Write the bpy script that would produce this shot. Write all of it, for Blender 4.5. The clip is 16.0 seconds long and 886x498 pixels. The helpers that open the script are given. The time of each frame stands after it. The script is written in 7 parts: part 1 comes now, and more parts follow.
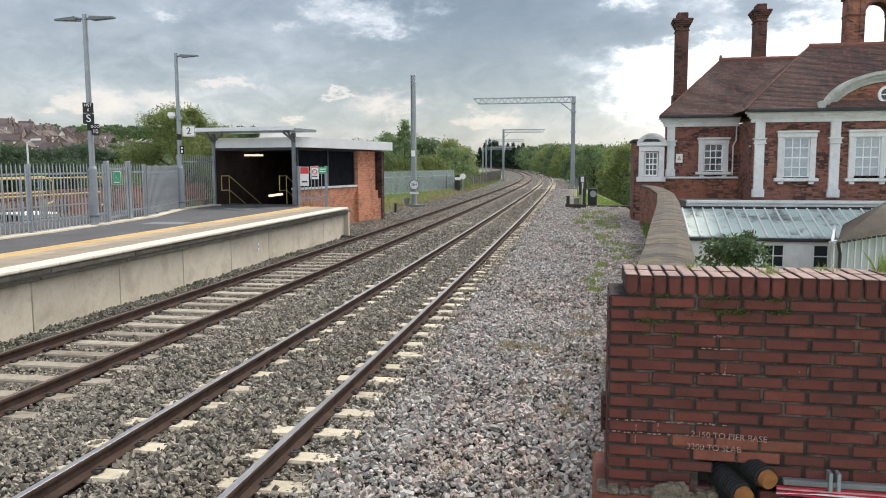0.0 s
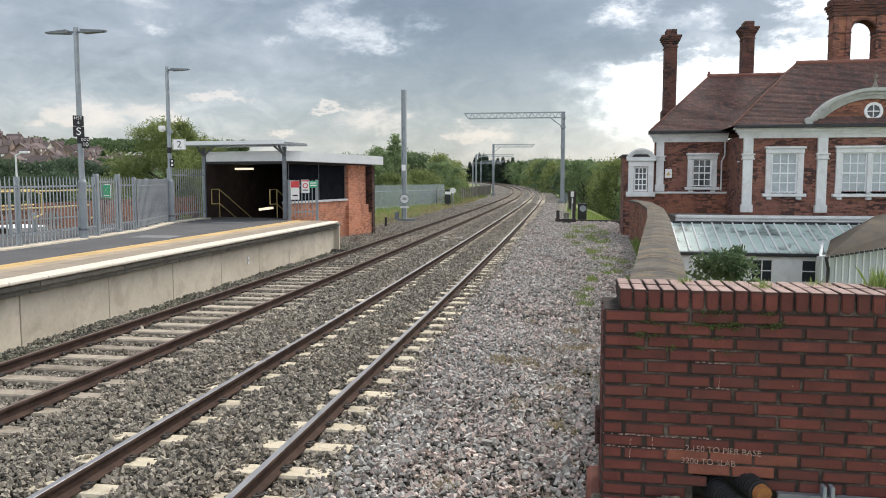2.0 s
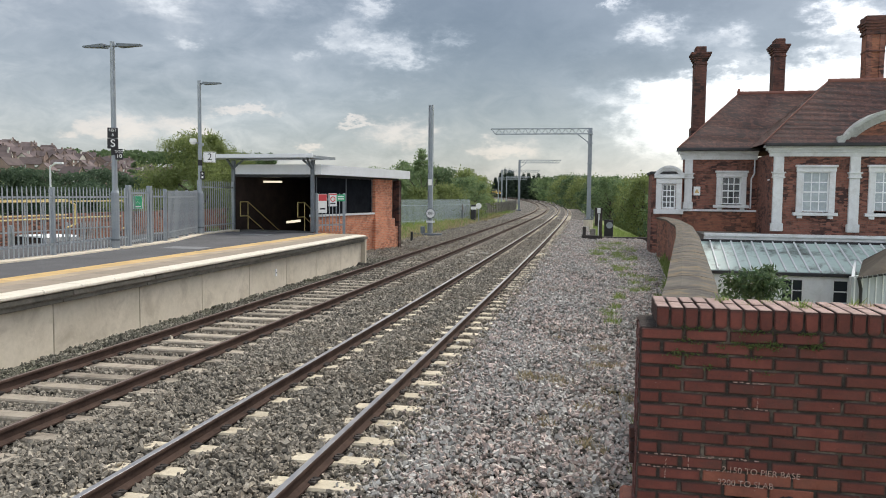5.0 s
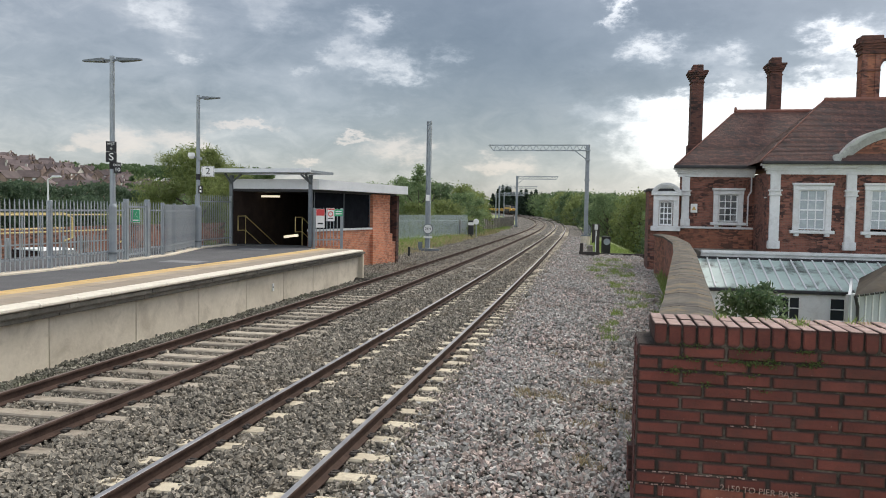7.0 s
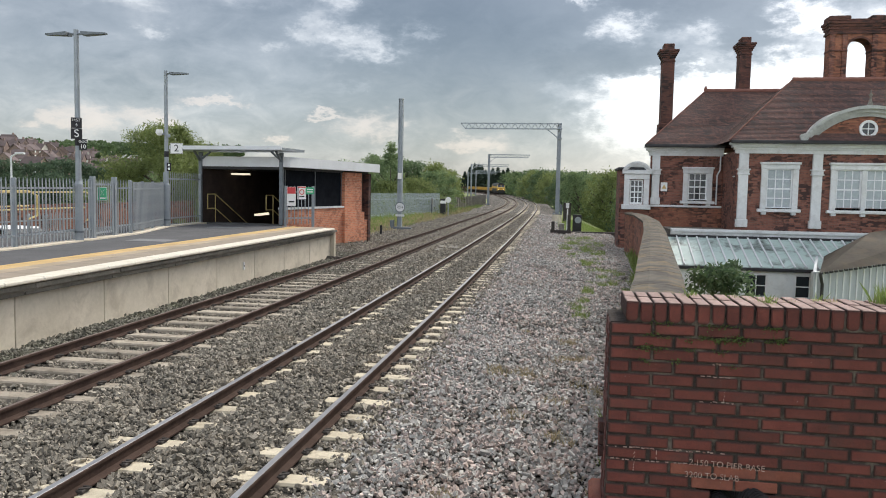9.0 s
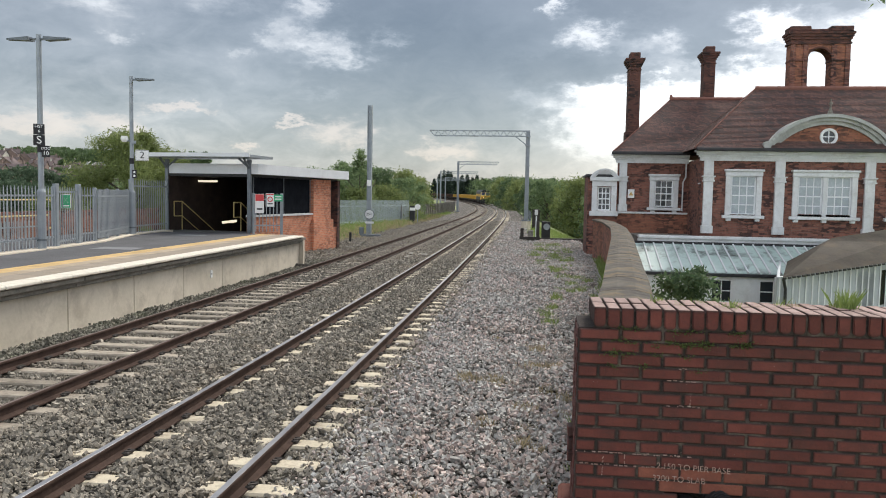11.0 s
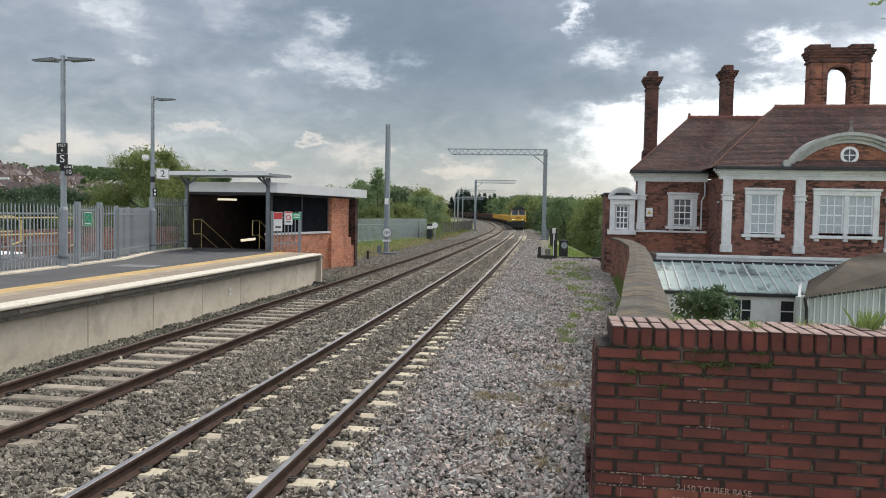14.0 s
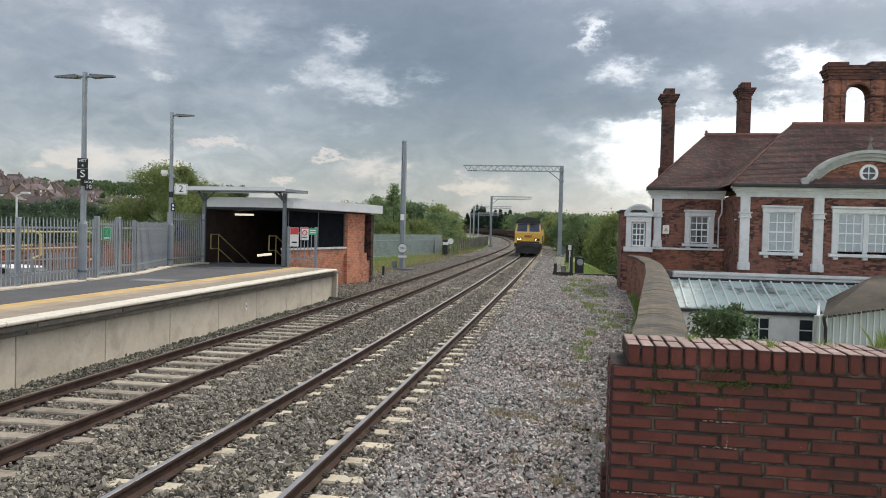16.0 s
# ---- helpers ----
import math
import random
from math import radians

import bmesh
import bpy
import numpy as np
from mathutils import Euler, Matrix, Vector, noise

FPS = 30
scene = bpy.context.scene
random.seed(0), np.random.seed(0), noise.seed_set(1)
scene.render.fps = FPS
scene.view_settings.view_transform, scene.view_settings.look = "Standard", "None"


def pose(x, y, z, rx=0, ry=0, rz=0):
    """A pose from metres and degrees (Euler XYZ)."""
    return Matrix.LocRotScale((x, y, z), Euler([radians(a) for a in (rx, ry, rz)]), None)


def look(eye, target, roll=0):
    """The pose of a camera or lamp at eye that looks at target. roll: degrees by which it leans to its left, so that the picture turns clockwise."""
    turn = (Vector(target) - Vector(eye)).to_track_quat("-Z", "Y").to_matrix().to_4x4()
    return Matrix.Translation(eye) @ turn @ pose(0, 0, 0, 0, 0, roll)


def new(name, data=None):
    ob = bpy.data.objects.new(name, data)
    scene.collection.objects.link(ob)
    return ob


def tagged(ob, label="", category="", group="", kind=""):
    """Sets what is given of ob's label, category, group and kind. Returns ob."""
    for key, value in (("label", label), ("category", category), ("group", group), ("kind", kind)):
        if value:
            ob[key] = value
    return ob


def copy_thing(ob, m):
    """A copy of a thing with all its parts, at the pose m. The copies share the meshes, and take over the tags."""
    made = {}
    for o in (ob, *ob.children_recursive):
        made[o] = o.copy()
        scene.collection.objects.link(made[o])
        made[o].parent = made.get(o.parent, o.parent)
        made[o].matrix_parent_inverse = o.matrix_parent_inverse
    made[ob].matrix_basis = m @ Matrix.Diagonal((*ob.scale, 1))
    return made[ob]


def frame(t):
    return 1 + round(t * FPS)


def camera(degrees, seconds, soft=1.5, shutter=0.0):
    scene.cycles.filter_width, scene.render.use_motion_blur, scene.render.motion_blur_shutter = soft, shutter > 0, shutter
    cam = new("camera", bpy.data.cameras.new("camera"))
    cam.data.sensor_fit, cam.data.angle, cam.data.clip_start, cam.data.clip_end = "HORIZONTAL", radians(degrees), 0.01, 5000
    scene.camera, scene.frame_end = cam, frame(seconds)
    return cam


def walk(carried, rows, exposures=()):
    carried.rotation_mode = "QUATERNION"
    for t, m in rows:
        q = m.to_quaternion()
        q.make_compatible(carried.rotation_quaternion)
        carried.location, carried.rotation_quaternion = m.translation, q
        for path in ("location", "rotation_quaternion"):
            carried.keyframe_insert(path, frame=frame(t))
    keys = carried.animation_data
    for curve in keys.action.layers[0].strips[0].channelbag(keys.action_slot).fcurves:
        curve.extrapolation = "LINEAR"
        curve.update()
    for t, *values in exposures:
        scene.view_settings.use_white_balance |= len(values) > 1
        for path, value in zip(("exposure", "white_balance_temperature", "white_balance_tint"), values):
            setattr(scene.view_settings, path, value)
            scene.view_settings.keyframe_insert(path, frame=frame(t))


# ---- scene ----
cam = camera(59.0, 16.0, soft=1.0)
PATH = [
    (0, (0.02, 0.018, 2.444), (-0.346, 1.972, 2.23), -0.2),
    (0.5, (-0.001, 0.014, 2.444), (-0.353, 1.972, 2.241), 0.1),
    (1, (-0.003, 0.018, 2.44), (-0.341, 1.979, 2.236), -0.2),
    (1.5, (0.0, 0.011, 2.441), (-0.329, 1.975, 2.249), -0.1),
    (2, (-0.007, 0.007, 2.442), (-0.348, 1.97, 2.264), -0.0),
    (2.5, (-0.016, 0.005, 2.441), (-0.383, 1.965, 2.278), -0.1),
    (3, (-0.037, 0.005, 2.441), (-0.425, 1.961, 2.29), -0.1),
    (3.5, (-0.068, 0.005, 2.438), (-0.47, 1.959, 2.292), 0.0),
    (6, (-0.066, -0.014, 2.443), (-0.465, 1.942, 2.322), 0.9),
    (6.5, (-0.074, 0.002, 2.44), (-0.483, 1.957, 2.339), 0.7),
    (7, (-0.071, -0.01, 2.442), (-0.468, 1.947, 2.341), 1.0),
    (7.5, (-0.03, 0.006, 2.439), (-0.417, 1.964, 2.314), 1.2),
    (8, (-0.023, -0.002, 2.44), (-0.419, 1.953, 2.284), 0.5),
    (8.5, (-0.074, -0.017, 2.442), (-0.45, 1.941, 2.284), 0.5),
    (9, (-0.082, -0.005, 2.443), (-0.407, 1.962, 2.288), 1.1),
    (11.5, (-0.079, -0.03, 2.447), (-0.325, 1.951, 2.324), 1.0),
    (12, (-0.078, -0.047, 2.451), (-0.322, 1.935, 2.347), 1.0),
    (12.5, (-0.068, -0.017, 2.449), (-0.301, 1.967, 2.358), 1.1),
    (13, (-0.074, -0.042, 2.451), (-0.325, 1.941, 2.371), 1.2),
    (13.5, (-0.072, -0.031, 2.447), (-0.35, 1.947, 2.359), 1.0),
    (14, (-0.078, -0.017, 2.444), (-0.372, 1.96, 2.354), 1.1),
    (14.5, (-0.072, -0.042, 2.447), (-0.376, 1.933, 2.36), 1.0),
    (15, (-0.072, -0.023, 2.447), (-0.376, 1.952, 2.365), 0.9),
    (15.5, (-0.073, -0.031, 2.447), (-0.388, 1.943, 2.38), 1.5),
    (16, (-0.075, -0.028, 2.45), (-0.409, 1.943, 2.4), 1.4),
]
walk(cam, [(t, look(eye, target, roll)) for t, eye, target, roll in PATH],
     exposures=[(0.0, 0.32), (2.0, 0.26), (3.5, 0.17), (6.0, 0.13), (7.0, 0.07), (9.0, 0.15), (11.5, 0.14), (12.5, 0.09), (13.5, 0.05), (16.0, 0.01)])

# ---- world, sun ----
SUN_AZ, SUN_EL = 30.0, 50.0      # degrees to the right of +y, and above the horizon
sun_dir = Vector((math.sin(radians(SUN_AZ)) * math.cos(radians(SUN_EL)), math.cos(radians(SUN_AZ)) * math.cos(radians(SUN_EL)), math.sin(radians(SUN_EL))))
sun = new("sun", bpy.data.lights.new("sun", "SUN"))
sun.data.energy, sun.data.angle, sun.data.color = 2.2, radians(18), (1.0, 0.93, 0.82)
sun.matrix_world = look(sun_dir * 200, (0, 0, 0))


class Nodes:
    """Short hand for building a node tree."""

    def __init__(self, tree):
        self.tree = tree
        tree.nodes.clear()

    def __call__(self, kind, inputs=None, **settings):
        n = self.tree.nodes.new(kind)
        for k, v in settings.items():
            if k == "operation":
                n.operation = v
            elif k == "blend":
                n.data_type, n.blend_type = "RGBA", v
            elif k == "sky":
                n.sky_type, n.sun_disc = v, False
                n.sun_elevation, n.sun_rotation = radians(SUN_EL), radians(SUN_AZ)
            elif k == "feature":
                n.feature = v
            elif k == "noise_dims":
                n.noise_dimensions = v
        for k, v in (inputs or {}).items():
            s = n.inputs[k]
            if isinstance(v, bpy.types.NodeSocket):
                self.tree.links.new(v, s)
            else:
                s.default_value = v
        return n

    def ramp(self, fac, stops):
        n = self.tree.nodes.new("ShaderNodeValToRGB")
        e = n.color_ramp.elements
        while len(e) < len(stops):
            e.new(0.5)
        for el, (p, c) in zip(e, stops):
            el.position, el.color = p, (*c, 1)
        self.tree.links.new(fac, n.inputs[0])
        return n.outputs[0]

    def math(self, op, a, b=0.0, c=0.0):
        return self("ShaderNodeMath", {0: a, 1: b, 2: c}, operation=op).outputs[0]

    def mix(self, fac, a, b, blend="MIX"):
        n = self("ShaderNodeMix", {0: fac, 6: a, 7: b}, blend=blend)
        return n.outputs[2]


def make_world():
    w = bpy.data.worlds.new("sky")
    scene.world = w
    w.use_nodes = True
    N = Nodes(w.node_tree)
    co = N("ShaderNodeTexCoord").outputs["Generated"]
    sep = N("ShaderNodeSeparateXYZ", {0: co})
    x, y, z = sep.outputs
    zz = N.math("ADD", N.math("MAXIMUM", z, 0.0), 0.13)
    plane = N("ShaderNodeCombineXYZ", {0: N.math("DIVIDE", x, zz), 1: N.math("DIVIDE", y, zz), 2: 0.35}).outputs[0]
    az = N.math("MULTIPLY", N.math("ARCTAN2", x, y), 57.3)
    el = N.math("MULTIPLY", N.math("ARCSINE", z), 57.3)
    puffs = N("ShaderNodeCombineXYZ", {0: N.math("MULTIPLY", az, 0.085), 1: N.math("MULTIPLY", el, 0.17), 2: N.math("MULTIPLY", az, -0.02)}).outputs[0]
    big = N("ShaderNodeTexNoise", {"Vector": puffs, "Scale": 1.1, "Detail": 9.0, "Roughness": 0.55, "Distortion": 0.6}).outputs[0]
    mid = N("ShaderNodeTexNoise", {"Vector": puffs, "Scale": 3.6, "Detail": 10.0, "Roughness": 0.62, "Distortion": 0.5}).outputs[0]
    # ragged outlines of the cloud banks
    ragged = N("ShaderNodeSeparateXYZ", {0: N("ShaderNodeTexNoise", {"Vector": puffs, "Scale": 4.2, "Detail": 9.0, "Roughness": 0.64}).outputs["Color"]})
    az_w = N.math("ADD", az, N.math("MULTIPLY", N.math("SUBTRACT", ragged.outputs[0], 0.5), 9.0))
    el_w = N.math("ADD", el, N.math("MULTIPLY", N.math("SUBTRACT", ragged.outputs[1], 0.5), 4.2))
    glow = N("ShaderNodeVectorMath", {0: co, 1: tuple(sun_dir)}, operation="DOT_PRODUCT").outputs["Value"]
    near_sun = N.math("POWER", N.math("MAXIMUM", glow, 0.0), 15.0)

    def bank(a0, aw, e0, ew, p=1.0):
        u = N.math("DIVIDE", N.math("SUBTRACT", az_w, a0), aw)
        v = N.math("DIVIDE", N.math("SUBTRACT", el_w, e0), ew)
        r = N.math("ADD", N.math("MULTIPLY", u, u), N.math("MULTIPLY", v, v))
        return N.math("POWER", 2.718, N.math("MULTIPLY", N.math("POWER", r, p), -1.0))
    d = N.math("ADD", N.math("MULTIPLY", big, 0.55), N.math("MULTIPLY", mid, 0.45))
    d = N.math("ADD", N.math("MULTIPLY", N.math("SUBTRACT", d, 0.5), 0.58), 0.50)
    # bearing, half-width, elevation, half-height, depth, hardness: heavy banks over the line,
    banks = [(-6.5, 8.6, 10.6, 4.8, 0.30, 1), (-15.0, 8.5, 12.5, 5.5, 0.20, 1), (2.0, 9.0, 15.0, 4.0, 0.10, 1), (1.9, 4.5, 9.1, 1.2, 0.24, 2), (7.8, 2.7, 8.7, 0.35, 0.16, 1), (4.1, 3.9, 13.4, 2.1, 0.27, 1.5), (9.8, 4.8, 13.1, 2.1, 0.25, 1.5), (12.0, 2.9, 10.0, 1.2, 0.26, 1.6),
             (17.7, 6.1, 13.9, 1.4, 0.26, 1.6), (-8.5, 8.0, 5.0, 3.2, 0.24, 1), (-29.9, 6.9, 7.2, 1.2, 0.10, 1.3), (-24.9, 3.4, 11.1, 2.6, 0.05, 1), (-34.9, 2.9, 10.8, 2.0, 0.03, 1)]
    # a wide bright break beside them,
    banks += [(4.2, 4.0, 5.4, 2.6, -0.32, 1.8), (-0.8, 2.4, 6.9, 0.9, -0.18, 1), (14.5, 10.8, 5.8, 3.5, -0.42, 2.2), (14.9, 2.2, 11.3, 1.3, -0.34, 1.5),
              (21.6, 3.1, 9.9, 2.1, -0.34, 1.5), (8.9, 2.3, 10.7, 0.5, -0.2, 1), (0.9, 1.0, 13.9, 1.3, -0.52, 1.2), (3.0, 1.8, 11.5, 0.9, -0.4, 1.3)]
    # and small gaps with sunlit rims
    banks += [(-16.9, 1.7, 13.1, 1.1, -0.34, 1.2), (-16.0, 2.5, 10.3, 1.0, -0.36, 1.2), (-13.6, 1.5, 9.5, 0.7, -0.32, 1.2), (-18.8, 1.4, 11.3, 1.2, -0.22, 1), (-11.7, 0.7, 10.9, 0.9, -0.3, 1),
              (-31.3, 2.1, 12.7, 1.2, -0.14, 1.3), (-29.9, 0.9, 10.1, 0.6, -0.14, 1.2), (-24.4, 2.3, 13.4, 1.1, -0.13, 1.2), (-21.8, 1.1, 9.7, 0.4, -0.12, 1.2), (-16.4, 1.2, 7.2, 0.6, -0.1, 1.2)]
    for a0, aw, e0, ew, k, p in banks:
        d = N.math("ADD", d, N.math("MULTIPLY", bank(a0, aw, e0, ew, p), k))
    deck = N.ramp(d, [(0.20, (0.98, 0.975, 0.96)), (0.31, (0.72, 0.72, 0.72)), (0.42, (0.42, 0.428, 0.44)), (0.52, (0.262, 0.278, 0.298)), (0.66, (0.145, 0.161, 0.177)), (0.95, (0.068, 0.08, 0.091))])
    # paler haze towards the horizon, with small warm puffs
    low = N.math("POWER", N.math("SUBTRACT", 1.0, N.math("MINIMUM", N.math("MULTIPLY", N.math("MAXIMUM", z, 0.0), 5.2), 1.0)), 1.4)
    haze = N.ramp(mid, [(0.36, (0.54, 0.535, 0.535)), (0.5, (0.40, 0.418, 0.44)), (0.66, (0.28, 0.31, 0.34))])
    haze = N.mix(N.math("MULTIPLY", bank(17.0, 11.0, 3.0, 7.0), 0.8), haze, (0.98, 0.98, 0.97, 1))
    deck = N.mix(N.math("MULTIPLY", low, 0.7), deck, haze)
    for a0, aw, e0, ew in ((-33.5, 1.9, 4.3, 0.7), (-29.9, 1.8, 4.3, 0.7), (-21.3, 1.2, 3.2, 0.35), (-17.9, 1.4, 5.1, 0.25), (-26.0, 2.2, 5.5, 0.3), (-14.8, 2.4, 4.4, 0.9), (-36.2, 1.3, 3.9, 0.5), (-7.4, 2.1, 3.2, 0.7)):
        deck = N.mix(N.math("MULTIPLY", bank(a0, aw, e0, ew, 1.6), 0.62), deck, (0.70, 0.60, 0.54, 1))
    # the veiled sun brightens the cloud round it, high above the picture
    veil = N.math("MULTIPLY", near_sun, 3.7)
    # clouds across from the sun are lit on the side that they show
    front_lit = N.math("ADD", N.math("MULTIPLY", N.math("MAXIMUM", N.math("MULTIPLY", y, -1.0), 0.0), 2.6), 1.0)
    deck = N.mix(1.0, deck, N("ShaderNodeCombineXYZ", {0: front_lit, 1: front_lit, 2: front_lit}).outputs[0], "MULTIPLY")
    deck = N.mix(1.0, deck, N("ShaderNodeCombineXYZ", {0: veil, 1: N.math("MULTIPLY", veil, 0.98), 2: N.math("MULTIPLY", veil, 0.95)}).outputs[0], "ADD")
    sky = N("ShaderNodeTexSky", sky="NISHITA").outputs[0]
    both = N.mix(0.965, sky, deck)
    bg = N("ShaderNodeBackground", {0: both, 1: SKY_STRENGTH})
    N.tree.links.new(bg.outputs[0], N("ShaderNodeOutputWorld").inputs[0])


SKY_STRENGTH = 1.0
make_world()


# ---- materials ----
def mat(name, a, b, scale=3.0, rough=0.8, bump=0.2, metal=0.0, fine=None, stretch=(1, 1, 1), dirt=None, random_shift=0.0, island=False, glow=0.0, spec=0.4, soot=False):
    """Two tones mixed by a coarse noise, broken up by a fine one, with relief. dirt: (colour, amount, scale). random_shift: lightness from piece to piece."""
    m = bpy.data.materials.new(name)
    m.use_nodes = True
    N = Nodes(m.node_tree)
    co = N("ShaderNodeTexCoord").outputs["Object"]
    if random_shift and not island:
        co = N("ShaderNodeVectorMath", {0: co, 1: N("ShaderNodeVectorMath", {0: N("ShaderNodeObjectInfo").outputs["Random"], 1: (37.0, 91.0, 53.0)}, operation="MULTIPLY").outputs[0]}, operation="ADD").outputs[0]
    co = N("ShaderNodeMapping", {"Vector": co, "Scale": stretch}).outputs[0]
    fine = fine or scale * 9
    n1 = N("ShaderNodeTexNoise", {"Vector": co, "Scale": scale, "Detail": 6.0, "Roughness": 0.6}).outputs[0]
    n2 = N("ShaderNodeTexNoise", {"Vector": co, "Scale": fine, "Detail": 4.0, "Roughness": 0.65}).outputs[0]
    fac = N.math("ADD", N.math("MULTIPLY", n1, 0.65), N.math("MULTIPLY", n2, 0.35))
    col = N.ramp(fac, [(0.36, a), (0.64, b)])
    if dirt:
        c, amount, s = dirt
        n3 = N("ShaderNodeTexNoise", {"Vector": co, "Scale": s, "Detail": 7.0, "Roughness": 0.7, "Distortion": 0.4}).outputs[0]
        k = N.ramp(n3, [(0.5, (0, 0, 0)), (0.68, (amount, amount, amount))])
        col = N.mix(k, col, (*c, 1))
    if soot:
        # grime that has settled along the arrises of each piece
        edge = N("ShaderNodeSeparateXYZ", {0: N("ShaderNodeTexCoord").outputs["Generated"]})
        far_x = N.math("MULTIPLY", N.math("ABSOLUTE", N.math("SUBTRACT", edge.outputs[0], 0.5)), 2.0)
        far_z = N.math("MULTIPLY", N.math("ABSOLUTE", N.math("SUBTRACT", edge.outputs[2], 0.5)), 2.0)
        near_edge = N.math("MAXIMUM", N.math("POWER", far_x, 7.0), N.math("POWER", far_z, 2.6))
        near_edge = N.math("ADD", near_edge, N.math("MULTIPLY", N.math("SUBTRACT", n2, 0.5), 0.9))
        near_edge = N.math("ADD", near_edge, N.math("MULTIPLY", N.math("SUBTRACT", n1, 0.5), 1.1))
        col = N.mix(N.ramp(near_edge, [(0.34, (0, 0, 0)), (0.92, (0.85, 0.85, 0.85))]), col, (0.04, 0.024, 0.021, 1))
    if random_shift:
        r = N("ShaderNodeNewGeometry").outputs["Random Per Island"] if island else N("ShaderNodeObjectInfo").outputs["Random"]
        v = N.math("ADD", N.math("MULTIPLY", r, random_shift), 1.0 - random_shift / 2)
        col = N("ShaderNodeHueSaturation", {"Value": v, "Color": col}).outputs[0]
    bs = {"Base Color": col, "Metallic": metal, "Specular IOR Level": spec, "Roughness": N.math("ADD", N.math("MULTIPLY", n2, 0.25), rough - 0.12)}
    if bump:
        bs["Normal"] = N("ShaderNodeBump", {"Strength": bump, "Distance": 0.02, "Height": N.math("ADD", N.math("MULTIPLY", n1, 0.5), n2)}).outputs[0]
    if glow:
        bs["Emission Color"], bs["Emission Strength"] = (*b, 1), glow
    p = N("ShaderNodeBsdfPrincipled", bs)
    N.tree.links.new(p.outputs[0], N("ShaderNodeOutputMaterial").inputs[0])
    return m


def brick_mat(name, bricks, mortar, course=0.075, length=0.225, dirt=0.6, patch=(0.06, 0.045, 0.04)):
    """Brickwork for far walls whose bricks cannot be told apart."""
    m = bpy.data.materials.new(name)
    m.use_nodes = True
    N = Nodes(m.node_tree)
    co = N("ShaderNodeTexCoord").outputs["Object"]
    sp = N("ShaderNodeSeparateXYZ", {0: co})
    flat = N("ShaderNodeCombineXYZ", {0: N.math("ADD", sp.outputs[0], sp.outputs[1]), 1: sp.outputs[2]}).outputs[0]
    br = N("ShaderNodeTexBrick", {"Vector": flat, "Color1": (*bricks[0], 1), "Color2": (*bricks[1], 1), "Mortar": (*mortar, 1), "Scale": 1.0, "Mortar Size": 0.006, "Mortar Smooth": 0.3, "Bias": 0.0, "Brick Width": length, "Row Height": course})
    n1 = N("ShaderNodeTexNoise", {"Vector": flat, "Scale": 0.9, "Detail": 8.0, "Roughness": 0.72, "Distortion": 0.6}).outputs[0]
    st = N("ShaderNodeMapping", {"Vector": flat, "Scale": (4.4, 13.0, 1)}).outputs[0]
    n2 = N("ShaderNodeTexVoronoi", {"Vector": st, "Scale": 1.0, "Randomness": 0.6}).outputs["Color"]
    one = N("ShaderNodeSeparateColor", {0: n2}).outputs[0]
    k = N.math("MULTIPLY", N.ramp(n1, [(0.43, (0, 0, 0)), (0.56, (1, 1, 1))]), N.ramp(one, [(0.32, (0, 0, 0)), (0.6, (1, 1, 1))]))
    col = N.mix(N.math("MULTIPLY", k, dirt), br.outputs[0], (*patch, 1))
    tone = N("ShaderNodeTexNoise", {"Vector": flat, "Scale": 0.35, "Detail": 4.0}).outputs[0]
    col = N("ShaderNodeHueSaturation", {"Value": N.math("ADD", N.math("MULTIPLY", tone, 0.7), 0.65), "Color": col}).outputs[0]
    bp = N("ShaderNodeBump", {"Strength": 0.5, "Distance": 0.01, "Height": N.math("SUBTRACT", 1.0, br.outputs[1])}).outputs[0]
    p = N("ShaderNodeBsdfPrincipled", {"Base Color": col, "Roughness": 0.88, "Normal": bp})
    N.tree.links.new(p.outputs[0], N("ShaderNodeOutputMaterial").inputs[0])
    return m


def stone_mat(name, tones, scale=22.0, bump=1.0, weeds=0.0):
    """Loose stone seen from afar: cells of differing grey, gap shade painted between them."""
    m = bpy.data.materials.new(name)
    m.use_nodes = True
    N = Nodes(m.node_tree)
    co = N("ShaderNodeTexCoord").outputs["Object"]
    v = N("ShaderNodeTexVoronoi", {"Vector": co, "Scale": scale})
    one = N("ShaderNodeSeparateColor", {0: v.outputs["Color"]}).outputs[0]
    n = N("ShaderNodeTexNoise", {"Vector": co, "Scale": 0.5, "Detail": 6.0, "Roughness": 0.6}).outputs[0]
    col = N.ramp(one, [(0.0, tones[0]), (0.5, tones[1]), (1.0, tones[2])])
    gap = N.ramp(v.outputs["Distance"], [(0.25, (1, 1, 1)), (0.62, (0.22, 0.21, 0.2))])
    col = N.mix(1.0, col, gap, "MULTIPLY")
    col = N("ShaderNodeHueSaturation", {"Value": N.math("ADD", N.math("MULTIPLY", n, 0.8), 0.6), "Color": col}).outputs[0]
    bp = N("ShaderNodeBump", {"Strength": bump, "Distance": 0.04, "Height": N.math("SUBTRACT", 1.0, v.outputs["Distance"])}).outputs[0]
    p = N("ShaderNodeBsdfPrincipled", {"Base Color": col, "Roughness": 0.9, "Normal": bp, "Specular IOR Level": 0.25})
    N.tree.links.new(p.outputs[0], N("ShaderNodeOutputMaterial").inputs[0])
    return m


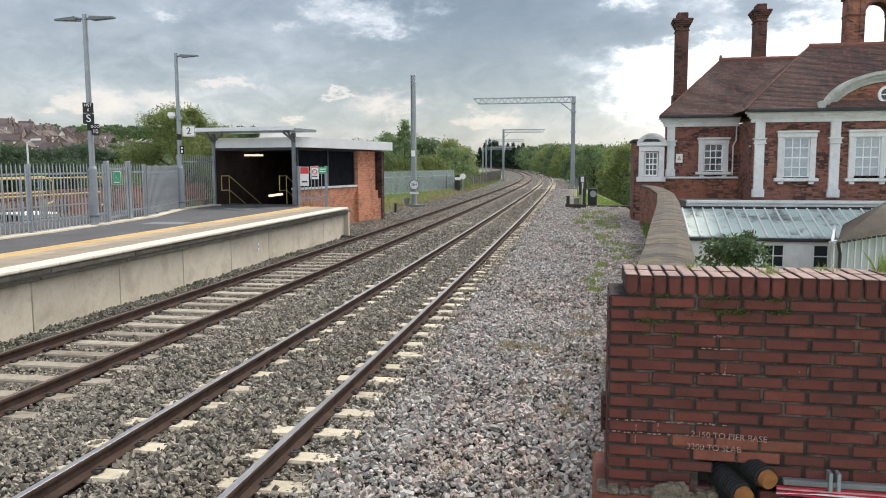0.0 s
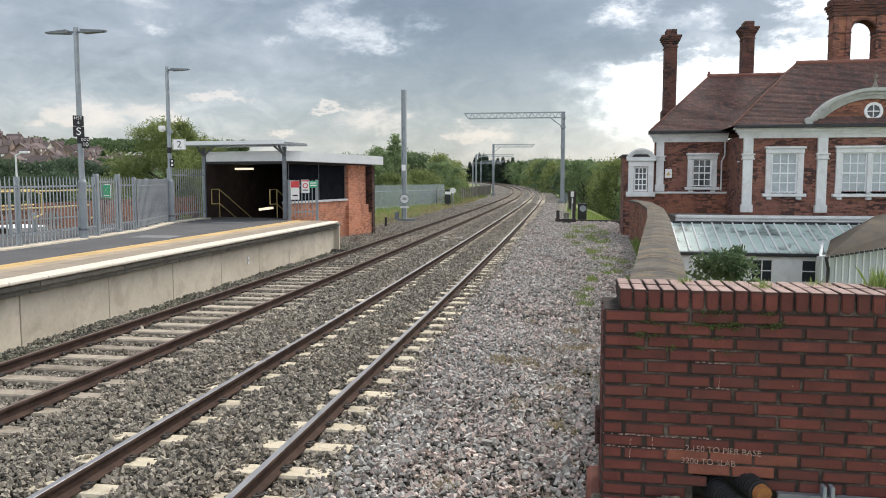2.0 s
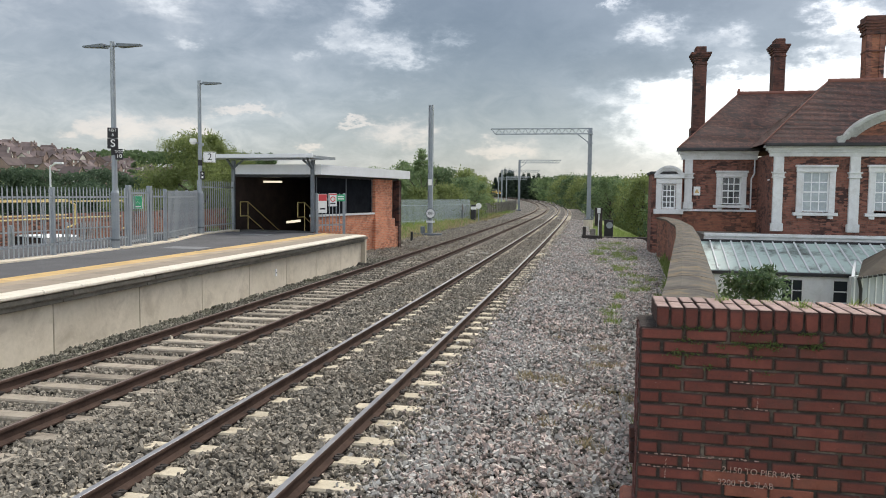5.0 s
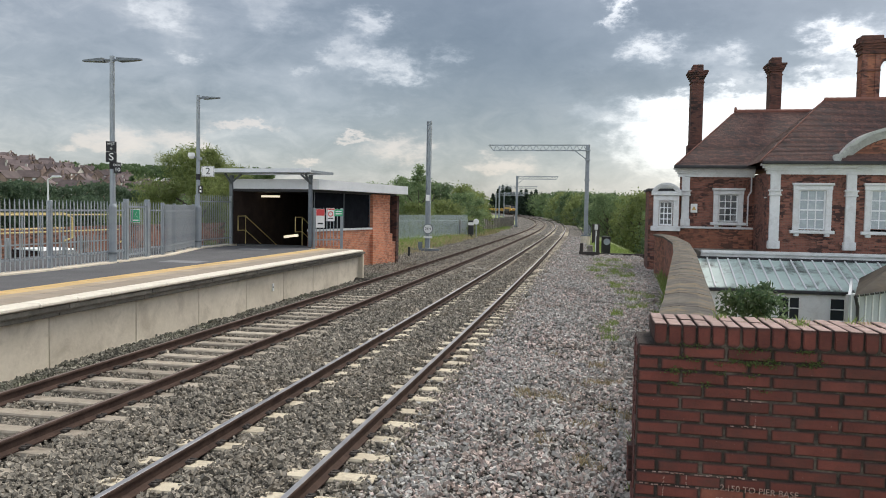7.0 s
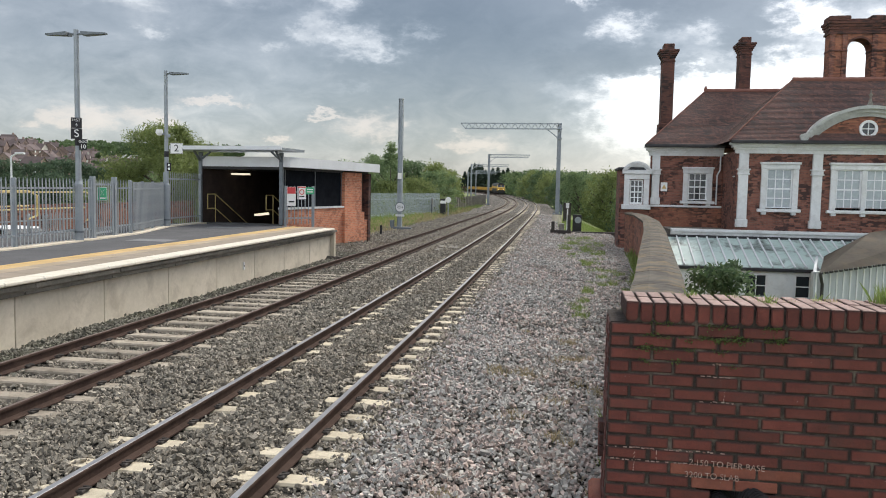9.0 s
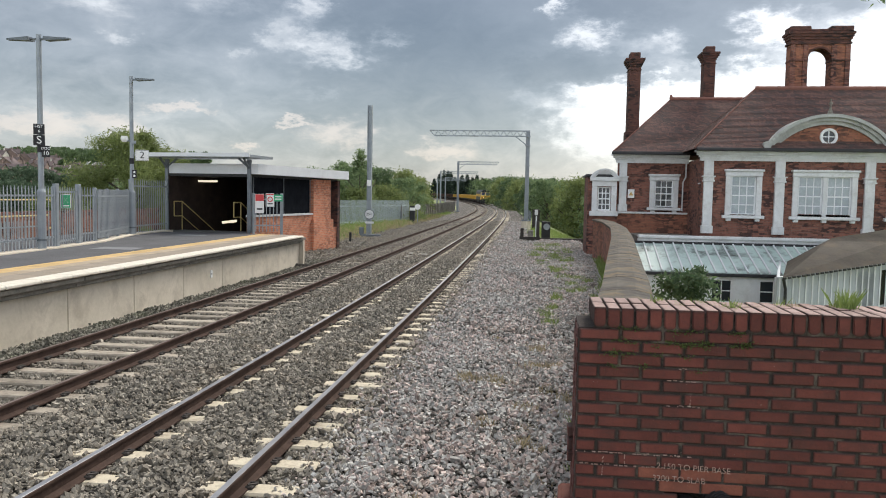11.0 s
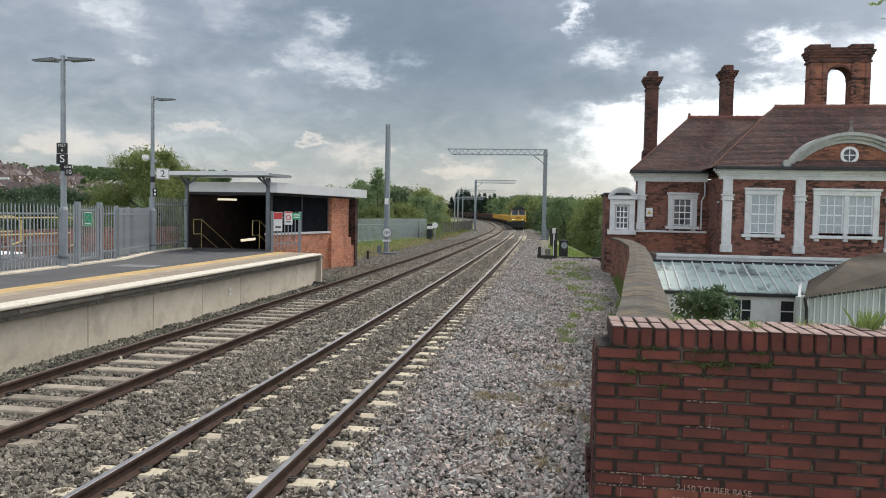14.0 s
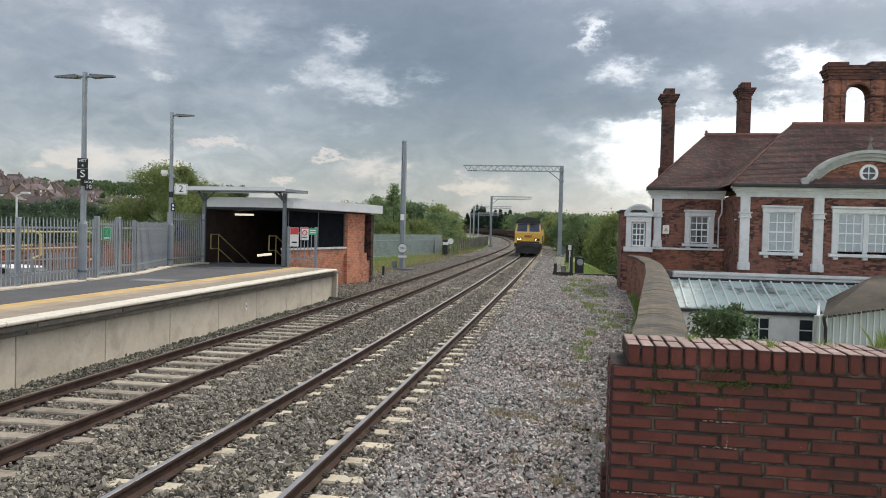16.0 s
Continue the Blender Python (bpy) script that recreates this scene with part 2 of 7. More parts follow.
def glass_mat(name, tint=(0.02, 0.025, 0.03), rough=0.05):
    m = bpy.data.materials.new(name)
    m.use_nodes = True
    N = Nodes(m.node_tree)
    p = N("ShaderNodeBsdfPrincipled", {"Base Color": (*tint, 1), "Roughness": rough, "Specular IOR Level": 0.6})
    N.tree.links.new(p.outputs[0], N("ShaderNodeOutputMaterial").inputs[0])
    return m


def leaf_mat(name, a, b, scale=0.35):
    """Thin leaves: light passes through them."""
    m = bpy.data.materials.new(name)
    m.use_nodes = True
    N = Nodes(m.node_tree)
    co = N("ShaderNodeTexCoord").outputs["Object"]
    n1 = N("ShaderNodeTexNoise", {"Vector": co, "Scale": scale, "Detail": 4.0}).outputs[0]
    r = N("ShaderNodeNewGeometry").outputs["Random Per Island"]
    col = N.ramp(N.math("ADD", N.math("MULTIPLY", n1, 0.6), N.math("MULTIPLY", r, 0.4)), [(0.25, a), (0.75, b)])
    p = N("ShaderNodeBsdfPrincipled", {"Base Color": col, "Roughness": 0.6, "Specular IOR Level": 0.25})
    t = N("ShaderNodeBsdfTranslucent", {"Color": N("ShaderNodeHueSaturation", {"Value": 1.3, "Saturation": 1.1, "Color": col}).outputs[0]})
    mx = N("ShaderNodeMixShader", {0: 0.42, 1: p.outputs[0], 2: t.outputs[0]})
    N.tree.links.new(mx.outputs[0], N("ShaderNodeOutputMaterial").inputs[0])
    return m


M = dict(
    # near bed, coloured dark for the shade between the loose stones
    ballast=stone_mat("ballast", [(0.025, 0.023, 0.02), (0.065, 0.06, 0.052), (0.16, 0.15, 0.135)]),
    # greenish stone with the shade beside the platform in its colour
    stone_shaded=mat("shaded_ballast_stone", (0.12, 0.115, 0.092), (0.28, 0.265, 0.22), 9, 0.9, 0.3, random_shift=0.9, island=True, dirt=((0.10, 0.115, 0.06), 0.6, 0.8)),
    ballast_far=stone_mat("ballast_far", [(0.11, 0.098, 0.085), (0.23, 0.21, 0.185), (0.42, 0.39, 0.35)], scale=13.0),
    oldsleeper=mat("old_concrete_sleeper", (0.26, 0.225, 0.18), (0.42, 0.37, 0.30), 2.5, 0.9, 0.3, random_shift=0.5, dirt=((0.14, 0.11, 0.08), 0.7, 4)),
    palesteel=mat("pale_painted_steel", (0.36, 0.42, 0.455), (0.46, 0.52, 0.55), 2, 0.6, 0.05),
    stone_dark=mat("dusty_ballast_stone", (0.135, 0.121, 0.098), (0.375, 0.338, 0.28), 9, 0.9, 0.3, random_shift=1.0, island=True, dirt=((0.20, 0.15, 0.10), 0.45, 0.6)),
    stone=mat("ballast_stone", (0.255, 0.246, 0.23), (0.565, 0.55, 0.518), 9, 0.9, 0.3, random_shift=0.85, island=True, dirt=((0.30, 0.25, 0.20), 0.4, 0.6)),
    stone_pink=mat("pinkish_ballast_stone", (0.325, 0.265, 0.24), (0.61, 0.515, 0.472), 9, 0.9, 0.3, random_shift=0.85, island=True, dirt=((0.30, 0.22, 0.16), 0.5, 0.6)),
    soil=mat("soil", (0.10, 0.085, 0.06), (0.17, 0.15, 0.11), 0.8, 0.95, 0.5),
    grass=mat("grass", (0.125, 0.165, 0.055), (0.26, 0.30, 0.12), 0.5, 0.9, 0.8, fine=14, dirt=((0.36, 0.31, 0.17), 0.7, 0.35)),
    blade=leaf_mat("grass_blade", (0.14, 0.20, 0.06), (0.28, 0.345, 0.13), 2.0),
    dry=mat("dry_weed", (0.34, 0.27, 0.15), (0.50, 0.42, 0.25), 3, 0.9, 0, random_shift=0.6, island=True),
    rail=mat("rusty_rail", (0.042, 0.027, 0.022), (0.085, 0.056, 0.045), 4, 0.9, 0.15, spec=0.15),
    head=mat("worn_rail_head", (0.40, 0.375, 0.37), (0.56, 0.54, 0.535), 2, 0.36, 0.05, metal=0.9, stretch=(1, 0.15, 1)),
    headdull=mat("dull_rail_head", (0.13, 0.10, 0.088), (0.20, 0.16, 0.142), 2, 0.7, 0.05, metal=0.3, stretch=(1, 0.15, 1)),
    sleeper=mat("concrete_sleeper", (0.48, 0.42, 0.315), (0.65, 0.585, 0.455), 2.5, 0.9, 0.3, random_shift=0.35, dirt=((0.20, 0.15, 0.10), 0.6, 5)),
    clip=mat("rail_clip", (0.03, 0.027, 0.025), (0.06, 0.05, 0.045), 8, 0.7, 0.2),
    asphalt=mat("asphalt", (0.075, 0.075, 0.08), (0.115, 0.115, 0.12), 1.2, 0.9, 0.3, fine=60),
    edge=mat("platform_edge_white", (0.64, 0.59, 0.50), (0.76, 0.71, 0.61), 1.5, 0.75, 0.15, dirt=((0.45, 0.40, 0.33), 0.5, 3)),
    paving=mat("tan_paving", (0.255, 0.212, 0.165), (0.335, 0.282, 0.225), 2, 0.85, 0.2, random_shift=0.15),
    tactile=mat("buff_tactile", (0.33, 0.265, 0.19), (0.42, 0.34, 0.25), 2, 0.85, 0.3, random_shift=0.2),
    ochre=mat("ochre_tactile", (0.50, 0.345, 0.15), (0.60, 0.425, 0.20), 2, 0.85, 0.3, random_shift=0.2, dirt=((0.36, 0.28, 0.19), 0.5, 3)),
    yellowline=mat("yellow_line", (0.56, 0.38, 0.14), (0.66, 0.46, 0.19), 4, 0.7, 0.05),
    concrete=mat("pale_concrete", (0.55, 0.49, 0.39), (0.68, 0.61, 0.50), 1.4, 0.85, 0.2, random_shift=0.16, dirt=((0.33, 0.28, 0.21), 0.5, 1.6)),
    # stained concrete, also darkened for the coping's shadow on it
    nosing=mat("stained_shade_dark_concrete", (0.145, 0.133, 0.112), (0.29, 0.27, 0.23), 2.0, 0.9, 0.3, random_shift=0.25, dirt=((0.12, 0.11, 0.09), 0.6, 3)),
    concrete_dark=mat("weathered_concrete", (0.16, 0.15, 0.13), (0.34, 0.32, 0.28), 2.5, 0.9, 0.4, dirt=((0.05, 0.05, 0.045), 0.7, 4)),
    coping=mat("parapet_coping", (0.034, 0.03, 0.026), (0.14, 0.123, 0.102), 2.2, 0.9, 0.6, fine=12, random_shift=0.14, dirt=((0.25, 0.17, 0.07), 0.6, 2.4)),
    covergrey=mat("worn_grey_cover", (0.15, 0.155, 0.16), (0.22, 0.225, 0.23), 3, 0.7, 0.2),
    # brick with the shelter's indoor shade put into its colour
    innerwall=mat("shade_dark_inner_brick", (0.022, 0.016, 0.014), (0.06, 0.04, 0.033), 2, 0.9, 0.2),
    steel=mat("galvanised_steel", (0.255, 0.285, 0.315), (0.355, 0.385, 0.41), 3, 0.5, 0.05, metal=0.35),
    steel_dark=mat("dark_steel", (0.12, 0.14, 0.16), (0.2, 0.22, 0.24), 3, 0.55, 0.05, metal=0.4),
    sheet=mat("white_sheet", (0.66, 0.68, 0.70), (0.76, 0.78, 0.80), 1.2, 0.5, 0.03),
    black=mat("black_paint", (0.012, 0.012, 0.014), (0.03, 0.03, 0.033), 3, 0.55, 0.05),
    navy=mat("dark_mesh", (0.006, 0.007, 0.010), (0.014, 0.016, 0.02), 3, 0.95, 0.1, spec=0.05),
    white=mat("white_sign", (0.78, 0.78, 0.77), (0.86, 0.86, 0.85), 3, 0.5, 0),
    green=mat("green_sign", (0.05, 0.36, 0.17), (0.08, 0.46, 0.24), 3, 0.5, 0),
    red=mat("red_sign", (0.55, 0.05, 0.06), (0.65, 0.08, 0.08), 3, 0.5, 0),
    yellow=mat("yellow_handrail", (0.50, 0.39, 0.15), (0.64, 0.51, 0.22), 5, 0.5, 0.03),
    brick=mat("red_engineering_brick", (0.096, 0.024, 0.0185), (0.168, 0.0445, 0.033), 6, 0.7, 0.35, fine=70, random_shift=0.34, dirt=((0.07, 0.032, 0.027), 0.65, 3.2), soot=True),
    brickclean=mat("paler_orange_brick", (0.165, 0.05, 0.032), (0.25, 0.085, 0.055), 8, 0.75, 0.3, fine=80, random_shift=0.3, dirt=((0.12, 0.05, 0.04), 0.6, 6)),
    brickpink=mat("pale_faced_brick", (0.27, 0.185, 0.162), (0.40, 0.285, 0.255), 10, 0.8, 0.3, fine=90, random_shift=0.3, dirt=((0.20, 0.11, 0.09), 0.6, 12)),
    mortar=mat("dark_mortar", (0.022, 0.018, 0.016), (0.066, 0.051, 0.044), 14, 0.95, 0.5, dirt=((0.30, 0.25, 0.20), 0.5, 5)),
    stairbrick=brick_mat("orange_brick", ((0.62, 0.25, 0.135), (0.48, 0.165, 0.09)), (0.46, 0.36, 0.28), dirt=0.5, patch=(0.12, 0.05, 0.035)),
    oldbrick=brick_mat("old_red_brick", ((0.29, 0.118, 0.082), (0.19, 0.078, 0.057)), (0.17, 0.13, 0.11), dirt=0.95, patch=(0.045, 0.024, 0.022)),
    oldbrick2=brick_mat("orange_old_brick", ((0.36, 0.15, 0.09), (0.25, 0.095, 0.062)), (0.2, 0.12, 0.08), dirt=0.8, patch=(0.05, 0.03, 0.027)),
    chimney=brick_mat("chimney_brick", ((0.15, 0.062, 0.045), (0.095, 0.042, 0.034)), (0.08, 0.05, 0.045), dirt=0.9, patch=(0.02, 0.016, 0.016)),
    farbrick=brick_mat("house_brick", ((0.30, 0.215, 0.185), (0.23, 0.165, 0.145)), (0.25, 0.2, 0.18), dirt=0.2),
    stucco=mat("pale_painted_stone", (0.60, 0.61, 0.62), (0.76, 0.77, 0.775), 1.3, 0.7, 0.1, dirt=((0.40, 0.38, 0.35), 0.45, 2.2)),
    greystone=mat("weathered_grey_stone", (0.34, 0.35, 0.335), (0.52, 0.53, 0.51), 1.6, 0.85, 0.2, dirt=((0.16, 0.155, 0.14), 0.6, 2.2)),
    whitepaint=mat("white_paint", (0.74, 0.76, 0.78), (0.84, 0.85, 0.86), 2, 0.5, 0.04, dirt=((0.5, 0.5, 0.49), 0.35, 2)),
    rooftile=brick_mat("clay_roof_tile", ((0.205, 0.108, 0.09), (0.11, 0.066, 0.059)), (0.055, 0.04, 0.038), course=0.072, length=0.17, dirt=0.75, patch=(0.062, 0.052, 0.052)),
    ridge=mat("red_ridge_tile", (0.19, 0.085, 0.066), (0.27, 0.12, 0.092), 2, 0.8, 0.2),
    gutter=mat("black_gutter", (0.02, 0.02, 0.022), (0.045, 0.045, 0.05), 3, 0.6, 0.05),
    pane=glass_mat("window_glass"),
    blind=mat("pale_blind_glass", (0.30, 0.345, 0.37), (0.42, 0.465, 0.49), 0.8, 0.25, 0, spec=0.6),
    skylight=mat("greenish_roof_glass", (0.46, 0.585, 0.55), (0.60, 0.71, 0.67), 0.7, 0.5, 0.03, dirt=((0.04, 0.04, 0.035), 0.9, 0.9), spec=0.6),
    felt=mat("old_felt_roof", (0.09, 0.078, 0.065), (0.16, 0.14, 0.115), 0.8, 0.9, 0.4, dirt=((0.2, 0.15, 0.1), 0.5, 1.2)),
    greyboard=mat("grey_painted_board", (0.40, 0.43, 0.46), (0.52, 0.55, 0.58), 2, 0.6, 0.1, stretch=(3, 3, 0.4), random_shift=0.12),
    bark=mat("bark", (0.06, 0.05, 0.04), (0.13, 0.11, 0.09), 4, 0.95, 0.6, stretch=(1, 1, 0.3)),
    leaf=leaf_mat("leaves", (0.10, 0.155, 0.078), (0.275, 0.345, 0.18)),
    leaf2=leaf_mat("dark_leaves", (0.06, 0.10, 0.055), (0.18, 0.24, 0.125)),
    leaf3=leaf_mat("willow_leaves", (0.11, 0.145, 0.055), (0.26, 0.30, 0.125)),
    leaf4=leaf_mat("dark_bluish_leaves", (0.05, 0.085, 0.055), (0.13, 0.175, 0.11)),
    conifer=mat("conifer_needles", (0.03, 0.045, 0.036), (0.065, 0.09, 0.066), 0.3, 0.8, 0, random_shift=0.6, island=True, spec=0.1),
    loco_yellow=mat("yellow_cab_paint", (0.66, 0.36, 0.035), (0.76, 0.44, 0.06), 1.5, 0.5, 0.03, dirt=((0.32, 0.2, 0.06), 0.5, 1.5)),
    loco_cream=mat("pale_yellow_paint", (0.62, 0.44, 0.16), (0.70, 0.52, 0.22), 1.5, 0.45, 0.03),
    loco_dark=mat("dark_loco_paint", (0.012, 0.014, 0.013), (0.03, 0.033, 0.03), 1.5, 0.5, 0.03),
    wagon_yellow=mat("yellow_wagon_paint", (0.55, 0.33, 0.05), (0.70, 0.45, 0.08), 0.8, 0.6, 0.05, dirt=((0.16, 0.09, 0.05), 0.8, 1.2)),
    wagon_brown=mat("rusty_wagon_paint", (0.07, 0.04, 0.03), (0.15, 0.085, 0.06), 0.8, 0.8, 0.1, dirt=((0.03, 0.025, 0.022), 0.8, 1.5)),
    # glass whose bluish reflection is painted as its base colour
    cabglass=mat("cab_glass", (0.07, 0.085, 0.14), (0.13, 0.15, 0.22), 1.5, 0.25, 0, spec=0.7),
    lampglow=mat("headlight", (1.0, 0.85, 0.55), (1.0, 0.88, 0.62), 1, 0.3, 0, glow=4.0),
    tubeglow=mat("tube_light", (1.0, 0.86, 0.62), (1.0, 0.88, 0.66), 1, 0.3, 0, glow=0.8),
    orange=mat("orange_duct_end", (0.26, 0.10, 0.032), (0.38, 0.165, 0.055), 6, 0.7, 0.1, dirt=((0.15, 0.06, 0.03), 0.6, 20)),
    redcable=mat("red_cable", (0.34, 0.02, 0.035), (0.45, 0.04, 0.055), 5, 0.5, 0.03),
    pinkcable=mat("pink_cable", (0.60, 0.25, 0.28), (0.70, 0.34, 0.36), 5, 0.5, 0.03),
    rubble=mat("crumbling_mortar", (0.09, 0.075, 0.055), (0.31, 0.265, 0.20), 22, 0.95, 0.8, fine=90, dirt=((0.05, 0.045, 0.035), 0.7, 30)),
    chalk=mat("chalk", (0.18, 0.06, 0.045), (0.52, 0.41, 0.35), 45, 0.95, 0, fine=160),
    moss=mat("moss", (0.05, 0.075, 0.02), (0.11, 0.14, 0.04), 20, 0.95, 0.5, random_shift=0.5, island=True),
    far=leaf_mat("distant_wood", (0.06, 0.095, 0.05), (0.13, 0.18, 0.09), 0.03),
)


# ---- mesh helpers ----
def box(bm, x0, y0, z0, x1, y1, z1, m=None):
    r = bmesh.ops.create_cube(bm, size=1.0)
    c = Matrix.Translation(((x0 + x1) / 2, (y0 + y1) / 2, (z0 + z1) / 2)) @ Matrix.Diagonal((abs(x1 - x0), abs(y1 - y0), abs(z1 - z0), 1))
    bmesh.ops.transform(bm, matrix=(m @ c) if m else c, verts=r["verts"])
    return r["verts"]


def soft_box(bm, x0, y0, z0, x1, y1, z1, w=0.01, m=None):
    v = box(bm, x0, y0, z0, x1, y1, z1, m)
    e = list({e for q in v for e in q.link_edges})
    bmesh.ops.bevel(bm, geom=e, offset=w, segments=1, profile=0.5, affect="EDGES")


def rod(bm, a, b, r0, r1=None, n=10):
    a, b = Vector(a), Vector(b)
    d = b - a
    r = bmesh.ops.create_cone(bm, cap_ends=True, segments=n, radius1=r0, radius2=r0 if r1 is None else r1, depth=d.length)
    bmesh.ops.transform(bm, matrix=Matrix.Translation((a + b) / 2) @ d.to_track_quat("Z", "Y").to_matrix().to_4x4(), verts=r["verts"])
    return r["verts"]


def beam(bm, a, b, w, h=None):
    """A square bar from a to b."""
    a, b = Vector(a), Vector(b)
    d = b - a
    m = Matrix.Translation((a + b) / 2) @ d.to_track_quat("Z", "Y").to_matrix().to_4x4()
    box(bm, -w / 2, -(h or w) / 2, -d.length / 2, w / 2, (h or w) / 2, d.length / 2, m)


def pipe(bm, pts, r, n=8):
    for a, b in zip(pts, pts[1:]):
        rod(bm, a, b, r, n=n)
    for p in pts[1:-1]:
        s = bmesh.ops.create_icosphere(bm, subdivisions=1, radius=r * 1.03)
        bmesh.ops.translate(bm, vec=p, verts=s["verts"])


def prism(bm, outline, axis, lo, hi):
    """Extrudes a closed outline (pairs) along an axis from lo to hi."""
    def p(u, v, w):
        return {"x": (w, u, v), "y": (u, w, v), "z": (u, v, w)}[axis]
    a = [bm.verts.new(p(u, v, lo)) for u, v in outline]
    b = [bm.verts.new(p(u, v, hi)) for u, v in outline]
    n = len(a)
    bm.faces.new(a)
    bm.faces.new(b[::-1])
    for i in range(n):
        bm.faces.new((a[i], b[i], b[(i + 1) % n], a[(i + 1) % n]))


def mesh_of(name, bm, material, smooth=False):
    bmesh.ops.recalc_face_normals(bm, faces=bm.faces)
    me = bpy.data.meshes.new(name)
    bm.to_mesh(me)
    bm.free()
    for k in (material if isinstance(material, (list, tuple)) else [material]):
        me.materials.append(M[k] if isinstance(k, str) else k)
    if smooth:
        for f in me.polygons:
            f.use_smooth = True
    return me


def part(name, bm, material, parent, label="", at=None, smooth=False):
    ob = new(name, mesh_of(name, bm, material, smooth))
    ob.parent = parent
    if at is not None:
        ob.matrix_basis = at
    if label:
        ob["label"] = label
    return ob


def thing(name, label, category, at=None, group="", kind=""):
    ob = new(name)
    ob.empty_display_size = 0.1
    if at is not None:
        ob.matrix_basis = at
    return tagged(ob, label, category, group, kind)


def solo(name, bm, material, label, category, group="", kind="", at=None, smooth=False):
    ob = new(name, mesh_of(name, bm, material, smooth))
    if at is not None:
        ob.matrix_basis = at
    return tagged(ob, label, category, group, kind)


def piece(name, me, parent, at):
    ob = new(name, me)
    ob.parent = parent
    ob.matrix_basis = at
    return ob


def big_mesh(name, verts, faces, material):
    """A mesh from arrays of equal-sided faces."""
    me = bpy.data.meshes.new(name)
    verts, faces = np.asarray(verts, dtype=np.float32), np.asarray(faces, dtype=np.int32)
    k = faces.shape[1]
    me.vertices.add(len(verts))
    me.vertices.foreach_set("co", verts.ravel())
    me.loops.add(faces.size)
    me.loops.foreach_set("vertex_index", faces.ravel())
    me.polygons.add(len(faces))
    me.polygons.foreach_set("loop_start", np.arange(0, faces.size, k, dtype=np.int32))
    me.update(calc_edges=True)
    me.polygons.foreach_set("use_smooth", np.zeros(len(faces), dtype=bool))
    me.materials.append(M[material])
    return me


def wall_with_holes(bm, x0, x1, z0, z1, y0, y1, holes):
    """A wall from y0 (front) to y1 with rectangular openings (xa, xb, za, zb), in one piece."""
    xs = sorted({x0, x1, *(h[0] for h in holes), *(h[1] for h in holes)})
    zs = sorted({z0, z1, *(h[2] for h in holes), *(h[3] for h in holes)})
    verts = {}

    def v(i, k, y):
        if (i, k, y) not in verts:
            verts[i, k, y] = bm.verts.new((xs[i], y, zs[k]))
        return verts[i, k, y]

    def solid(i, k):
        if not (0 <= i < len(xs) - 1 and 0 <= k < len(zs) - 1):
            return False
        x, z = (xs[i] + xs[i + 1]) / 2, (zs[k] + zs[k + 1]) / 2
        return not any(a < x < b and c < z < d for a, b, c, d in holes)
    for i in range(len(xs) - 1):
        for k in range(len(zs) - 1):
            if not solid(i, k):
                continue
            for y in (y0, y1):
                bm.faces.new((v(i, k, y), v(i + 1, k, y), v(i + 1, k + 1, y), v(i, k + 1, y)))
            for di, dk, a, b in ((-1, 0, (0, 0), (0, 1)), (1, 0, (1, 0), (1, 1)), (0, -1, (0, 0), (1, 0)), (0, 1, (0, 1), (1, 1))):
                if not solid(i + di, k + dk):
                    bm.faces.new((v(i + a[0], k + a[1], y0), v(i + b[0], k + b[1], y0), v(i + b[0], k + b[1], y1), v(i + a[0], k + a[1], y1)))


# ---- the line of the track ----
KNOT_S = (0, 25, 50, 75, 100, 130, 150, 175, 200, 250, 300, 420, 900)
KNOT_K = (0.00081, 0.00023, 0.00011, 0.00030, 0.00061, 0.00080, 0.00105, 0.00105, 0.0009, 0.0008, 0.0008, 0.0008, 0.0004)
_s = np.arange(0, 1600, 0.5)
_k = np.interp(_s, KNOT_S, KNOT_K)
_a = radians(0.19) + np.concatenate([[0], np.cumsum((_k[1:] + _k[:-1]) / 4)])
_x = -2.599 + np.concatenate([[0], np.cumsum(-np.sin((_a[1:] + _a[:-1]) / 2) * 0.5)])
_y = -0.435 + np.concatenate([[0], np.cumsum(np.cos((_a[1:] + _a[:-1]) / 2) * 0.5)])


def line(s, off=0.0):
    """x, y and heading at s metres along the right-hand rail, off metres to its right."""
    if s < 0:
        a = _a[0]
        x, y = _x[0] + math.sin(a) * -s, _y[0] + math.cos(a) * s
    else:
        a, x, y = np.interp(s, _s, _a), np.interp(s, _s, _x), np.interp(s, _s, _y)
    return float(x + off * math.cos(a)), float(y + off * math.sin(a)), float(a)


def rise(s):
    """The line climbs gently in the distance."""
    return float(np.interp(s, (-60, 100, 150, 200, 280, 450, 1600), (0, 0, 0.08, 0.25, 0.75, 1.7, 5.0)))


def on_line(s, off, z, turn=0.0):
    x, y, a = line(s, off)
    return pose(x, y, z + rise(s), 0, 0, math.degrees(a) + turn)


def sweep(bm, outline, s_list, close=True):
    """Sweeps an outline of (off, z) along the line."""
    rings = []
    for s in s_list:
        rings.append([bm.verts.new((*line(s, o)[:2], z + rise(s))) for o, z in outline])
    n = len(outline)
    for r, q in zip(rings, rings[1:]):
        for i in range(n if close else n - 1):
            j = (i + 1) % n
            bm.faces.new((r[i], q[i], q[j], r[j]))
    if close:
        bm.faces.new(rings[0])
        bm.faces.new(rings[-1][::-1])


# ---- ground and line ----
D_GAP = 1.898
RAILS = (0.0, -1.505, -1.505 - D_GAP, -3.01 - D_GAP)
EDGE = RAILS[3] - 0.765             # platform edge


def smooth(a, b, v):
    t = min(1.0, max(0.0, (v - a) / (b - a)))
    return t * t * (3 - 2 * t)


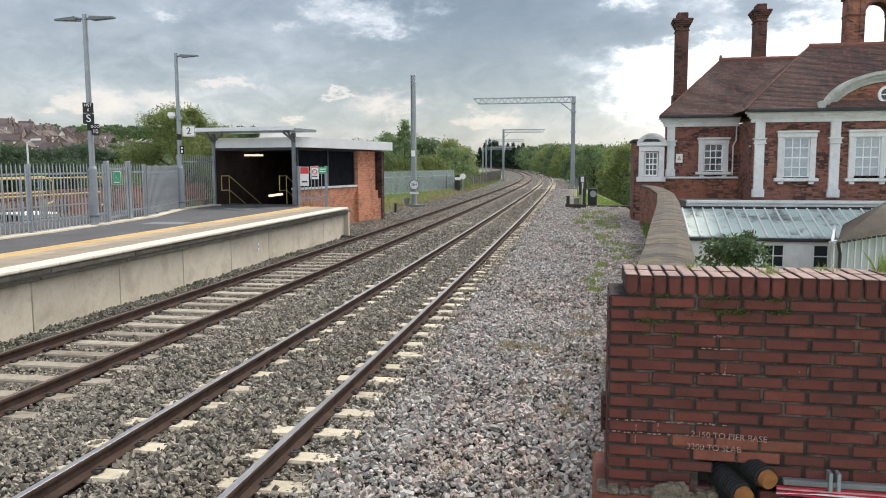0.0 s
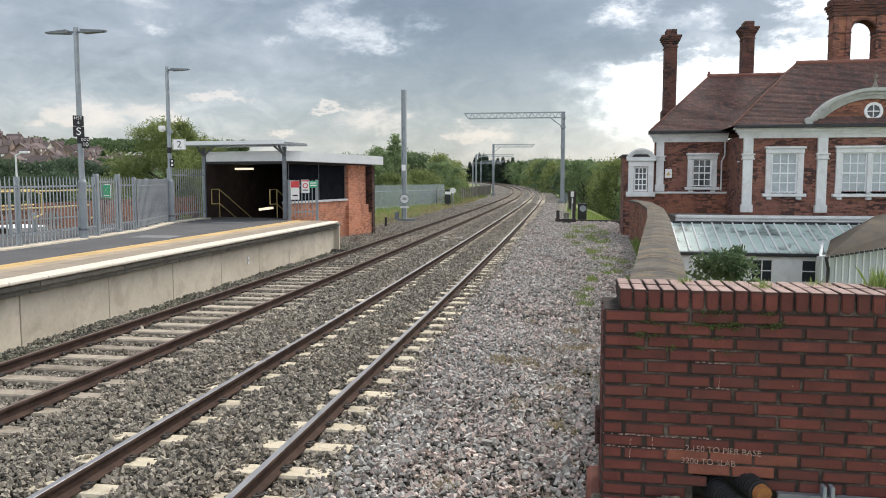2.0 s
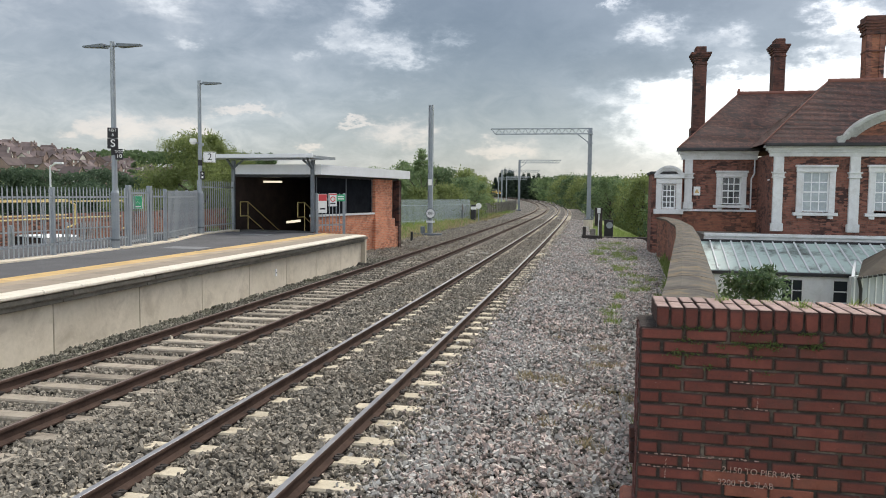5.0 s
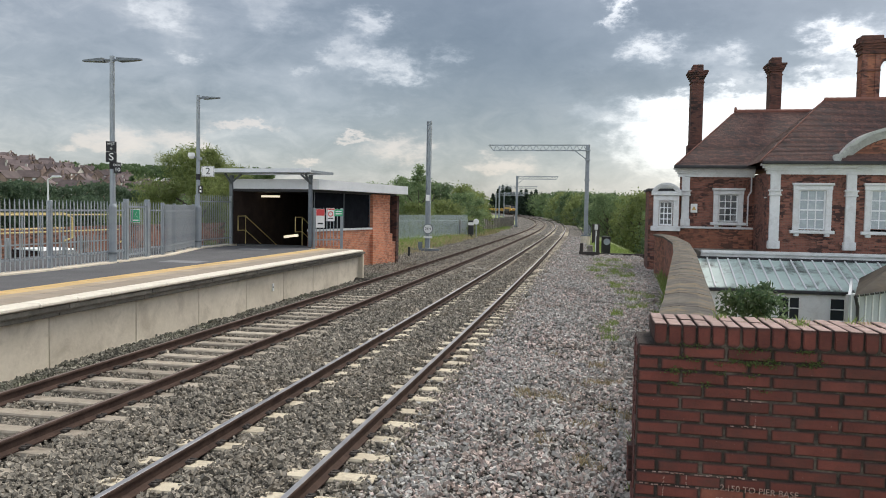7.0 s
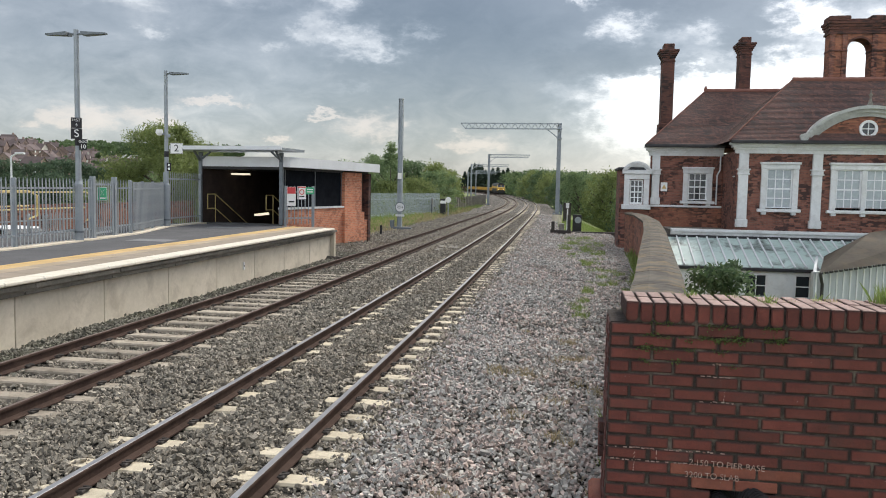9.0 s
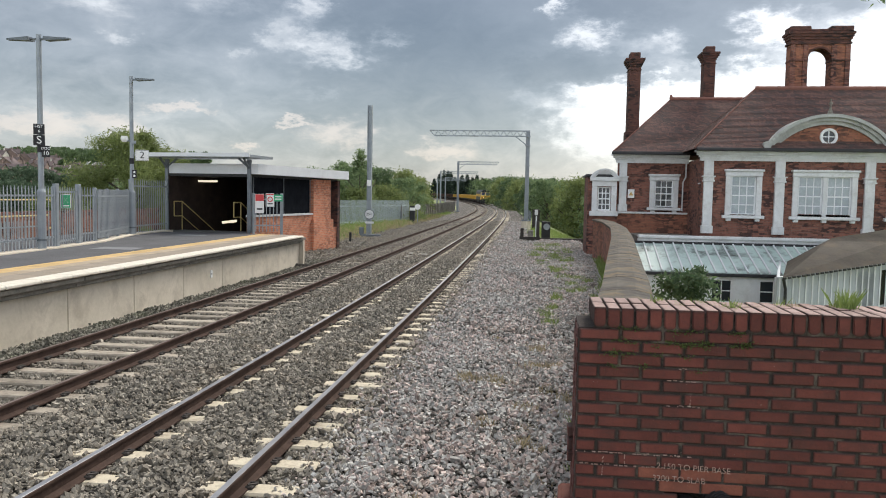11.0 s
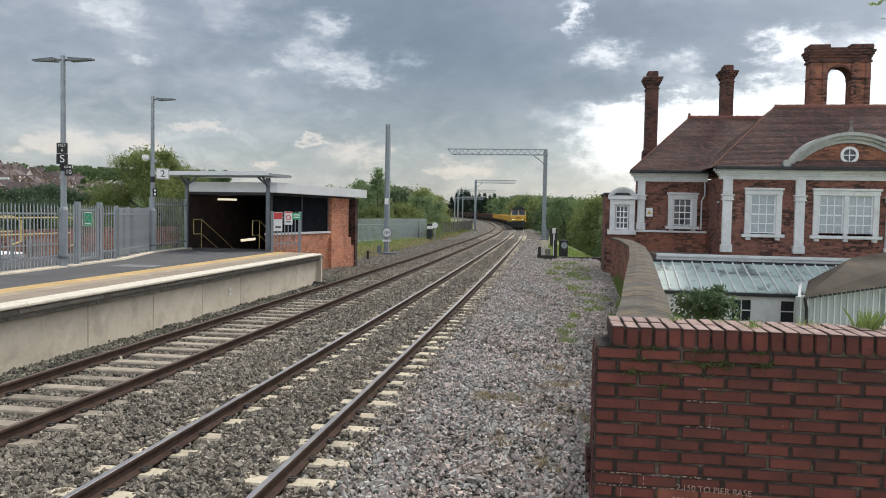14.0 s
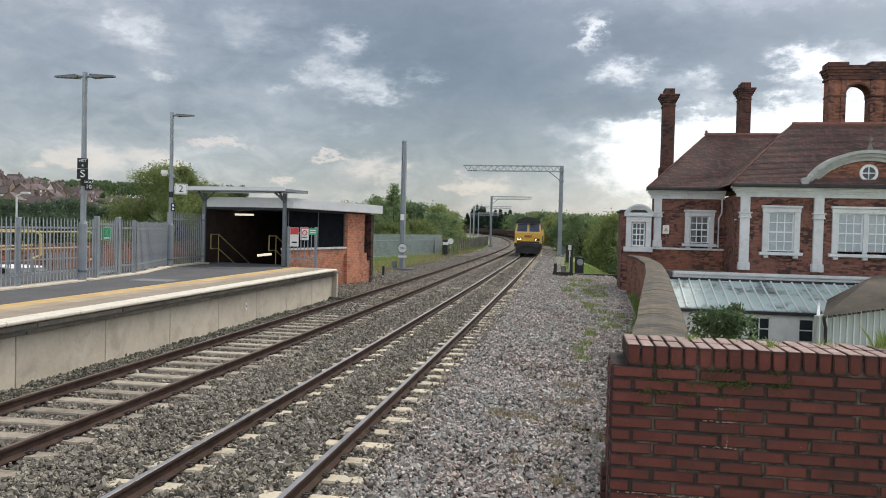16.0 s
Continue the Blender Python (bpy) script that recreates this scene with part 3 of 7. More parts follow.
def parapet_x(y):
    return float(np.interp(y, (4.3, 7.7, 9.1, 11.5, 15.5, 20.2, 27, 34, 37.4), (0.62, 0.74, 0.90, 1.12, 1.50, 1.95, 2.50, 2.72, 2.45)))


def ground_z(s, o):
    x, y, _ = line(s, o)
    n = noise.noise((x * 0.06, y * 0.06, 0)) * 0.5
    z = -0.55
    if o > 2.5:
        if s < 51.5:
            z = -0.55 - 4.2 * smooth(0.05, 0.4, x - parapet_x(max(y, 4.3)))
        else:
            z = -0.45 - 5.5 * smooth(2.4, 17, o) + n * smooth(6, 14, o)
        z += 13 * smooth(260, 900, s) * smooth(10, 120, o)
    elif o < -9:
        z = -0.45 - 2.6 * smooth(-12, -26, o) + n * smooth(-12, -20, o)
        if s < 42:
            z = -0.55 - 1.2 * smooth(-10, -20, o)
        z += 27 * smooth(-110, -330, o) + 14 * smooth(300, 900, s) * smooth(-20, -120, o)
    return z + rise(s)


def make_ground():
    ss = [-60, -30, -10, 0] + [4 * i for i in range(1, 40)] + [170, 190, 210, 240, 270, 300, 340, 380, 430, 500, 600, 750, 950, 1200, 1550]
    oo = [-1300, -800, -500, -400, -340, -300, -260, -230, -200, -170, -140, -110, -90, -70, -55, -45, -36, -30, -26, -22, -18, -15, -13, -11, -9, -6, 0, 2.5]
    oo += [2.7 + 0.2 * i for i in range(24)] + [8, 9, 10, 12, 14, 17, 20, 25, 32, 40, 55, 75, 100, 140, 200, 300, 450, 700, 1300]
    bm = bmesh.new()
    grid = [[bm.verts.new((*line(s, o)[:2], ground_z(s, o))) for o in oo] for s in ss]
    for r, q in zip(grid, grid[1:]):
        for i in range(len(oo) - 1):
            bm.faces.new((r[i], r[i + 1], q[i + 1], q[i]))
    solo("ground", bm, "grass", "rough green grass and earth beside the railway", "ground", kind="structure", smooth=True)


def ballast_z(o, x, y):
    z = float(np.interp(o, (-10, -7.6, -5.9, -5.2, -4.75, -4.6, -3.7, -3.55, -3.2, -2.6, -2.2, -1.95, -1.75, -1.3, -1.1, -0.75, -0.4, -0.2, 0.15, 0.5, 0.75, 1.4, 2.4, 4.5, 8.0),
                        (-0.42, -0.36, -0.20, -0.19, -0.19, -0.225, -0.225, -0.20, -0.19, -0.15, -0.135, -0.16, -0.19, -0.19, -0.15, -0.135, -0.15, -0.19, -0.19, -0.18, -0.15, -0.20, -0.27, -0.30, -0.33)))
    k = 1.0 if o > 0.6 or o < -5.3 else 0.35
    z += 0.06 * smooth(14, 26, y) * smooth(0.75, 0.45, abs(o + 4.155))
    z += 0.24 * smooth(-5.9, -7.0, o) * smooth(46, 38, y)
    return z + k * 0.05 * noise.noise((x * 0.9, y * 0.9, 3)) + k * 0.03 * noise.noise((x * 3, y * 3, 5))


def ballast_right(s):
    """Offset of the ballast's right-hand border: the parapet, then the shoulder."""
    if s < 51.5:
        return min(parapet_x(max(line(s, 3)[1], 4.3)) - line(s, 0)[0], 7.0)
    return float(np.interp(s, (51.5, 60, 100), (2.6, 2.4, 2.5)))


def make_ballast():
    ss = [-14 + 0.5 * i for i in range(100)] + [36 + 1.5 * i for i in range(60)] + [126 + 6 * i for i in range(60)]
    bm = bmesh.new()
    rows = []
    for s in ss:
        left = -6.0 if s < 28 else -9.2 + 0.6 * noise.noise((s * 0.12, 0, 9))
        right = ballast_right(s)
        r = []
        for i in range(49):
            o = left + (right - left) * i / 48
            x, y, _ = line(s, o)
            r.append(bm.verts.new((x, y, ballast_z(o, x, y) + rise(s))))
        rows.append(r)
    for r, q in zip(rows, rows[1:]):
        for i in range(48):
            f = bm.faces.new((r[i], r[i + 1], q[i + 1], q[i]))
            # close by, the bed with gap shade in its colour; else the paler one
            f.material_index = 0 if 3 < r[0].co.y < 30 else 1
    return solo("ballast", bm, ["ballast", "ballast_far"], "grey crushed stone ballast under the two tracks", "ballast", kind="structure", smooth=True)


def make_rail(off, parent, bright):
    ss = [-14 + 1.0 * i for i in range(215)] + [200 + 4 * i for i in range(70)]
    foot = [(off - 0.07, -0.159), (off + 0.07, -0.159), (off + 0.07, -0.145), (off + 0.012, -0.12), (off + 0.012, -0.045), (off + 0.036, -0.032), (off + 0.036, -0.010), (off + 0.030, -0.003), (off - 0.030, -0.003), (off - 0.036, -0.010), (off - 0.036, -0.032), (off - 0.012, -0.045), (off - 0.012, -0.12), (off - 0.07, -0.145)]
    bm = bmesh.new()
    sweep(bm, foot, ss)
    rail = part("rail", bm, "rail", parent)
    bm = bmesh.new()
    h = 0.027 if bright else 0.015
    sweep(bm, [(off - h - 0.003, -0.004), (off + h + 0.003, -0.004), (off + h, 0.0), (off - h, 0.0)], ss)
    part("rail_head", bm, "head" if bright else "headdull", rail, "worn shiny running surface")


def sleeper_mesh(material):
    bm = bmesh.new()
    soft_box(bm, -1.25, -0.125, -0.35, 1.25, 0.125, -0.158, 0.02)
    return mesh_of("sleeper", bm, material)


def make_tracks():
    bm = bmesh.new()
    for side in (-1, 1):
        soft_box(bm, side * 0.075 - 0.035, -0.055, -0.158, side * 0.075 + 0.035, 0.055, -0.125, 0.008)
        rod(bm, (side * 0.06, -0.03, -0.12), (side * 0.13, 0.03, -0.125), 0.012, n=6)
        rod(bm, (side * 0.06, 0.04, -0.12), (side * 0.13, 0.045, -0.125), 0.012, n=6)
    clip = mesh_of("rail_clip", bm, "clip")
    for rails, word, bright, lift in (((RAILS[0], RAILS[1]), "near", True, "sleeper"), ((RAILS[2], RAILS[3]), "far", False, "oldsleeper")):
        t = thing("railway_track", "steel rails on concrete sleepers, " + ("with shiny worn heads" if bright else "with brown dull heads"), "railway track", group="tracks", kind="structure")
        for off in rails:
            make_rail(off, t, bright)
        me = sleeper_mesh(lift)
        mid = (rails[0] + rails[1]) / 2
        far_bm = bmesh.new()
        for i in range(-24, 560):
            s = 3.0 + 0.65 * i
            m = on_line(s, mid, random.uniform(-0.012, 0.004), random.uniform(-0.5, 0.5))
            if i < 150:
                piece("sleeper", me, t, m)
                if i < 70:
                    for off in rails:
                        piece("rail_clip", clip, t, on_line(s, off, 0))
            else:
                box(far_bm, -1.25, -0.125, -0.25, 1.25, 0.125, -0.158, m)
        tagged(part("sleepers", far_bm, "oldsleeper", t), kind="stuff")


make_ground()
ballast = make_ballast()
make_tracks()


def scatter_stones():
    """Loose stones where the ballast lies close by."""
    rng = np.random.default_rng(5)
    # a few angular stone shapes, 8 corners and 12 faces each
    cube = np.array([(x, y, z) for x in (-1, 1) for y in (-1, 1) for z in (-1, 1)], float)
    quads = np.array([(0, 1, 3, 2), (4, 6, 7, 5), (0, 4, 5, 1), (2, 3, 7, 6), (0, 2, 6, 4), (1, 5, 7, 3)])
    tris = np.concatenate([quads[:, [0, 1, 2]], quads[:, [0, 2, 3]]])
    pos = []
    for s0, s1, per in ((-6, 3.5, 190), (3.5, 9, 900), (9, 15, 680), (15, 24, 360), (24, 28, 230), (28, 36, 210), (36, 52, 130), (52, 84, 55)):
        right = max(ballast_right(s0), ballast_right(s1))
        left = -6.0 if s0 < 28 else -9.0
        n = int((s1 - s0) * (right - left) * per)
        s, o = rng.uniform(s0, s1, n), rng.uniform(left, right, n)
        grow = float(np.interp((s0 + s1) / 2, (5, 70), (1.0, 1.45)))
        for a, b in zip(s, o):
            if b > ballast_right(a):
                continue
            on_sleeper = abs(((a - 3.0 + 0.325) % 0.65) - 0.325) < 0.14
            near_rail = min(abs(b - r) for r in RAILS)
            if near_rail < 0.085:
                continue
            mid_near = abs(b - (RAILS[0] + RAILS[1]) / 2)
            mid_far = abs(b - (RAILS[2] + RAILS[3]) / 2)
            if on_sleeper and (mid_far < 1.15 or (mid_near < 1.27 and near_rail < 0.36)) and rng.random() < (0.95 if mid_far < 0.9 or near_rail < 0.28 else 0.55):
                continue
            x, y, _ = line(a, b)
            pos.append((x, y, ballast_z(b, x, y) + 0.002 + rng.uniform(-0.02, 0.03), grow, b))
    pos = np.array(pos)
    n = len(pos)
    shape = cube[None] * rng.uniform(0.58, 1.0, (n, 8, 3))
    size = rng.lognormal(math.log(0.0172), 0.32, n) * pos[:, 3]
    shape *= size[:, None, None] * np.stack([rng.uniform(1.0, 1.75, n), rng.uniform(0.75, 1.15, n), rng.uniform(0.45, 0.8, n)], 1)[:, None]
    q = rng.normal(size=(n, 4))
    q /= np.linalg.norm(q, axis=1)[:, None]
    w, x, y, z = q.T
    R = np.stack([1 - 2 * (y * y + z * z), 2 * (x * y - z * w), 2 * (x * z + y * w), 2 * (x * y + z * w), 1 - 2 * (x * x + z * z), 2 * (y * z - x * w), 2 * (x * z - y * w), 2 * (y * z + x * w), 1 - 2 * (x * x + y * y)], 1).reshape(n, 3, 3)
    v = np.einsum("nij,nkj->nki", R, shape) + pos[:, None, :3]
    f = tris[None] + 8 * np.arange(n)[:, None, None]
    fresh = pos[:, 4] + rng.normal(0, 0.22, n) > 0.55
    pink = rng.random(n) < 0.36 + 0.2 * np.sin(pos[:, 1] * 0.7) * np.sin(pos[:, 0] * 1.9)
    # strip along the platform wall whose shade is painted into the stones
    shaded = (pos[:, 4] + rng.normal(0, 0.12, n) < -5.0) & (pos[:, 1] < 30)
    for pick, m, lab in ((fresh & ~pink, "stone", "loose fresh grey stones"), (fresh & pink, "stone_pink", "loose fresh pinkish stones"), (~fresh & ~shaded, "stone_dark", "loose brown-grey dusty stones"), (shaded, "stone_shaded", "loose greenish stones, coloured darker for the platform's shade")):
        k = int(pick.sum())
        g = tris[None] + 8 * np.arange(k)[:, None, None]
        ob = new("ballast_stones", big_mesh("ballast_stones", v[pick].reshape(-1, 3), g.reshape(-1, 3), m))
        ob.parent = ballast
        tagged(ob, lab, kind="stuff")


scatter_stones()


# ---- platform ----
def make_platform():
    p = thing("platform", "railway platform with pale concrete wall panels and dark asphalt top", "platform", kind="structure")
    ss = [-4 + 1.0 * i for i in range(32)] + [28.35]
    back = EDGE - 7.4
    bm = bmesh.new()
    sweep(bm, [(EDGE - 2.2, 0.6), (EDGE - 1.76, 0.6), (EDGE - 1.76, 0.912), (back, 0.912), (back, 0.6)], ss)
    part("asphalt_surface", bm, "asphalt", p, "dark grey asphalt")
    bm = bmesh.new()
    sweep(bm, [(EDGE - 1.757, 0.62), (EDGE - 1.757, 0.917), (EDGE - 1.658, 0.917), (EDGE - 1.658, 0.62)], ss)
    part("yellow_line", bm, "yellowline", p, "thin ochre line")
    # slabs, one by one
    bm = bmesh.new()
    soft_box(bm, -0.173, -0.197, -0.06, 0.173, 0.197, 0.0, 0.006)
    tact = mesh_of("tactile_slab", bm, "tactile")
    bm = bmesh.new()
    soft_box(bm, -0.173, -0.197, -0.06, 0.173, 0.197, 0.0, 0.006)
    ochre = mesh_of("tactile_slab", bm, "ochre")
    bm = bmesh.new()
    soft_box(bm, -0.283, -0.297, -0.06, 0.283, 0.297, 0.0, 0.006)
    pav = mesh_of("paving_slab", bm, "paving")
    bm = bmesh.new()
    soft_box(bm, -0.19, -0.447, -0.07, 0.19, 0.447, 0.0, 0.02)
    cop = mesh_of("coping_stone", bm, "edge")
    for i in range(78):
        s = 0.0 + 0.4 * i
        if s + 0.2 < 28.35 and s > 5:
            for k in (0.175, 0.525):
                piece("tactile_slab", tact if k < 0.3 else ochre, p, on_line(s, EDGE - 0.955 - k, 0.914))
    for i in range(48):
        s = 0.3 + 0.6 * i
        if s > 4 and s < 28.2:
            piece("paving_slab", pav, p, on_line(s, EDGE - 0.667, 0.914))
    for i in range(32):
        s = 0.45 + 0.9 * i
        if s > 4 and s < 28.3:
            piece("coping_stone", cop, p, on_line(s, EDGE - 0.19, 0.915))
    # stepped nosing below the coping, and the wall of panels
    beams = []
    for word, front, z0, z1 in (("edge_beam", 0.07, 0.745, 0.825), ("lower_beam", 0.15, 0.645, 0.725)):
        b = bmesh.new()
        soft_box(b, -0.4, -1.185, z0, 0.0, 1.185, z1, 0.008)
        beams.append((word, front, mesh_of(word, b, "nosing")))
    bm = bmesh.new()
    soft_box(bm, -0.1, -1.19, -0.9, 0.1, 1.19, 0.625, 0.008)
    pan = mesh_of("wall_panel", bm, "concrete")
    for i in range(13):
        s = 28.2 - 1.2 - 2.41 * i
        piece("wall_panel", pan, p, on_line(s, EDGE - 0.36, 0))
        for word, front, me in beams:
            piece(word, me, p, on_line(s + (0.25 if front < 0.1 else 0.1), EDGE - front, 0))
    bm = bmesh.new()
    sweep(bm, [(EDGE - 0.40, -1.0), (EDGE - 0.40, 0.6), (EDGE - 0.22, 0.63), (EDGE - 0.13, 0.73), (EDGE - 0.13, 0.83), (EDGE - 0.9, 0.83), (EDGE - 0.9, -1.0)], ss)
    part("core_wall", bm, "concrete_dark", p)
    # return wall at the platform's end
    bm = bmesh.new()
    x, y, a = line(28.35, EDGE - 0.2)
    box(bm, -7.2, -0.15, -1.0, 0.1, 0.0, 0.83, on_line(28.35, EDGE - 0.2, 0))
    part("end_wall", bm, "concrete", p)
    # small plates fixed to the panels
    for s in (9.3, 20.2):
        bm = bmesh.new()
        soft_box(bm, -0.012, -0.05, -0.1, 0.012, 0.05, 0.1, 0.004)
        plate = part("marker_plate", bm, "white", p, "small white marker plate", at=on_line(s, EDGE - 0.245, 0.27))
        bm = bmesh.new()
        box(bm, 0.012, -0.02, -0.02, 0.016, 0.02, 0.02)
        part("mark", bm, "black", plate)


make_platform()


# ---- near brick wall ----
WY, COURSE, BL = 4.306, 0.0692, 0.228
WALL_X0, WALL_X1 = 0.135, 3.3
TOP = 1.851


def _fresh_brick(l):
    b = bmesh.new()
    soft_box(b, -l / 2, 0, -COURSE / 2 + 0.006, l / 2, 0.1, COURSE / 2 - 0.006, 0.005)
    return b


def make_brick_wall():
    w = thing("brick_wall", "dark red brick wall with a brick-on-edge coping", "wall", kind="structure")
    bm = bmesh.new()
    base = TOP - 0.112
    wall_with_holes(bm, WALL_X0 + 0.004, WALL_X1, -0.6, base, WY + 0.009, WY + 0.44, [(0.625, 1.03, 0.40, 0.842)])
    core = part("mortar_core", bm, "mortar", w, "dark recessed mortar")
    def brick_mesh(l, name="brick"):
        b = bmesh.new()
        soft_box(b, -l / 2, 0, -COURSE / 2 + 0.0055, l / 2, 0.1, COURSE / 2 - 0.0055, 0.006)
        return mesh_of(name, b, "brick")
    fulls = [brick_mesh(BL - g) for g in (0.009, 0.012, 0.015, 0.018)]
    half = brick_mesh(BL / 2 - 0.012)
    full = fulls[1]
    fresh = [mesh_of("brick", _fresh_brick(BL - 0.012), "brickclean"), mesh_of("brick", _fresh_brick(BL / 2 - 0.012), "brickclean")]
    rows = 19
    for r in range(rows):
        z = base - COURSE * (r + 0.5)
        x = WALL_X0
        first = True
        while x < (2.75 if r < 18 else 2.0):
            l = BL / 2 if first and r % 2 else BL
            hole = (r >= 14 and 0.60 < x + l / 2 < 1.02) or (r == 13 and 0.70 < x + l / 2 < 0.98)
            if not hole:
                clean = r in (11, 12) and 0.55 < x + l / 2 < 1.05
                me = (fresh[l < BL] if clean else half if l < BL else random.choice(fulls))
                piece("brick", me, w, pose(x + l / 2, WY + random.uniform(-0.002, 0.003), z + random.uniform(-0.0015, 0.0015), 0, random.uniform(-0.4, 0.4), random.uniform(-0.5, 0.5)))
            x += l
            first = False
        # bricks of the end face, turned to the track
        for k in range(2):
            piece("brick", half if (r + k) % 2 else full, w, pose(WALL_X0 - 0.003, WY + 0.13 + 0.21 * k, z, 0, 0, -90) @ pose(0, 0.0, 0))
    # the coping, two bricks deep
    b = bmesh.new()
    # rounded at its lower end
    u = [(-0.032, 0.0), (-0.032, -0.078)] + [(-0.032 * math.cos(math.pi * i / 8), -0.078 - 0.030 * math.sin(math.pi * i / 8)) for i in range(1, 8)] + [(0.032, -0.078), (0.032, 0.0)]
    prism(b, u, "y", -0.107, 0.107)
    bmesh.ops.bevel(b, geom=[e for e in b.edges if abs(e.verts[0].co.y - e.verts[1].co.y) < 0.001 and e.verts[0].co.y < 0], offset=0.006, segments=2, affect="EDGES")
    me = mesh_of("coping_brick", b, ["brick"])
    b = bmesh.new()
    soft_box(b, -0.028, -0.102, -0.001, 0.028, 0.102, 0.0035, 0.0015)
    face = mesh_of("worn_top", b, ["brickpink"])
    for i in range(34):
        for k in range(2):
            x = 0.211 + 0.0375 + 0.0745 * i
            m = pose(x, WY - 0.012 + 0.107 + 0.222 * k, TOP + random.uniform(-0.002, 0.003), random.uniform(-1, 1), random.uniform(-1, 1), random.uniform(-1.2, 1.2))
            c = piece("coping_brick", me, w, m)
            piece("worn_top", face, c, Matrix.Identity(4))
    b = bmesh.new()
    box(b, 0.22, WY + 0.004, base, 0.211 + 0.0745 * 34, WY + 0.42, TOP - 0.014)
    part("coping_mortar", b, "mortar", w)
    # the lower, wider plinth that shows past the end
    b = bmesh.new()
    for z in (0.93, 0.999, 1.068):
        piece("brick", half, w, pose(WALL_X0 - 0.03, WY + 0.30 + random.uniform(-0.03, 0.03), z, 0, 0, -90))
    soft_box(b, WALL_X0 - 0.07, WY - 0.05, -0.6, 0.60, WY + 0.6, 0.645, 0.02)
    part("brick_foot", b, "brickclean", w, "orange brick footing")
    rng = random.Random(9)
    b = bmesh.new()
    for i in range(11):
        x = WALL_X0 - 0.05 + 0.058 * i
        soft_box(b, x, WY - 0.055 + rng.uniform(-0.012, 0.012), 0.64, x + 0.062, WY + 0.1, 0.672 + rng.uniform(-0.012, 0.014), 0.011)
    part("mortar_ledge", b, "rubble", w, "rough mortar ledge at the foot")
    b = bmesh.new()
    bmesh.ops.create_icosphere(b, subdivisions=4, radius=1.0)
    for v in b.verts:
        k = 1 + 0.35 * noise.noise(v.co * 1.6) + 0.16 * noise.noise(v.co * 4.5) + 0.07 * noise.noise(v.co * 11)
        v.co = Vector((v.co.x * 0.11, v.co.y * 0.07, v.co.z * 0.085)) * k + Vector((0.49, WY - 0.045, 0.645))
    part("mortar_lump", b, "rubble", w, "crumbling lump of old mortar")
    return w


make_brick_wall()


# ---- parapet that runs to the building ----
def make_parapet():
    p = thing("parapet_wall", "curving brick parapet wall with weathered stone coping", "parapet", kind="structure")
    ys = [4.75 + 0.7 * i for i in range(47)]
    pts = [(parapet_x(y), y) for y in ys]
    def frame_at(i):
        a, b = pts[max(i - 1, 0)], pts[min(i + 1, len(pts) - 1)]
        d = Vector((b[0] - a[0], b[1] - a[1])).normalized()
        return Vector((d.y, -d.x))
    def strip(h, z0, z1):
        bm = bmesh.new()
        rings = []
        for i, (x, y) in enumerate(pts):
            n = frame_at(i)
            rings.append([bm.verts.new((x + n.x * o, y + n.y * o, z)) for o, z in ((-h, z0), (h, z0), (h, z1), (-h, z1))])
        for r, q in zip(rings, rings[1:]):
            for k in range(4):
                bm.faces.new((r[k], q[k], q[(k + 1) % 4], r[(k + 1) % 4]))
        bm.faces.new(rings[0])
        bm.faces.new(rings[-1][::-1])
        return bm
    part("brick_wall_body", strip(0.2, -4.8, 1.4), "oldbrick2", p, "orange-red old brickwork")
    for i in range(len(pts) - 1):
        n, n2 = frame_at(i), frame_at(i + 1)
        (x, y), (x2, y2) = pts[i], pts[i + 1]
        d = Vector((x2 - x, y2 - y)).normalized() * 0.0015
        lift = random.uniform(-0.002, 0.002)
        bm = bmesh.new()
        quad = []
        for px, py, q, e in ((x, y, n, d), (x2, y2, n2, -d)):
            for o, z in ((-0.27, 1.40), (0.27, 1.40), (0.27, 1.47), (0.10, 1.505), (-0.10, 1.505), (-0.27, 1.47)):
                quad.append(bm.verts.new((px + q.x * o + e.x, py + q.y * o + e.y, z + lift)))
        a, b = quad[:6], quad[6:]
        bm.faces.new(a)
        bm.faces.new(b[::-1])
        for k in range(6):
            bm.faces.new((a[k], b[k], b[(k + 1) % 6], a[(k + 1) % 6]))
        part("coping_stone", bm, "coping", p)


make_parapet()


# ---- the old station building ----
FY, LY = 36.0, 39.2           # fronts of the main block and of the wing


def sash(bm_frame, bm_glass, x0, x1, z0, z1, y, cols, rows):
    """Frame and bars of a sash window, and its panes a little behind."""
    t = 0.06
    for a, b, c, d in ((x0, z0, x1, z0 + t * 1.4), (x0, z1 - t, x1, z1), (x0, z0 + t * 1.4, x0 + t, z1 - t), (x1 - t, z0 + t * 1.4, x1, z1 - t)):
        box(bm_frame, a, y, b, c, y + 0.08, d)
    mid = (z0 + z1) / 2
    box(bm_frame, x0 + t, y + 0.005, mid - 0.03, x1 - t, y + 0.075, mid + 0.03)
    for i in range(1, cols):
        x = x0 + t + (x1 - x0 - 2 * t) * i / cols
        box(bm_frame, x - 0.021, y + 0.02, z0 + t * 1.4, x + 0.021, y + 0.06, mid - 0.03)
        box(bm_frame, x - 0.021, y + 0.02, mid + 0.03, x + 0.021, y + 0.06, z1 - t)
    for lo, hi in ((z0 + t * 1.4, mid - 0.03), (mid + 0.03, z1 - t)):
        for j in range(1, rows // 2):
            z = lo + (hi - lo) * j / (rows // 2)
            box(bm_frame, x0 + t, y + 0.022, z - 0.021, x1 - t, y + 0.058, z + 0.021)
    box(bm_glass, x0 + 0.03, y + 0.04, z0 + 0.03, x1 - 0.03, y + 0.05, z1 - 0.03)


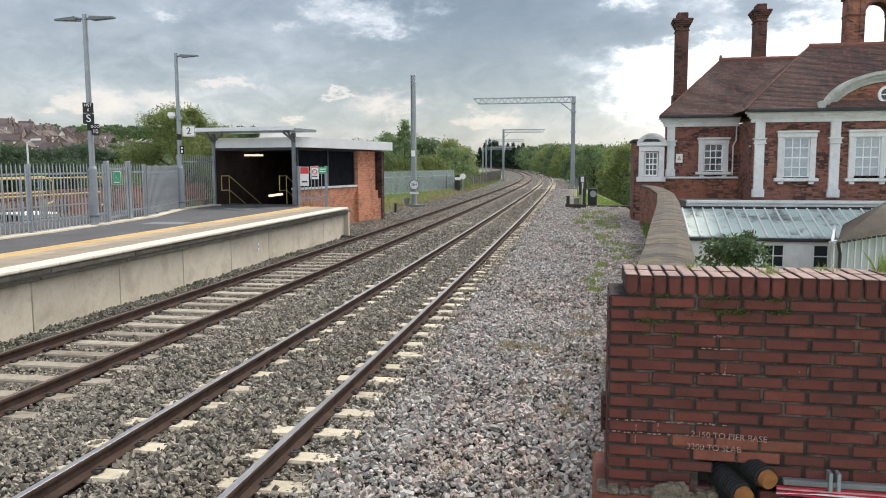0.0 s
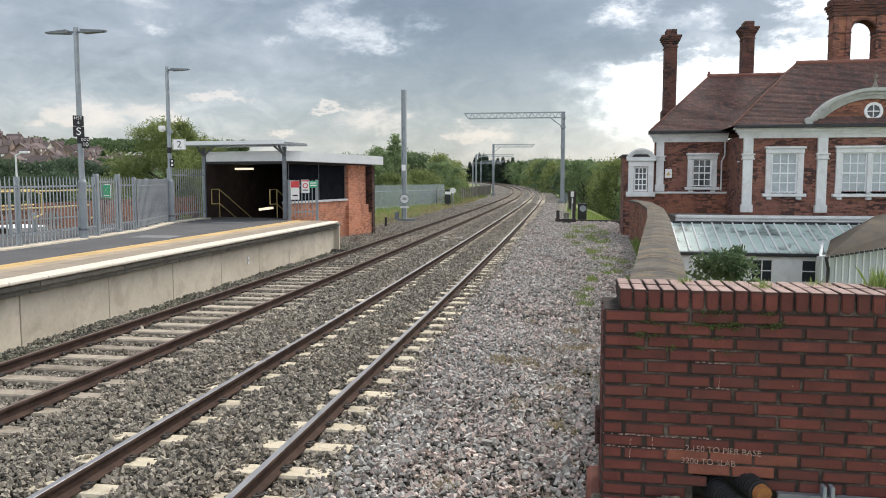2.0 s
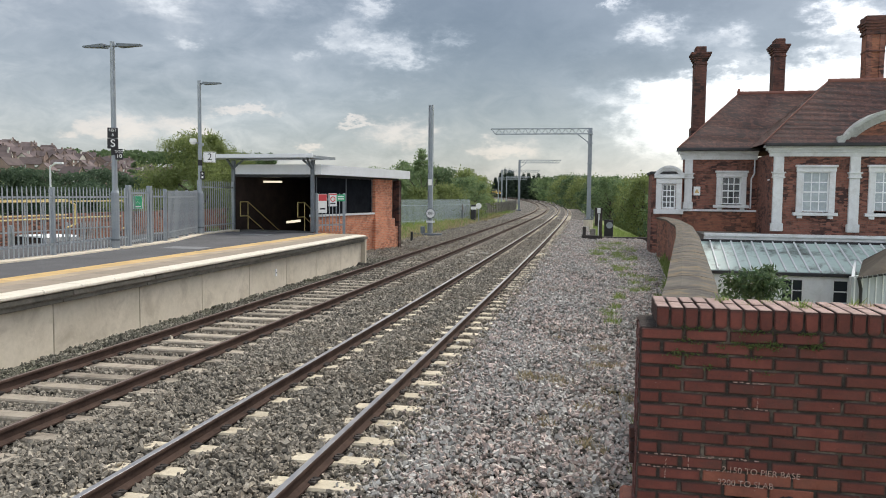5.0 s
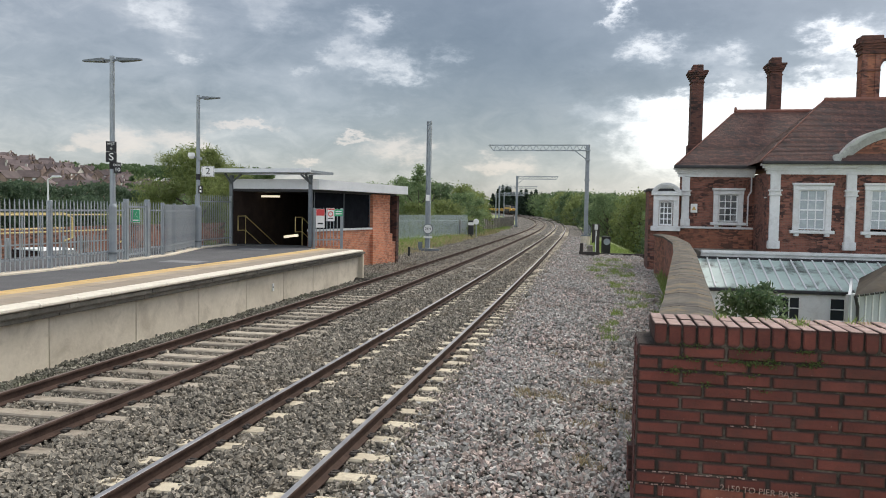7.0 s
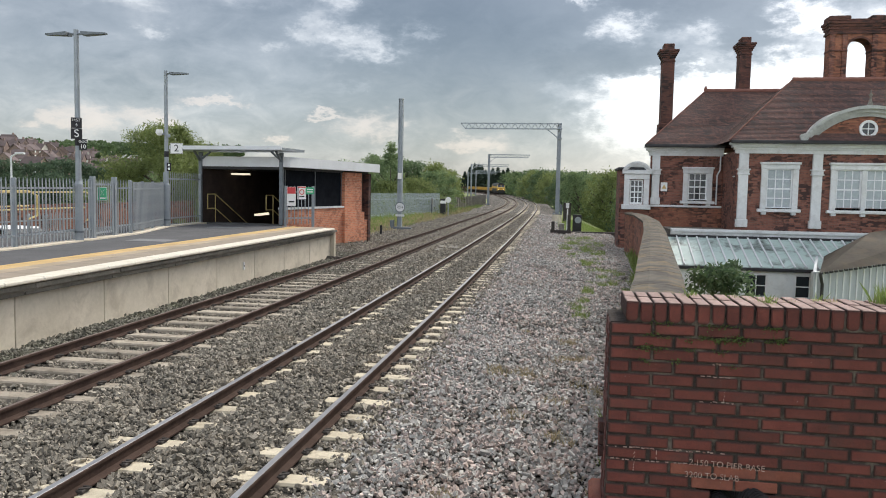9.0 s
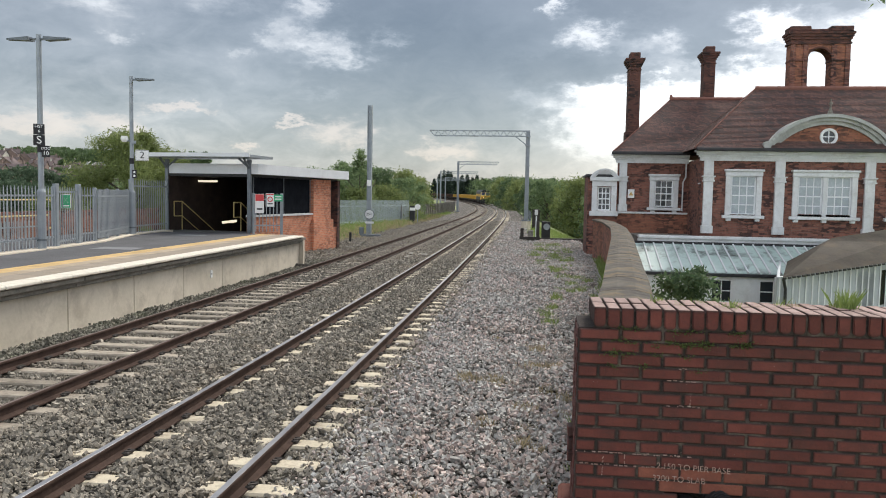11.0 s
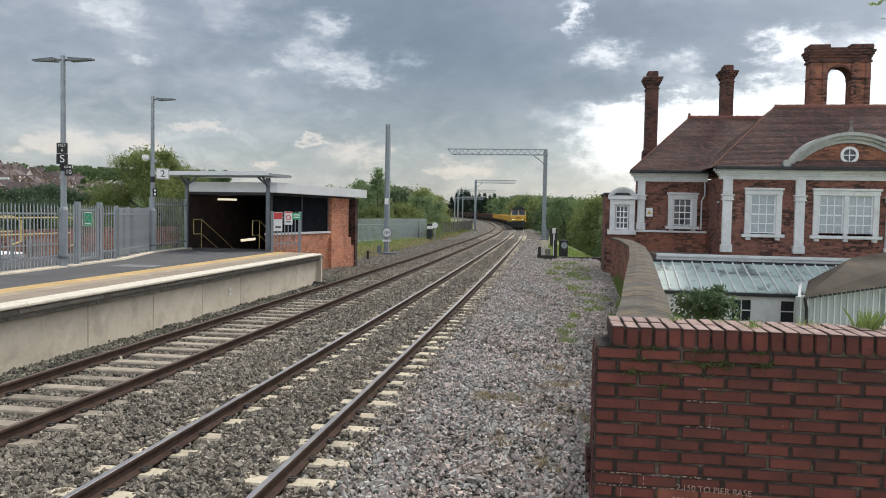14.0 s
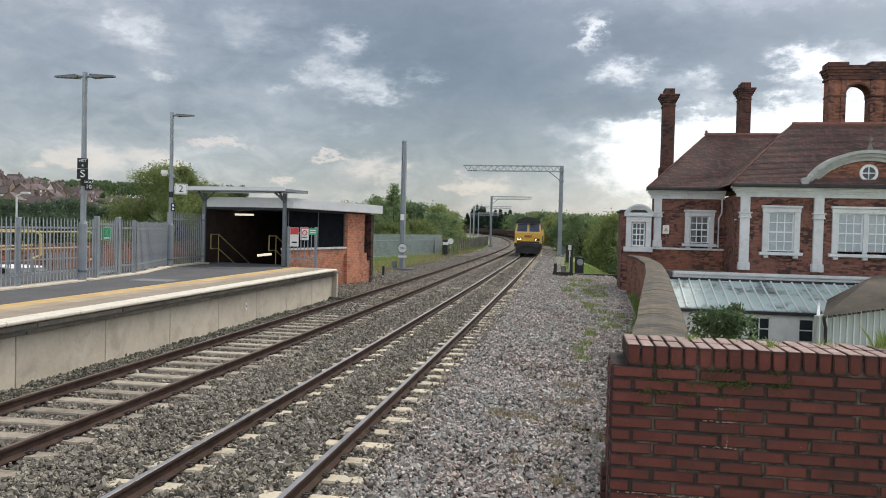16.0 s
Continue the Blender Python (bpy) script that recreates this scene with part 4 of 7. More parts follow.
def window(house, x0, x1, z0, z1, y, sashes, glass="pane", brackets=2, rows=4):
    """A moulded stone surround with a hood and a sill, round one or two sashes."""
    bm = bmesh.new()
    w = 0.24
    soft_box(bm, x0 - 0.02, y - 0.12, z1 - 0.3, x1 + 0.02, y + 0.10, z1 - 0.1, 0.012)
    frame_ob = part("window", bm, "stucco", house, "white sash window in a moulded stone surround")

    def stone(name, a, b, c, d, e, f, r=0.012):
        bm = bmesh.new()
        soft_box(bm, a, b, c, d, e, f, r)
        part(name, bm, "stucco", frame_ob)
    stone("jamb", x0, y - 0.10, z0 + 0.2, x0 + w, y + 0.10, z1 - 0.302)
    stone("jamb", x1 - w, y - 0.10, z0 + 0.2, x1, y + 0.10, z1 - 0.302)
    stone("hood", x0 - 0.07, y - 0.2, z1 - 0.1, x1 + 0.07, y + 0.08, z1, 0.02)
    if len(sashes) == 2:
        stone("mullion", sashes[0][1], y - 0.08, z0 + 0.2, sashes[1][0], y + 0.10, z1 - 0.302)
    stone("window_sill", x0 - 0.12, y - 0.22, z0 + 0.06, x1 + 0.12, y + 0.08, z0 + 0.2, 0.02)
    for i in range(brackets):
        x = x0 + 0.06 + (x1 - x0 - 0.32) * i / max(brackets - 1, 1)
        stone("sill_bracket", x, y - 0.16, z0 - 0.06, x + 0.2, y + 0.05, z0 + 0.058, 0.015)
    for a, b in sashes:
        fr, gl = bmesh.new(), bmesh.new()
        sash(fr, gl, a, b, z0 + 0.2, z1 - 0.28, y - 0.0, 3, rows)
        part("window_frame", fr, "whitepaint", frame_ob)
        p = part("pane", gl, glass, frame_ob)


def pilaster(house, x, y, z0, z1, w=0.40):
    bm = bmesh.new()
    soft_box(bm, x - w / 2 - 0.05, y - 0.2, z0, x + w / 2 + 0.05, y + 0.02, z0 + 0.34, 0.02)
    soft_box(bm, x - w / 2, y - 0.15, z0 + 0.33, x + w / 2, y + 0.02, z1, 0.012)
    for a, b, e in ((z1 - 0.92, z1 - 0.86, 0.06), (z1 - 0.86, z1 - 0.72, 0.03), (z1 - 0.72, z1 - 0.66, 0.08)):
        soft_box(bm, x - w / 2 - e, y - 0.15 - e, a, x + w / 2 + e, y + 0.02, b, 0.01)
    part("pilaster", bm, "stucco", house, "pale painted pilaster")


def cornice(house, x0, x1, y, z0, z1, left=False):
    """Stepped cornice along a front: (height share, overhang)."""
    bm = bmesh.new()
    h = z1 - z0
    for a, b, e in ((0.0, 0.35, 0.10), (0.35, 0.55, 0.16), (0.55, 0.8, 0.25), (0.8, 1.0, 0.34)):
        soft_box(bm, x0 - (e if left else 0), y - e, z0 + h * a, x1, y + 0.1, z0 + h * b + 0.002, 0.008)
    part("cornice", bm, "stucco", house, "pale moulded cornice")
    bm = bmesh.new()
    soft_box(bm, x0 - (0.36 if left else 0), y - 0.63, z1 - 0.05, x1, y - 0.38, z1 + 0.09, 0.02)
    part("gutter", bm, "gutter", house)


def tile_slope(house, a, b, c, d, name="roof_slope"):
    """A roof slope between eave a-b and ridge d-c (b below c, a below d), in overlapping courses of tiles with uneven butts."""
    a, b, c, d = map(Vector, (a, b, c, d))
    n = (b - a).cross(d - a).normalized()
    if n.z < 0:
        n = -n
    bm = bmesh.new()
    rows = max(6, int(((d - a).length) / 0.104))
    k = max(2, int((b - a).length / 1.6))
    low = None
    for r in range(rows + 1):
        l0, r0 = a.lerp(d, r / rows), b.lerp(c, r / rows)
        flat, proud = [], []
        for i in range(k + 1):
            p = l0.lerp(r0, i / k)
            flat.append(bm.verts.new(p))
            proud.append(bm.verts.new(p + n * (0.015 + 0.007 * noise.noise((r * 0.7, i * 1.3, 2)))))
        for i in range(k):
            if low:
                bm.faces.new((low[i], low[i + 1], flat[i + 1], flat[i]))
            bm.faces.new((flat[i], flat[i + 1], proud[i + 1], proud[i]))
        low = proud
    return part(name, bm, "rooftile", house, "brown clay tile roof")


def ridge_tiles(house, a, b, r=0.11):
    """Ridge tiles, laid one by one."""
    a, b = Vector(a), Vector(b)
    n = max(2, int((b - a).length / 0.45))
    L = (b - a).length / n
    bm = bmesh.new()
    rod(bm, (0, 0, 0), (0, 0, L * 0.98), r, r * 0.92, n=8)
    me = mesh_of("ridge_tile", bm, "ridge")
    turn = (b - a).to_track_quat("Z", "Y").to_matrix().to_4x4()
    for i in range(n):
        piece("ridge_tile", me, house, Matrix.Translation(a.lerp(b, i / n)) @ turn)


def stepped(bm, x0, y0, x1, y1, z, steps):
    """A moulding of square steps (height, overhang) round a shaft, as one closed skin."""
    rings = []
    for h, e in steps:
        for zz in (z, z + h - 0.006):
            rings.append([bm.verts.new((x, y, zz)) for x, y in ((x0 - e, y0 - e), (x1 + e, y0 - e), (x1 + e, y1 + e), (x0 - e, y1 + e))])
        z += h
    for r, q in zip(rings, rings[1:]):
        for k in range(4):
            bm.faces.new((r[k], r[(k + 1) % 4], q[(k + 1) % 4], q[k]))
    bm.faces.new(rings[0][::-1])
    bm.faces.new(rings[-1])
    return z


def chimney(house, x0, x1, y, depth, z0, z1, cap=0.9, base=None):
    bm = bmesh.new()
    box(bm, x0, y, z0, x1, y + depth, z1 - cap)
    if base:
        soft_box(bm, x0 - 0.08, y - 0.06, z0, x1 + base, y + depth + 0.1, z0 + 1.0, 0.03)
    part("chimney", bm, "chimney", house, "tall dark brick chimney")
    bm = bmesh.new()
    z = z1 - cap
    z = stepped(bm, x0, y, x1, y + depth, z, ((0.05, 0.04), (0.14, 0.003), (0.10, 0.05), (0.10, 0.10), (0.10, 0.15), (0.10, 0.19)))
    cap_ob = part("chimney_cap", bm, "chimney", house, "corbelled chimney cap")
    bm = bmesh.new()
    soft_box(bm, x0 + 0.03, y + 0.03, z, x1 - 0.03, y + depth - 0.03, z1, 0.03)
    part("chimney_top", bm, "chimney", cap_ob)


def main_building():
    h = thing("station_building", "old red brick station building with pale stone trim and tiled roof", "building")
    yb = 46.0
    X0, X1 = 6.9, 17.3
    # walls
    bm = bmesh.new()
    w2, w3, w4 = (7.92, 9.46), (10.75, 13.43), (14.66, 16.2)
    holes = [(8.1, 9.28, 1.86, 3.6), (10.98, 13.2, 1.92, 3.6), (14.84, 16.02, 1.86, 3.6)]
    wall_with_holes(bm, X0, X1, -4.7, 4.3, FY, FY + 0.35, holes)
    part("wall", bm, "oldbrick", h, "weathered red brickwork")
    bm = bmesh.new()
    box(bm, X0, FY + 0.35, -4.7, X0 + 0.35, LY + 0.3, 4.3)
    part("wall", bm, "oldbrick", h, "weathered red brickwork")
    bm = bmesh.new()
    box(bm, X1 - 0.35, FY + 0.35, -4.7, X1, yb, 4.3)
    part("wall", bm, "oldbrick", h, "weathered red brickwork")
    bm = bmesh.new()
    L0, L1 = 3.55, 6.9
    wall_with_holes(bm, L0, L1 - 0.003, 1.84, 4.3, LY, LY + 0.35, [(5.28, 6.23, 2.1, 3.45)])
    part("wall", bm, "oldbrick", h, "sooty red brickwork")
    bm = bmesh.new()
    prism(bm, [(L0, LY + 0.35), (L0 + 0.35, LY + 0.35), (L0 + 1.35, yb), (L0 + 1.0, yb)], "z", -4.7, 4.3)
    part("wall", bm, "oldbrick", h)
    bm = bmesh.new()
    box(bm, L0 + 1.0, yb, -4.7, X1, yb + 0.3, 4.3)
    part("wall", bm, "oldbrick", h)
    bm = bmesh.new()
    box(bm, L0 - 0.03, LY - 0.06, -4.7, L1 - 0.004, LY + 0.35, 1.74)
    part("wall", bm, "oldbrick2", h, "brighter orange brickwork")
    bm = bmesh.new()
    soft_box(bm, L0 - 0.1, LY - 0.16, 1.74, L1 - 0.006, LY + 0.3, 1.84, 0.02)
    part("ledge", bm, "stucco", h)
    # floor and a dark back behind the glass
    bm = bmesh.new()
    box(bm, L0 + 0.4, LY + 0.4, 0.9, X1 - 0.4, yb - 0.1, 1.0)
    part("floor_slab", bm, "concrete_dark", h)
    # pilasters and windows
    for x in (7.17, 10.19, 13.91, 16.95):
        pilaster(h, x, FY, 1.0, 4.2)
    pilaster(h, 3.79, LY, 1.85, 4.22, 0.36)
    window(h, *w2, 1.62, 3.84, FY, [(8.16, 9.22)], "blind")
    window(h, *w3, 1.62, 3.85, FY, [(10.99, 12.0), (12.18, 13.19)], "blind", 3)
    window(h, *w4, 1.62, 3.84, FY, [(14.9, 15.96)])
    window(h, 5.08, 6.43, 1.86, 3.68, LY, [(5.32, 6.19)])
    # cornices
    cornice(h, X0, X1, FY, 4.2, 4.66, True)
    cornice(h, L0, X0 - 0.02, LY, 4.2, 4.64, True)
    bm = bmesh.new()
    soft_box(bm, 4.2, FY - 0.18, 0.56, X1, FY + 0.02, 0.72, 0.02)
    soft_box(bm, 4.2, FY - 0.28, 0.72, X1, FY + 0.02, 0.87, 0.03)
    part("string_course", bm, "stucco", h, "stained pale string course")
    bm = bmesh.new()
    box(bm, 4.2, FY + 0.02, -4.6, X0 - 0.01, LY - 0.07, 0.8)
    part("lower_block", bm, "concrete_dark", h)
    # roofs
    ev = 4.70
    e0, e1 = FY - 0.5, 41.5
    rl, rr, ry, rz = 9.67, 15.46, 38.6, 7.72
    tile_slope(h, (X0 - 0.45, e0, ev), (X1 + 0.45, e0, ev), (rr, ry, rz), (rl, ry, rz))
    tile_slope(h, (X0 - 0.45, e1, ev), (X0 - 0.45, e0, ev), (rl, ry, rz), (rl, ry + 0.02, rz))
    tile_slope(h, (X1 + 0.45, e0, ev), (X1 + 0.45, e1, ev), (rr, ry + 0.02, rz), (rr, ry, rz))
    tile_slope(h, (X1 + 0.45, e1, ev), (X0 - 0.45, e1, ev), (rl, ry, rz), (rr, ry, rz))
    ridge_tiles(h, (rl, ry, rz), (rr, ry, rz))
    ridge_tiles(h, (X0 - 0.45, e0, ev + 0.05), (rl, ry, rz), 0.03)
    q0, q1 = LY - 0.5, 46.4
    wl, wr, wy, wz = 6.4, 12.0, 42.2, 7.66
    tile_slope(h, (L0 - 0.3, q0, ev), (X0 + 2.6, q0, ev), (wr, wy, wz), (wl, wy, wz))
    tile_slope(h, (L0 + 0.85, q1, ev), (L0 - 0.3, q0, ev), (wl, wy, wz), (wl, wy + 0.02, wz))
    tile_slope(h, (X1, q1, ev), (L0 + 0.85, q1, ev), (wl, wy, wz), (wr, wy, wz))
    ridge_tiles(h, (wl, wy, wz), (wr, wy, wz))
    ridge_tiles(h, (L0 - 0.3, q0, ev + 0.04), (wl, wy, wz), 0.03)
    bm = bmesh.new()
    rod(bm, (wl, wy, wz), (wl, wy, wz + 0.22), 0.1, 0.05, n=8)
    part("finial", bm, "ridge", h)
    # chimneys
    chimney(h, 4.10, 4.68, 41.0, 0.9, 4.9, 9.86, base=0.7)
    chimney(h, 8.07, 8.62, 42.5, 0.9, 7.0, 10.42)
    arched_chimney(h)
    pediment(h)
    bay(h)
    # downpipe
    bm = bmesh.new()
    pipe(bm, [(6.75, LY - 0.12, 4.2), (6.75, LY - 0.12, 3.55), (6.62, LY - 0.14, 3.3), (6.62, LY - 0.14, 1.9)], 0.035)
    part("downpipe", bm, "stucco", h)
    bm = bmesh.new()
    pipe(bm, [(6.84, FY + 0.4, 3.2), (6.84, FY + 0.1, 3.2)], 0.03)
    part("downpipe", bm, "stucco", h)


def arched_chimney(h):
    y0, y1 = 39.4, 40.15
    xs = (11.42, 12.16, 13.26, 14.06)
    bm = bmesh.new()
    box(bm, xs[0], y0, 6.6, xs[1], y1, 9.15)
    box(bm, xs[2], y0, 6.6, xs[3], y1, 9.15)
    cx, r = (xs[1] + xs[2]) / 2, (xs[2] - xs[1]) / 2
    arc = [(cx + r * math.cos(math.pi * i / 14), 9.15 + r * math.sin(math.pi * i / 14)) for i in range(15)]
    for (xa, za), (xb, zb) in zip(arc, arc[1:]):
        prism(bm, [(xa, za), (xb, zb), (xb, 9.9), (xa, 9.9)], "y", y0, y1)
    box(bm, xs[0], y0, 9.15, xs[1], y1, 9.9)
    box(bm, xs[2], y0, 9.15, xs[3], y1, 9.9)
    bmesh.ops.remove_doubles(bm, verts=bm.verts, dist=0.001)
    part("chimney", bm, "oldbrick2", h, "double brick chimney joined by an arch")
    bm = bmesh.new()
    for (xa, za), (xb, zb) in zip(arc, arc[1:]):
        k = 1.16
        prism(bm, [(xa, za), (xb, zb), (cx + (xb - cx) * k, 9.15 + (zb - 9.15) * k), (cx + (xa - cx) * k, 9.15 + (za - 9.15) * k)], "y", y0 - 0.05, y1 + 0.05)
    bmesh.ops.remove_doubles(bm, verts=bm.verts, dist=0.001)
    part("arch_ring", bm, "chimney", h)
    # strips at the corners of each leg, and a moulding where the arch springs
    for xa, xb in ((xs[0], xs[1]), (xs[2], xs[3])):
        for x in (xa + 0.09, xb - 0.09):
            bm = bmesh.new()
            soft_box(bm, x - 0.11, y0 - 0.06, 6.6, x + 0.11, y0 + 0.02, 9.88, 0.01)
            part("corner_strip", bm, "oldbrick", h)
        bm = bmesh.new()
        soft_box(bm, xa - 0.03, y0 - 0.09, 9.10, xb + 0.03, y1 + 0.03, 9.18, 0.012)
        part("impost", bm, "chimney", h)
    bm = bmesh.new()
    z = 9.9
    z = stepped(bm, xs[0], y0, xs[3], y1, z, ((0.10, 0.07), (0.12, 0.03), (0.12, 0.08), (0.12, 0.13), (0.12, 0.18)))
    cap_ob = part("chimney_cap", bm, "chimney", h, "sooty corbelled cap")
    for a, b in ((0, 1), (2, 3)):
        bm = bmesh.new()
        soft_box(bm, xs[a] - 0.1, y0 - 0.08, z, xs[b] + 0.12, y1 + 0.08, z + 0.26, 0.04)
        part("chimney_top", bm, "chimney", cap_ob)
    bm = bmesh.new()
    box(bm, xs[1] + 0.125, y0 + 0.1, z, xs[2] - 0.105, y1 - 0.1, z + 0.14)
    part("chimney_top", bm, "chimney", cap_ob)


def pediment(h):
    cx, half, z0, rise = 12.1, 2.62, 4.76, 1.40
    R = (half * half + rise * rise) / (2 * rise)
    a0 = math.asin(half / R)
    cz = z0 + rise - R
    def arc(r, n=28):
        return [(cx + r * math.sin(-a0 + 2 * a0 * i / n), cz + r * math.cos(-a0 + 2 * a0 * i / n)) for i in range(n + 1)]
    bm = bmesh.new()
    inner = arc(R - 0.05)
    prism(bm, [(x, max(z, z0)) for x, z in inner], "y", FY - 0.12, FY + 1.5)
    part("tympanum", bm, "oldbrick2", h, "curved brick gable")
    bm = bmesh.new()
    for r0, r1, e in ((R - 0.36, R - 0.2, 0.2), (R - 0.2, R - 0.06, 0.32), (R - 0.06, R + 0.08, 0.46)):
        lo, hi = arc(r0), arc(r1)
        for i in range(len(lo) - 1):
            prism(bm, [lo[i], lo[i + 1], hi[i + 1], hi[i]], "y", FY - e, FY + 1.6)
    part("arched_moulding", bm, "greystone", h, "pale segmental pediment moulding")
    bm = bmesh.new()
    bm.free()
    for s in (-1, 1):
        bm = bmesh.new()
        rod(bm, (cx + s * (half - 0.02), FY - 0.5, z0 + 0.12), (cx + s * (half - 0.02), FY, z0 + 0.12), 0.17, n=12)
        soft_box(bm, cx + s * half - 0.3, FY - 0.52, z0 - 0.1, cx + s * half + 0.3, FY, z0 - 0.04, 0.02)
        part("scroll", bm, "greystone", h)
    bm = bmesh.new()
    rod(bm, (cx, FY - 0.2, z0 + rise), (cx, FY - 0.2, z0 + rise + 0.3), 0.15, 0.06)
    rod(bm, (cx, FY - 0.2, z0 + rise + 0.25), (cx, FY - 0.2, z0 + rise + 0.75), 0.045, 0.02)
    rod(bm, (cx, FY - 0.2, z0 + rise + 0.5), (cx, FY - 0.2, z0 + rise + 0.58), 0.08, 0.08)
    part("finial", bm, "concrete_dark", h, "weathered stone finial")
    # round window
    bm = bmesh.new()
    n = 20
    oz = 5.28
    for i in range(n):
        a, b = 2 * math.pi * i / n, 2 * math.pi * (i + 1) / n
        prism(bm, [(cx + 0.26 * math.cos(a), oz + 0.26 * math.sin(a)), (cx + 0.26 * math.cos(b), oz + 0.26 * math.sin(b)), (cx + 0.37 * math.cos(b), oz + 0.37 * math.sin(b)), (cx + 0.37 * math.cos(a), oz + 0.37 * math.sin(a))], "y", FY - 0.2, FY - 0.08)
    box(bm, cx - 0.02, FY - 0.17, oz - 0.27, cx + 0.02, FY - 0.135, oz + 0.27)
    box(bm, cx - 0.27, FY - 0.165, oz - 0.02, cx + 0.27, FY - 0.14, oz + 0.02)
    win = part("round_window", bm, "whitepaint", h, "round window with a cross bar")
    bm = bmesh.new()
    rod(bm, (cx, FY - 0.13, oz), (cx, FY - 0.125, oz), 0.27, n=20)
    part("pane", bm, "pane", win)
    # shallow roof behind the gable
    bm = bmesh.new()
    prism(bm, [(x, max(z, z0)) for x, z in arc(R - 0.08)], "y", FY + 1.5, FY + 2.6)
    part("gable_roof", bm, "rooftile", h)


def bay(h):
    """The narrow projecting end with a small window under a rounded hood."""
    y = 38.9
    bm = bmesh.new()
    wall_with_holes(bm, 2.1, 3.53, -4.7, 3.5, y, y + 0.3, [(2.58, 3.2, 1.85, 3.02)])
    box(bm, 2.1, y + 0.3, -4.7, 2.4, y + 3.0, 3.5)
    box(bm, 2.4, y + 2.7, -4.7, 3.53, y + 3.0, 3.5)
    part("wall", bm, "oldbrick", h)
    bm = bmesh.new()
    soft_box(bm, 2.3, y - 0.13, 3.04, 3.48, y + 0.02, 3.298, 0.015)
    win = part("window", bm, "stucco", h, "small sash window under a rounded hood")
    for name, q in (("jamb", (2.3, y - 0.12, 1.84, 2.56, y + 0.02, 3.038)), ("jamb", (3.22, y - 0.12, 1.84, 3.48, y + 0.02, 3.038)), ("ledge", (2.2, y - 0.24, 3.3, 3.56, y + 0.02, 3.438)), ("window_sill", (2.2, y - 0.24, 1.6, 3.56, y + 0.02, 1.838))):
        bm = bmesh.new()
        soft_box(bm, *q, 0.015)
        part(name, bm, "stucco", win)
    bm = bmesh.new()
    cx, half, rise, z0 = 2.88, 0.66, 0.42, 3.44
    R = (half * half + rise * rise) / (2 * rise)
    a0, cz = math.asin(half / R), z0 + rise - R
    for r0, r1, e in ((R - 0.16, R - 0.06, 0.16), (R - 0.06, R + 0.04, 0.26)):
        p = [[(cx + r * math.sin(-a0 + 2 * a0 * i / 14), cz + r * math.cos(-a0 + 2 * a0 * i / 14)) for i in range(15)] for r in (r0, r1)]
        for i in range(14):
            prism(bm, [p[0][i], p[0][i + 1], p[1][i + 1], p[1][i]], "y", y - e, y + 0.4)
    prism(bm, [(x, max(z, z0)) for x, z in p[0]], "y", y - 0.06, y + 0.3)
    bmesh.ops.remove_doubles(bm, verts=bm.verts, dist=0.001)
    part("hood", bm, "stucco", win)
    fr, gl = bmesh.new(), bmesh.new()
    sash(fr, gl, 2.58, 3.2, 1.85, 3.02, y + 0.02, 3, 4)
    part("window_frame", fr, "whitepaint", win)
    part("pane", gl, "pane", win)
    bm = bmesh.new()
    soft_box(bm, 2.0, y - 0.1, 3.5, 3.53, y + 3.1, 3.62, 0.02)
    part("flat_roof", bm, "gutter", h)
    # warning plate beside it
    bm = bmesh.new()
    soft_box(bm, 4.05, LY - 0.03, 2.5, 4.36, LY - 0.004, 2.92, 0.004)
    pl = part("warning_plate", bm, "white", h, "small white warning plate")
    bm = bmesh.new()
    prism(bm, [(4.10, 2.62), (4.31, 2.62), (4.205, 2.82)], "y", LY - 0.036, LY - 0.031)
    part("triangle", bm, "yellowline", pl)


main_building()


def lean_to():
    t = thing("glazed_lean_to", "glass-roofed lean-to with white bars and a white wall", "lean-to")
    x0, x1, yt, yb, zt, zb = 3.6, 13.0, FY - 0.2, 33.0, 0.5, -0.48
    bm = bmesh.new()
    prism(bm, [(yt, zt), (yb, zb), (yb, zb - 0.04), (yt, zt - 0.04)], "x", x0, x1)
    part("glass_roof", bm, "skylight", t, "greenish stained roof glass")
    n = 23
    for i in range(n):
        x = x0 + (x1 - x0) * i / (n - 1)
        bm = bmesh.new()
        beam(bm, (x, yt, zt + 0.03), (x, yb - 0.02, zb + 0.03), 0.06, 0.06)
        part("glazing_bar", bm, "whitepaint", t)
    bm = bmesh.new()
    soft_box(bm, x0, yb - 0.14, zb - 0.16, x1, yb - 0.02, zb - 0.03, 0.02)
    part("gutter", bm, "gutter", t)
    bm = bmesh.new()
    soft_box(bm, x0, yt - 0.02, zt - 0.02, x1, yt + 0.04, zt + 0.1, 0.01)
    part("flashing", bm, "gutter", t)
    bm = bmesh.new()
    holes = [(6.85, 7.7, -2.6, -0.75), (8.74, 9.9, -2.6, -0.75)]
    wall_with_holes(bm, x0, x1, -4.7, zb - 0.05, yb, yb + 0.15, holes)
    part("wall", bm, "whitepaint", t, "white painted wall")
    for xa, xb, za, zb2 in holes:
        fr, gl = bmesh.new(), bmesh.new()
        sash(fr, gl, xa, xb, za, zb2, yb + 0.03, 2, 4)
        w = part("window_frame", fr, "whitepaint", t, "white window frame")
        part("pane", gl, "pane", w)


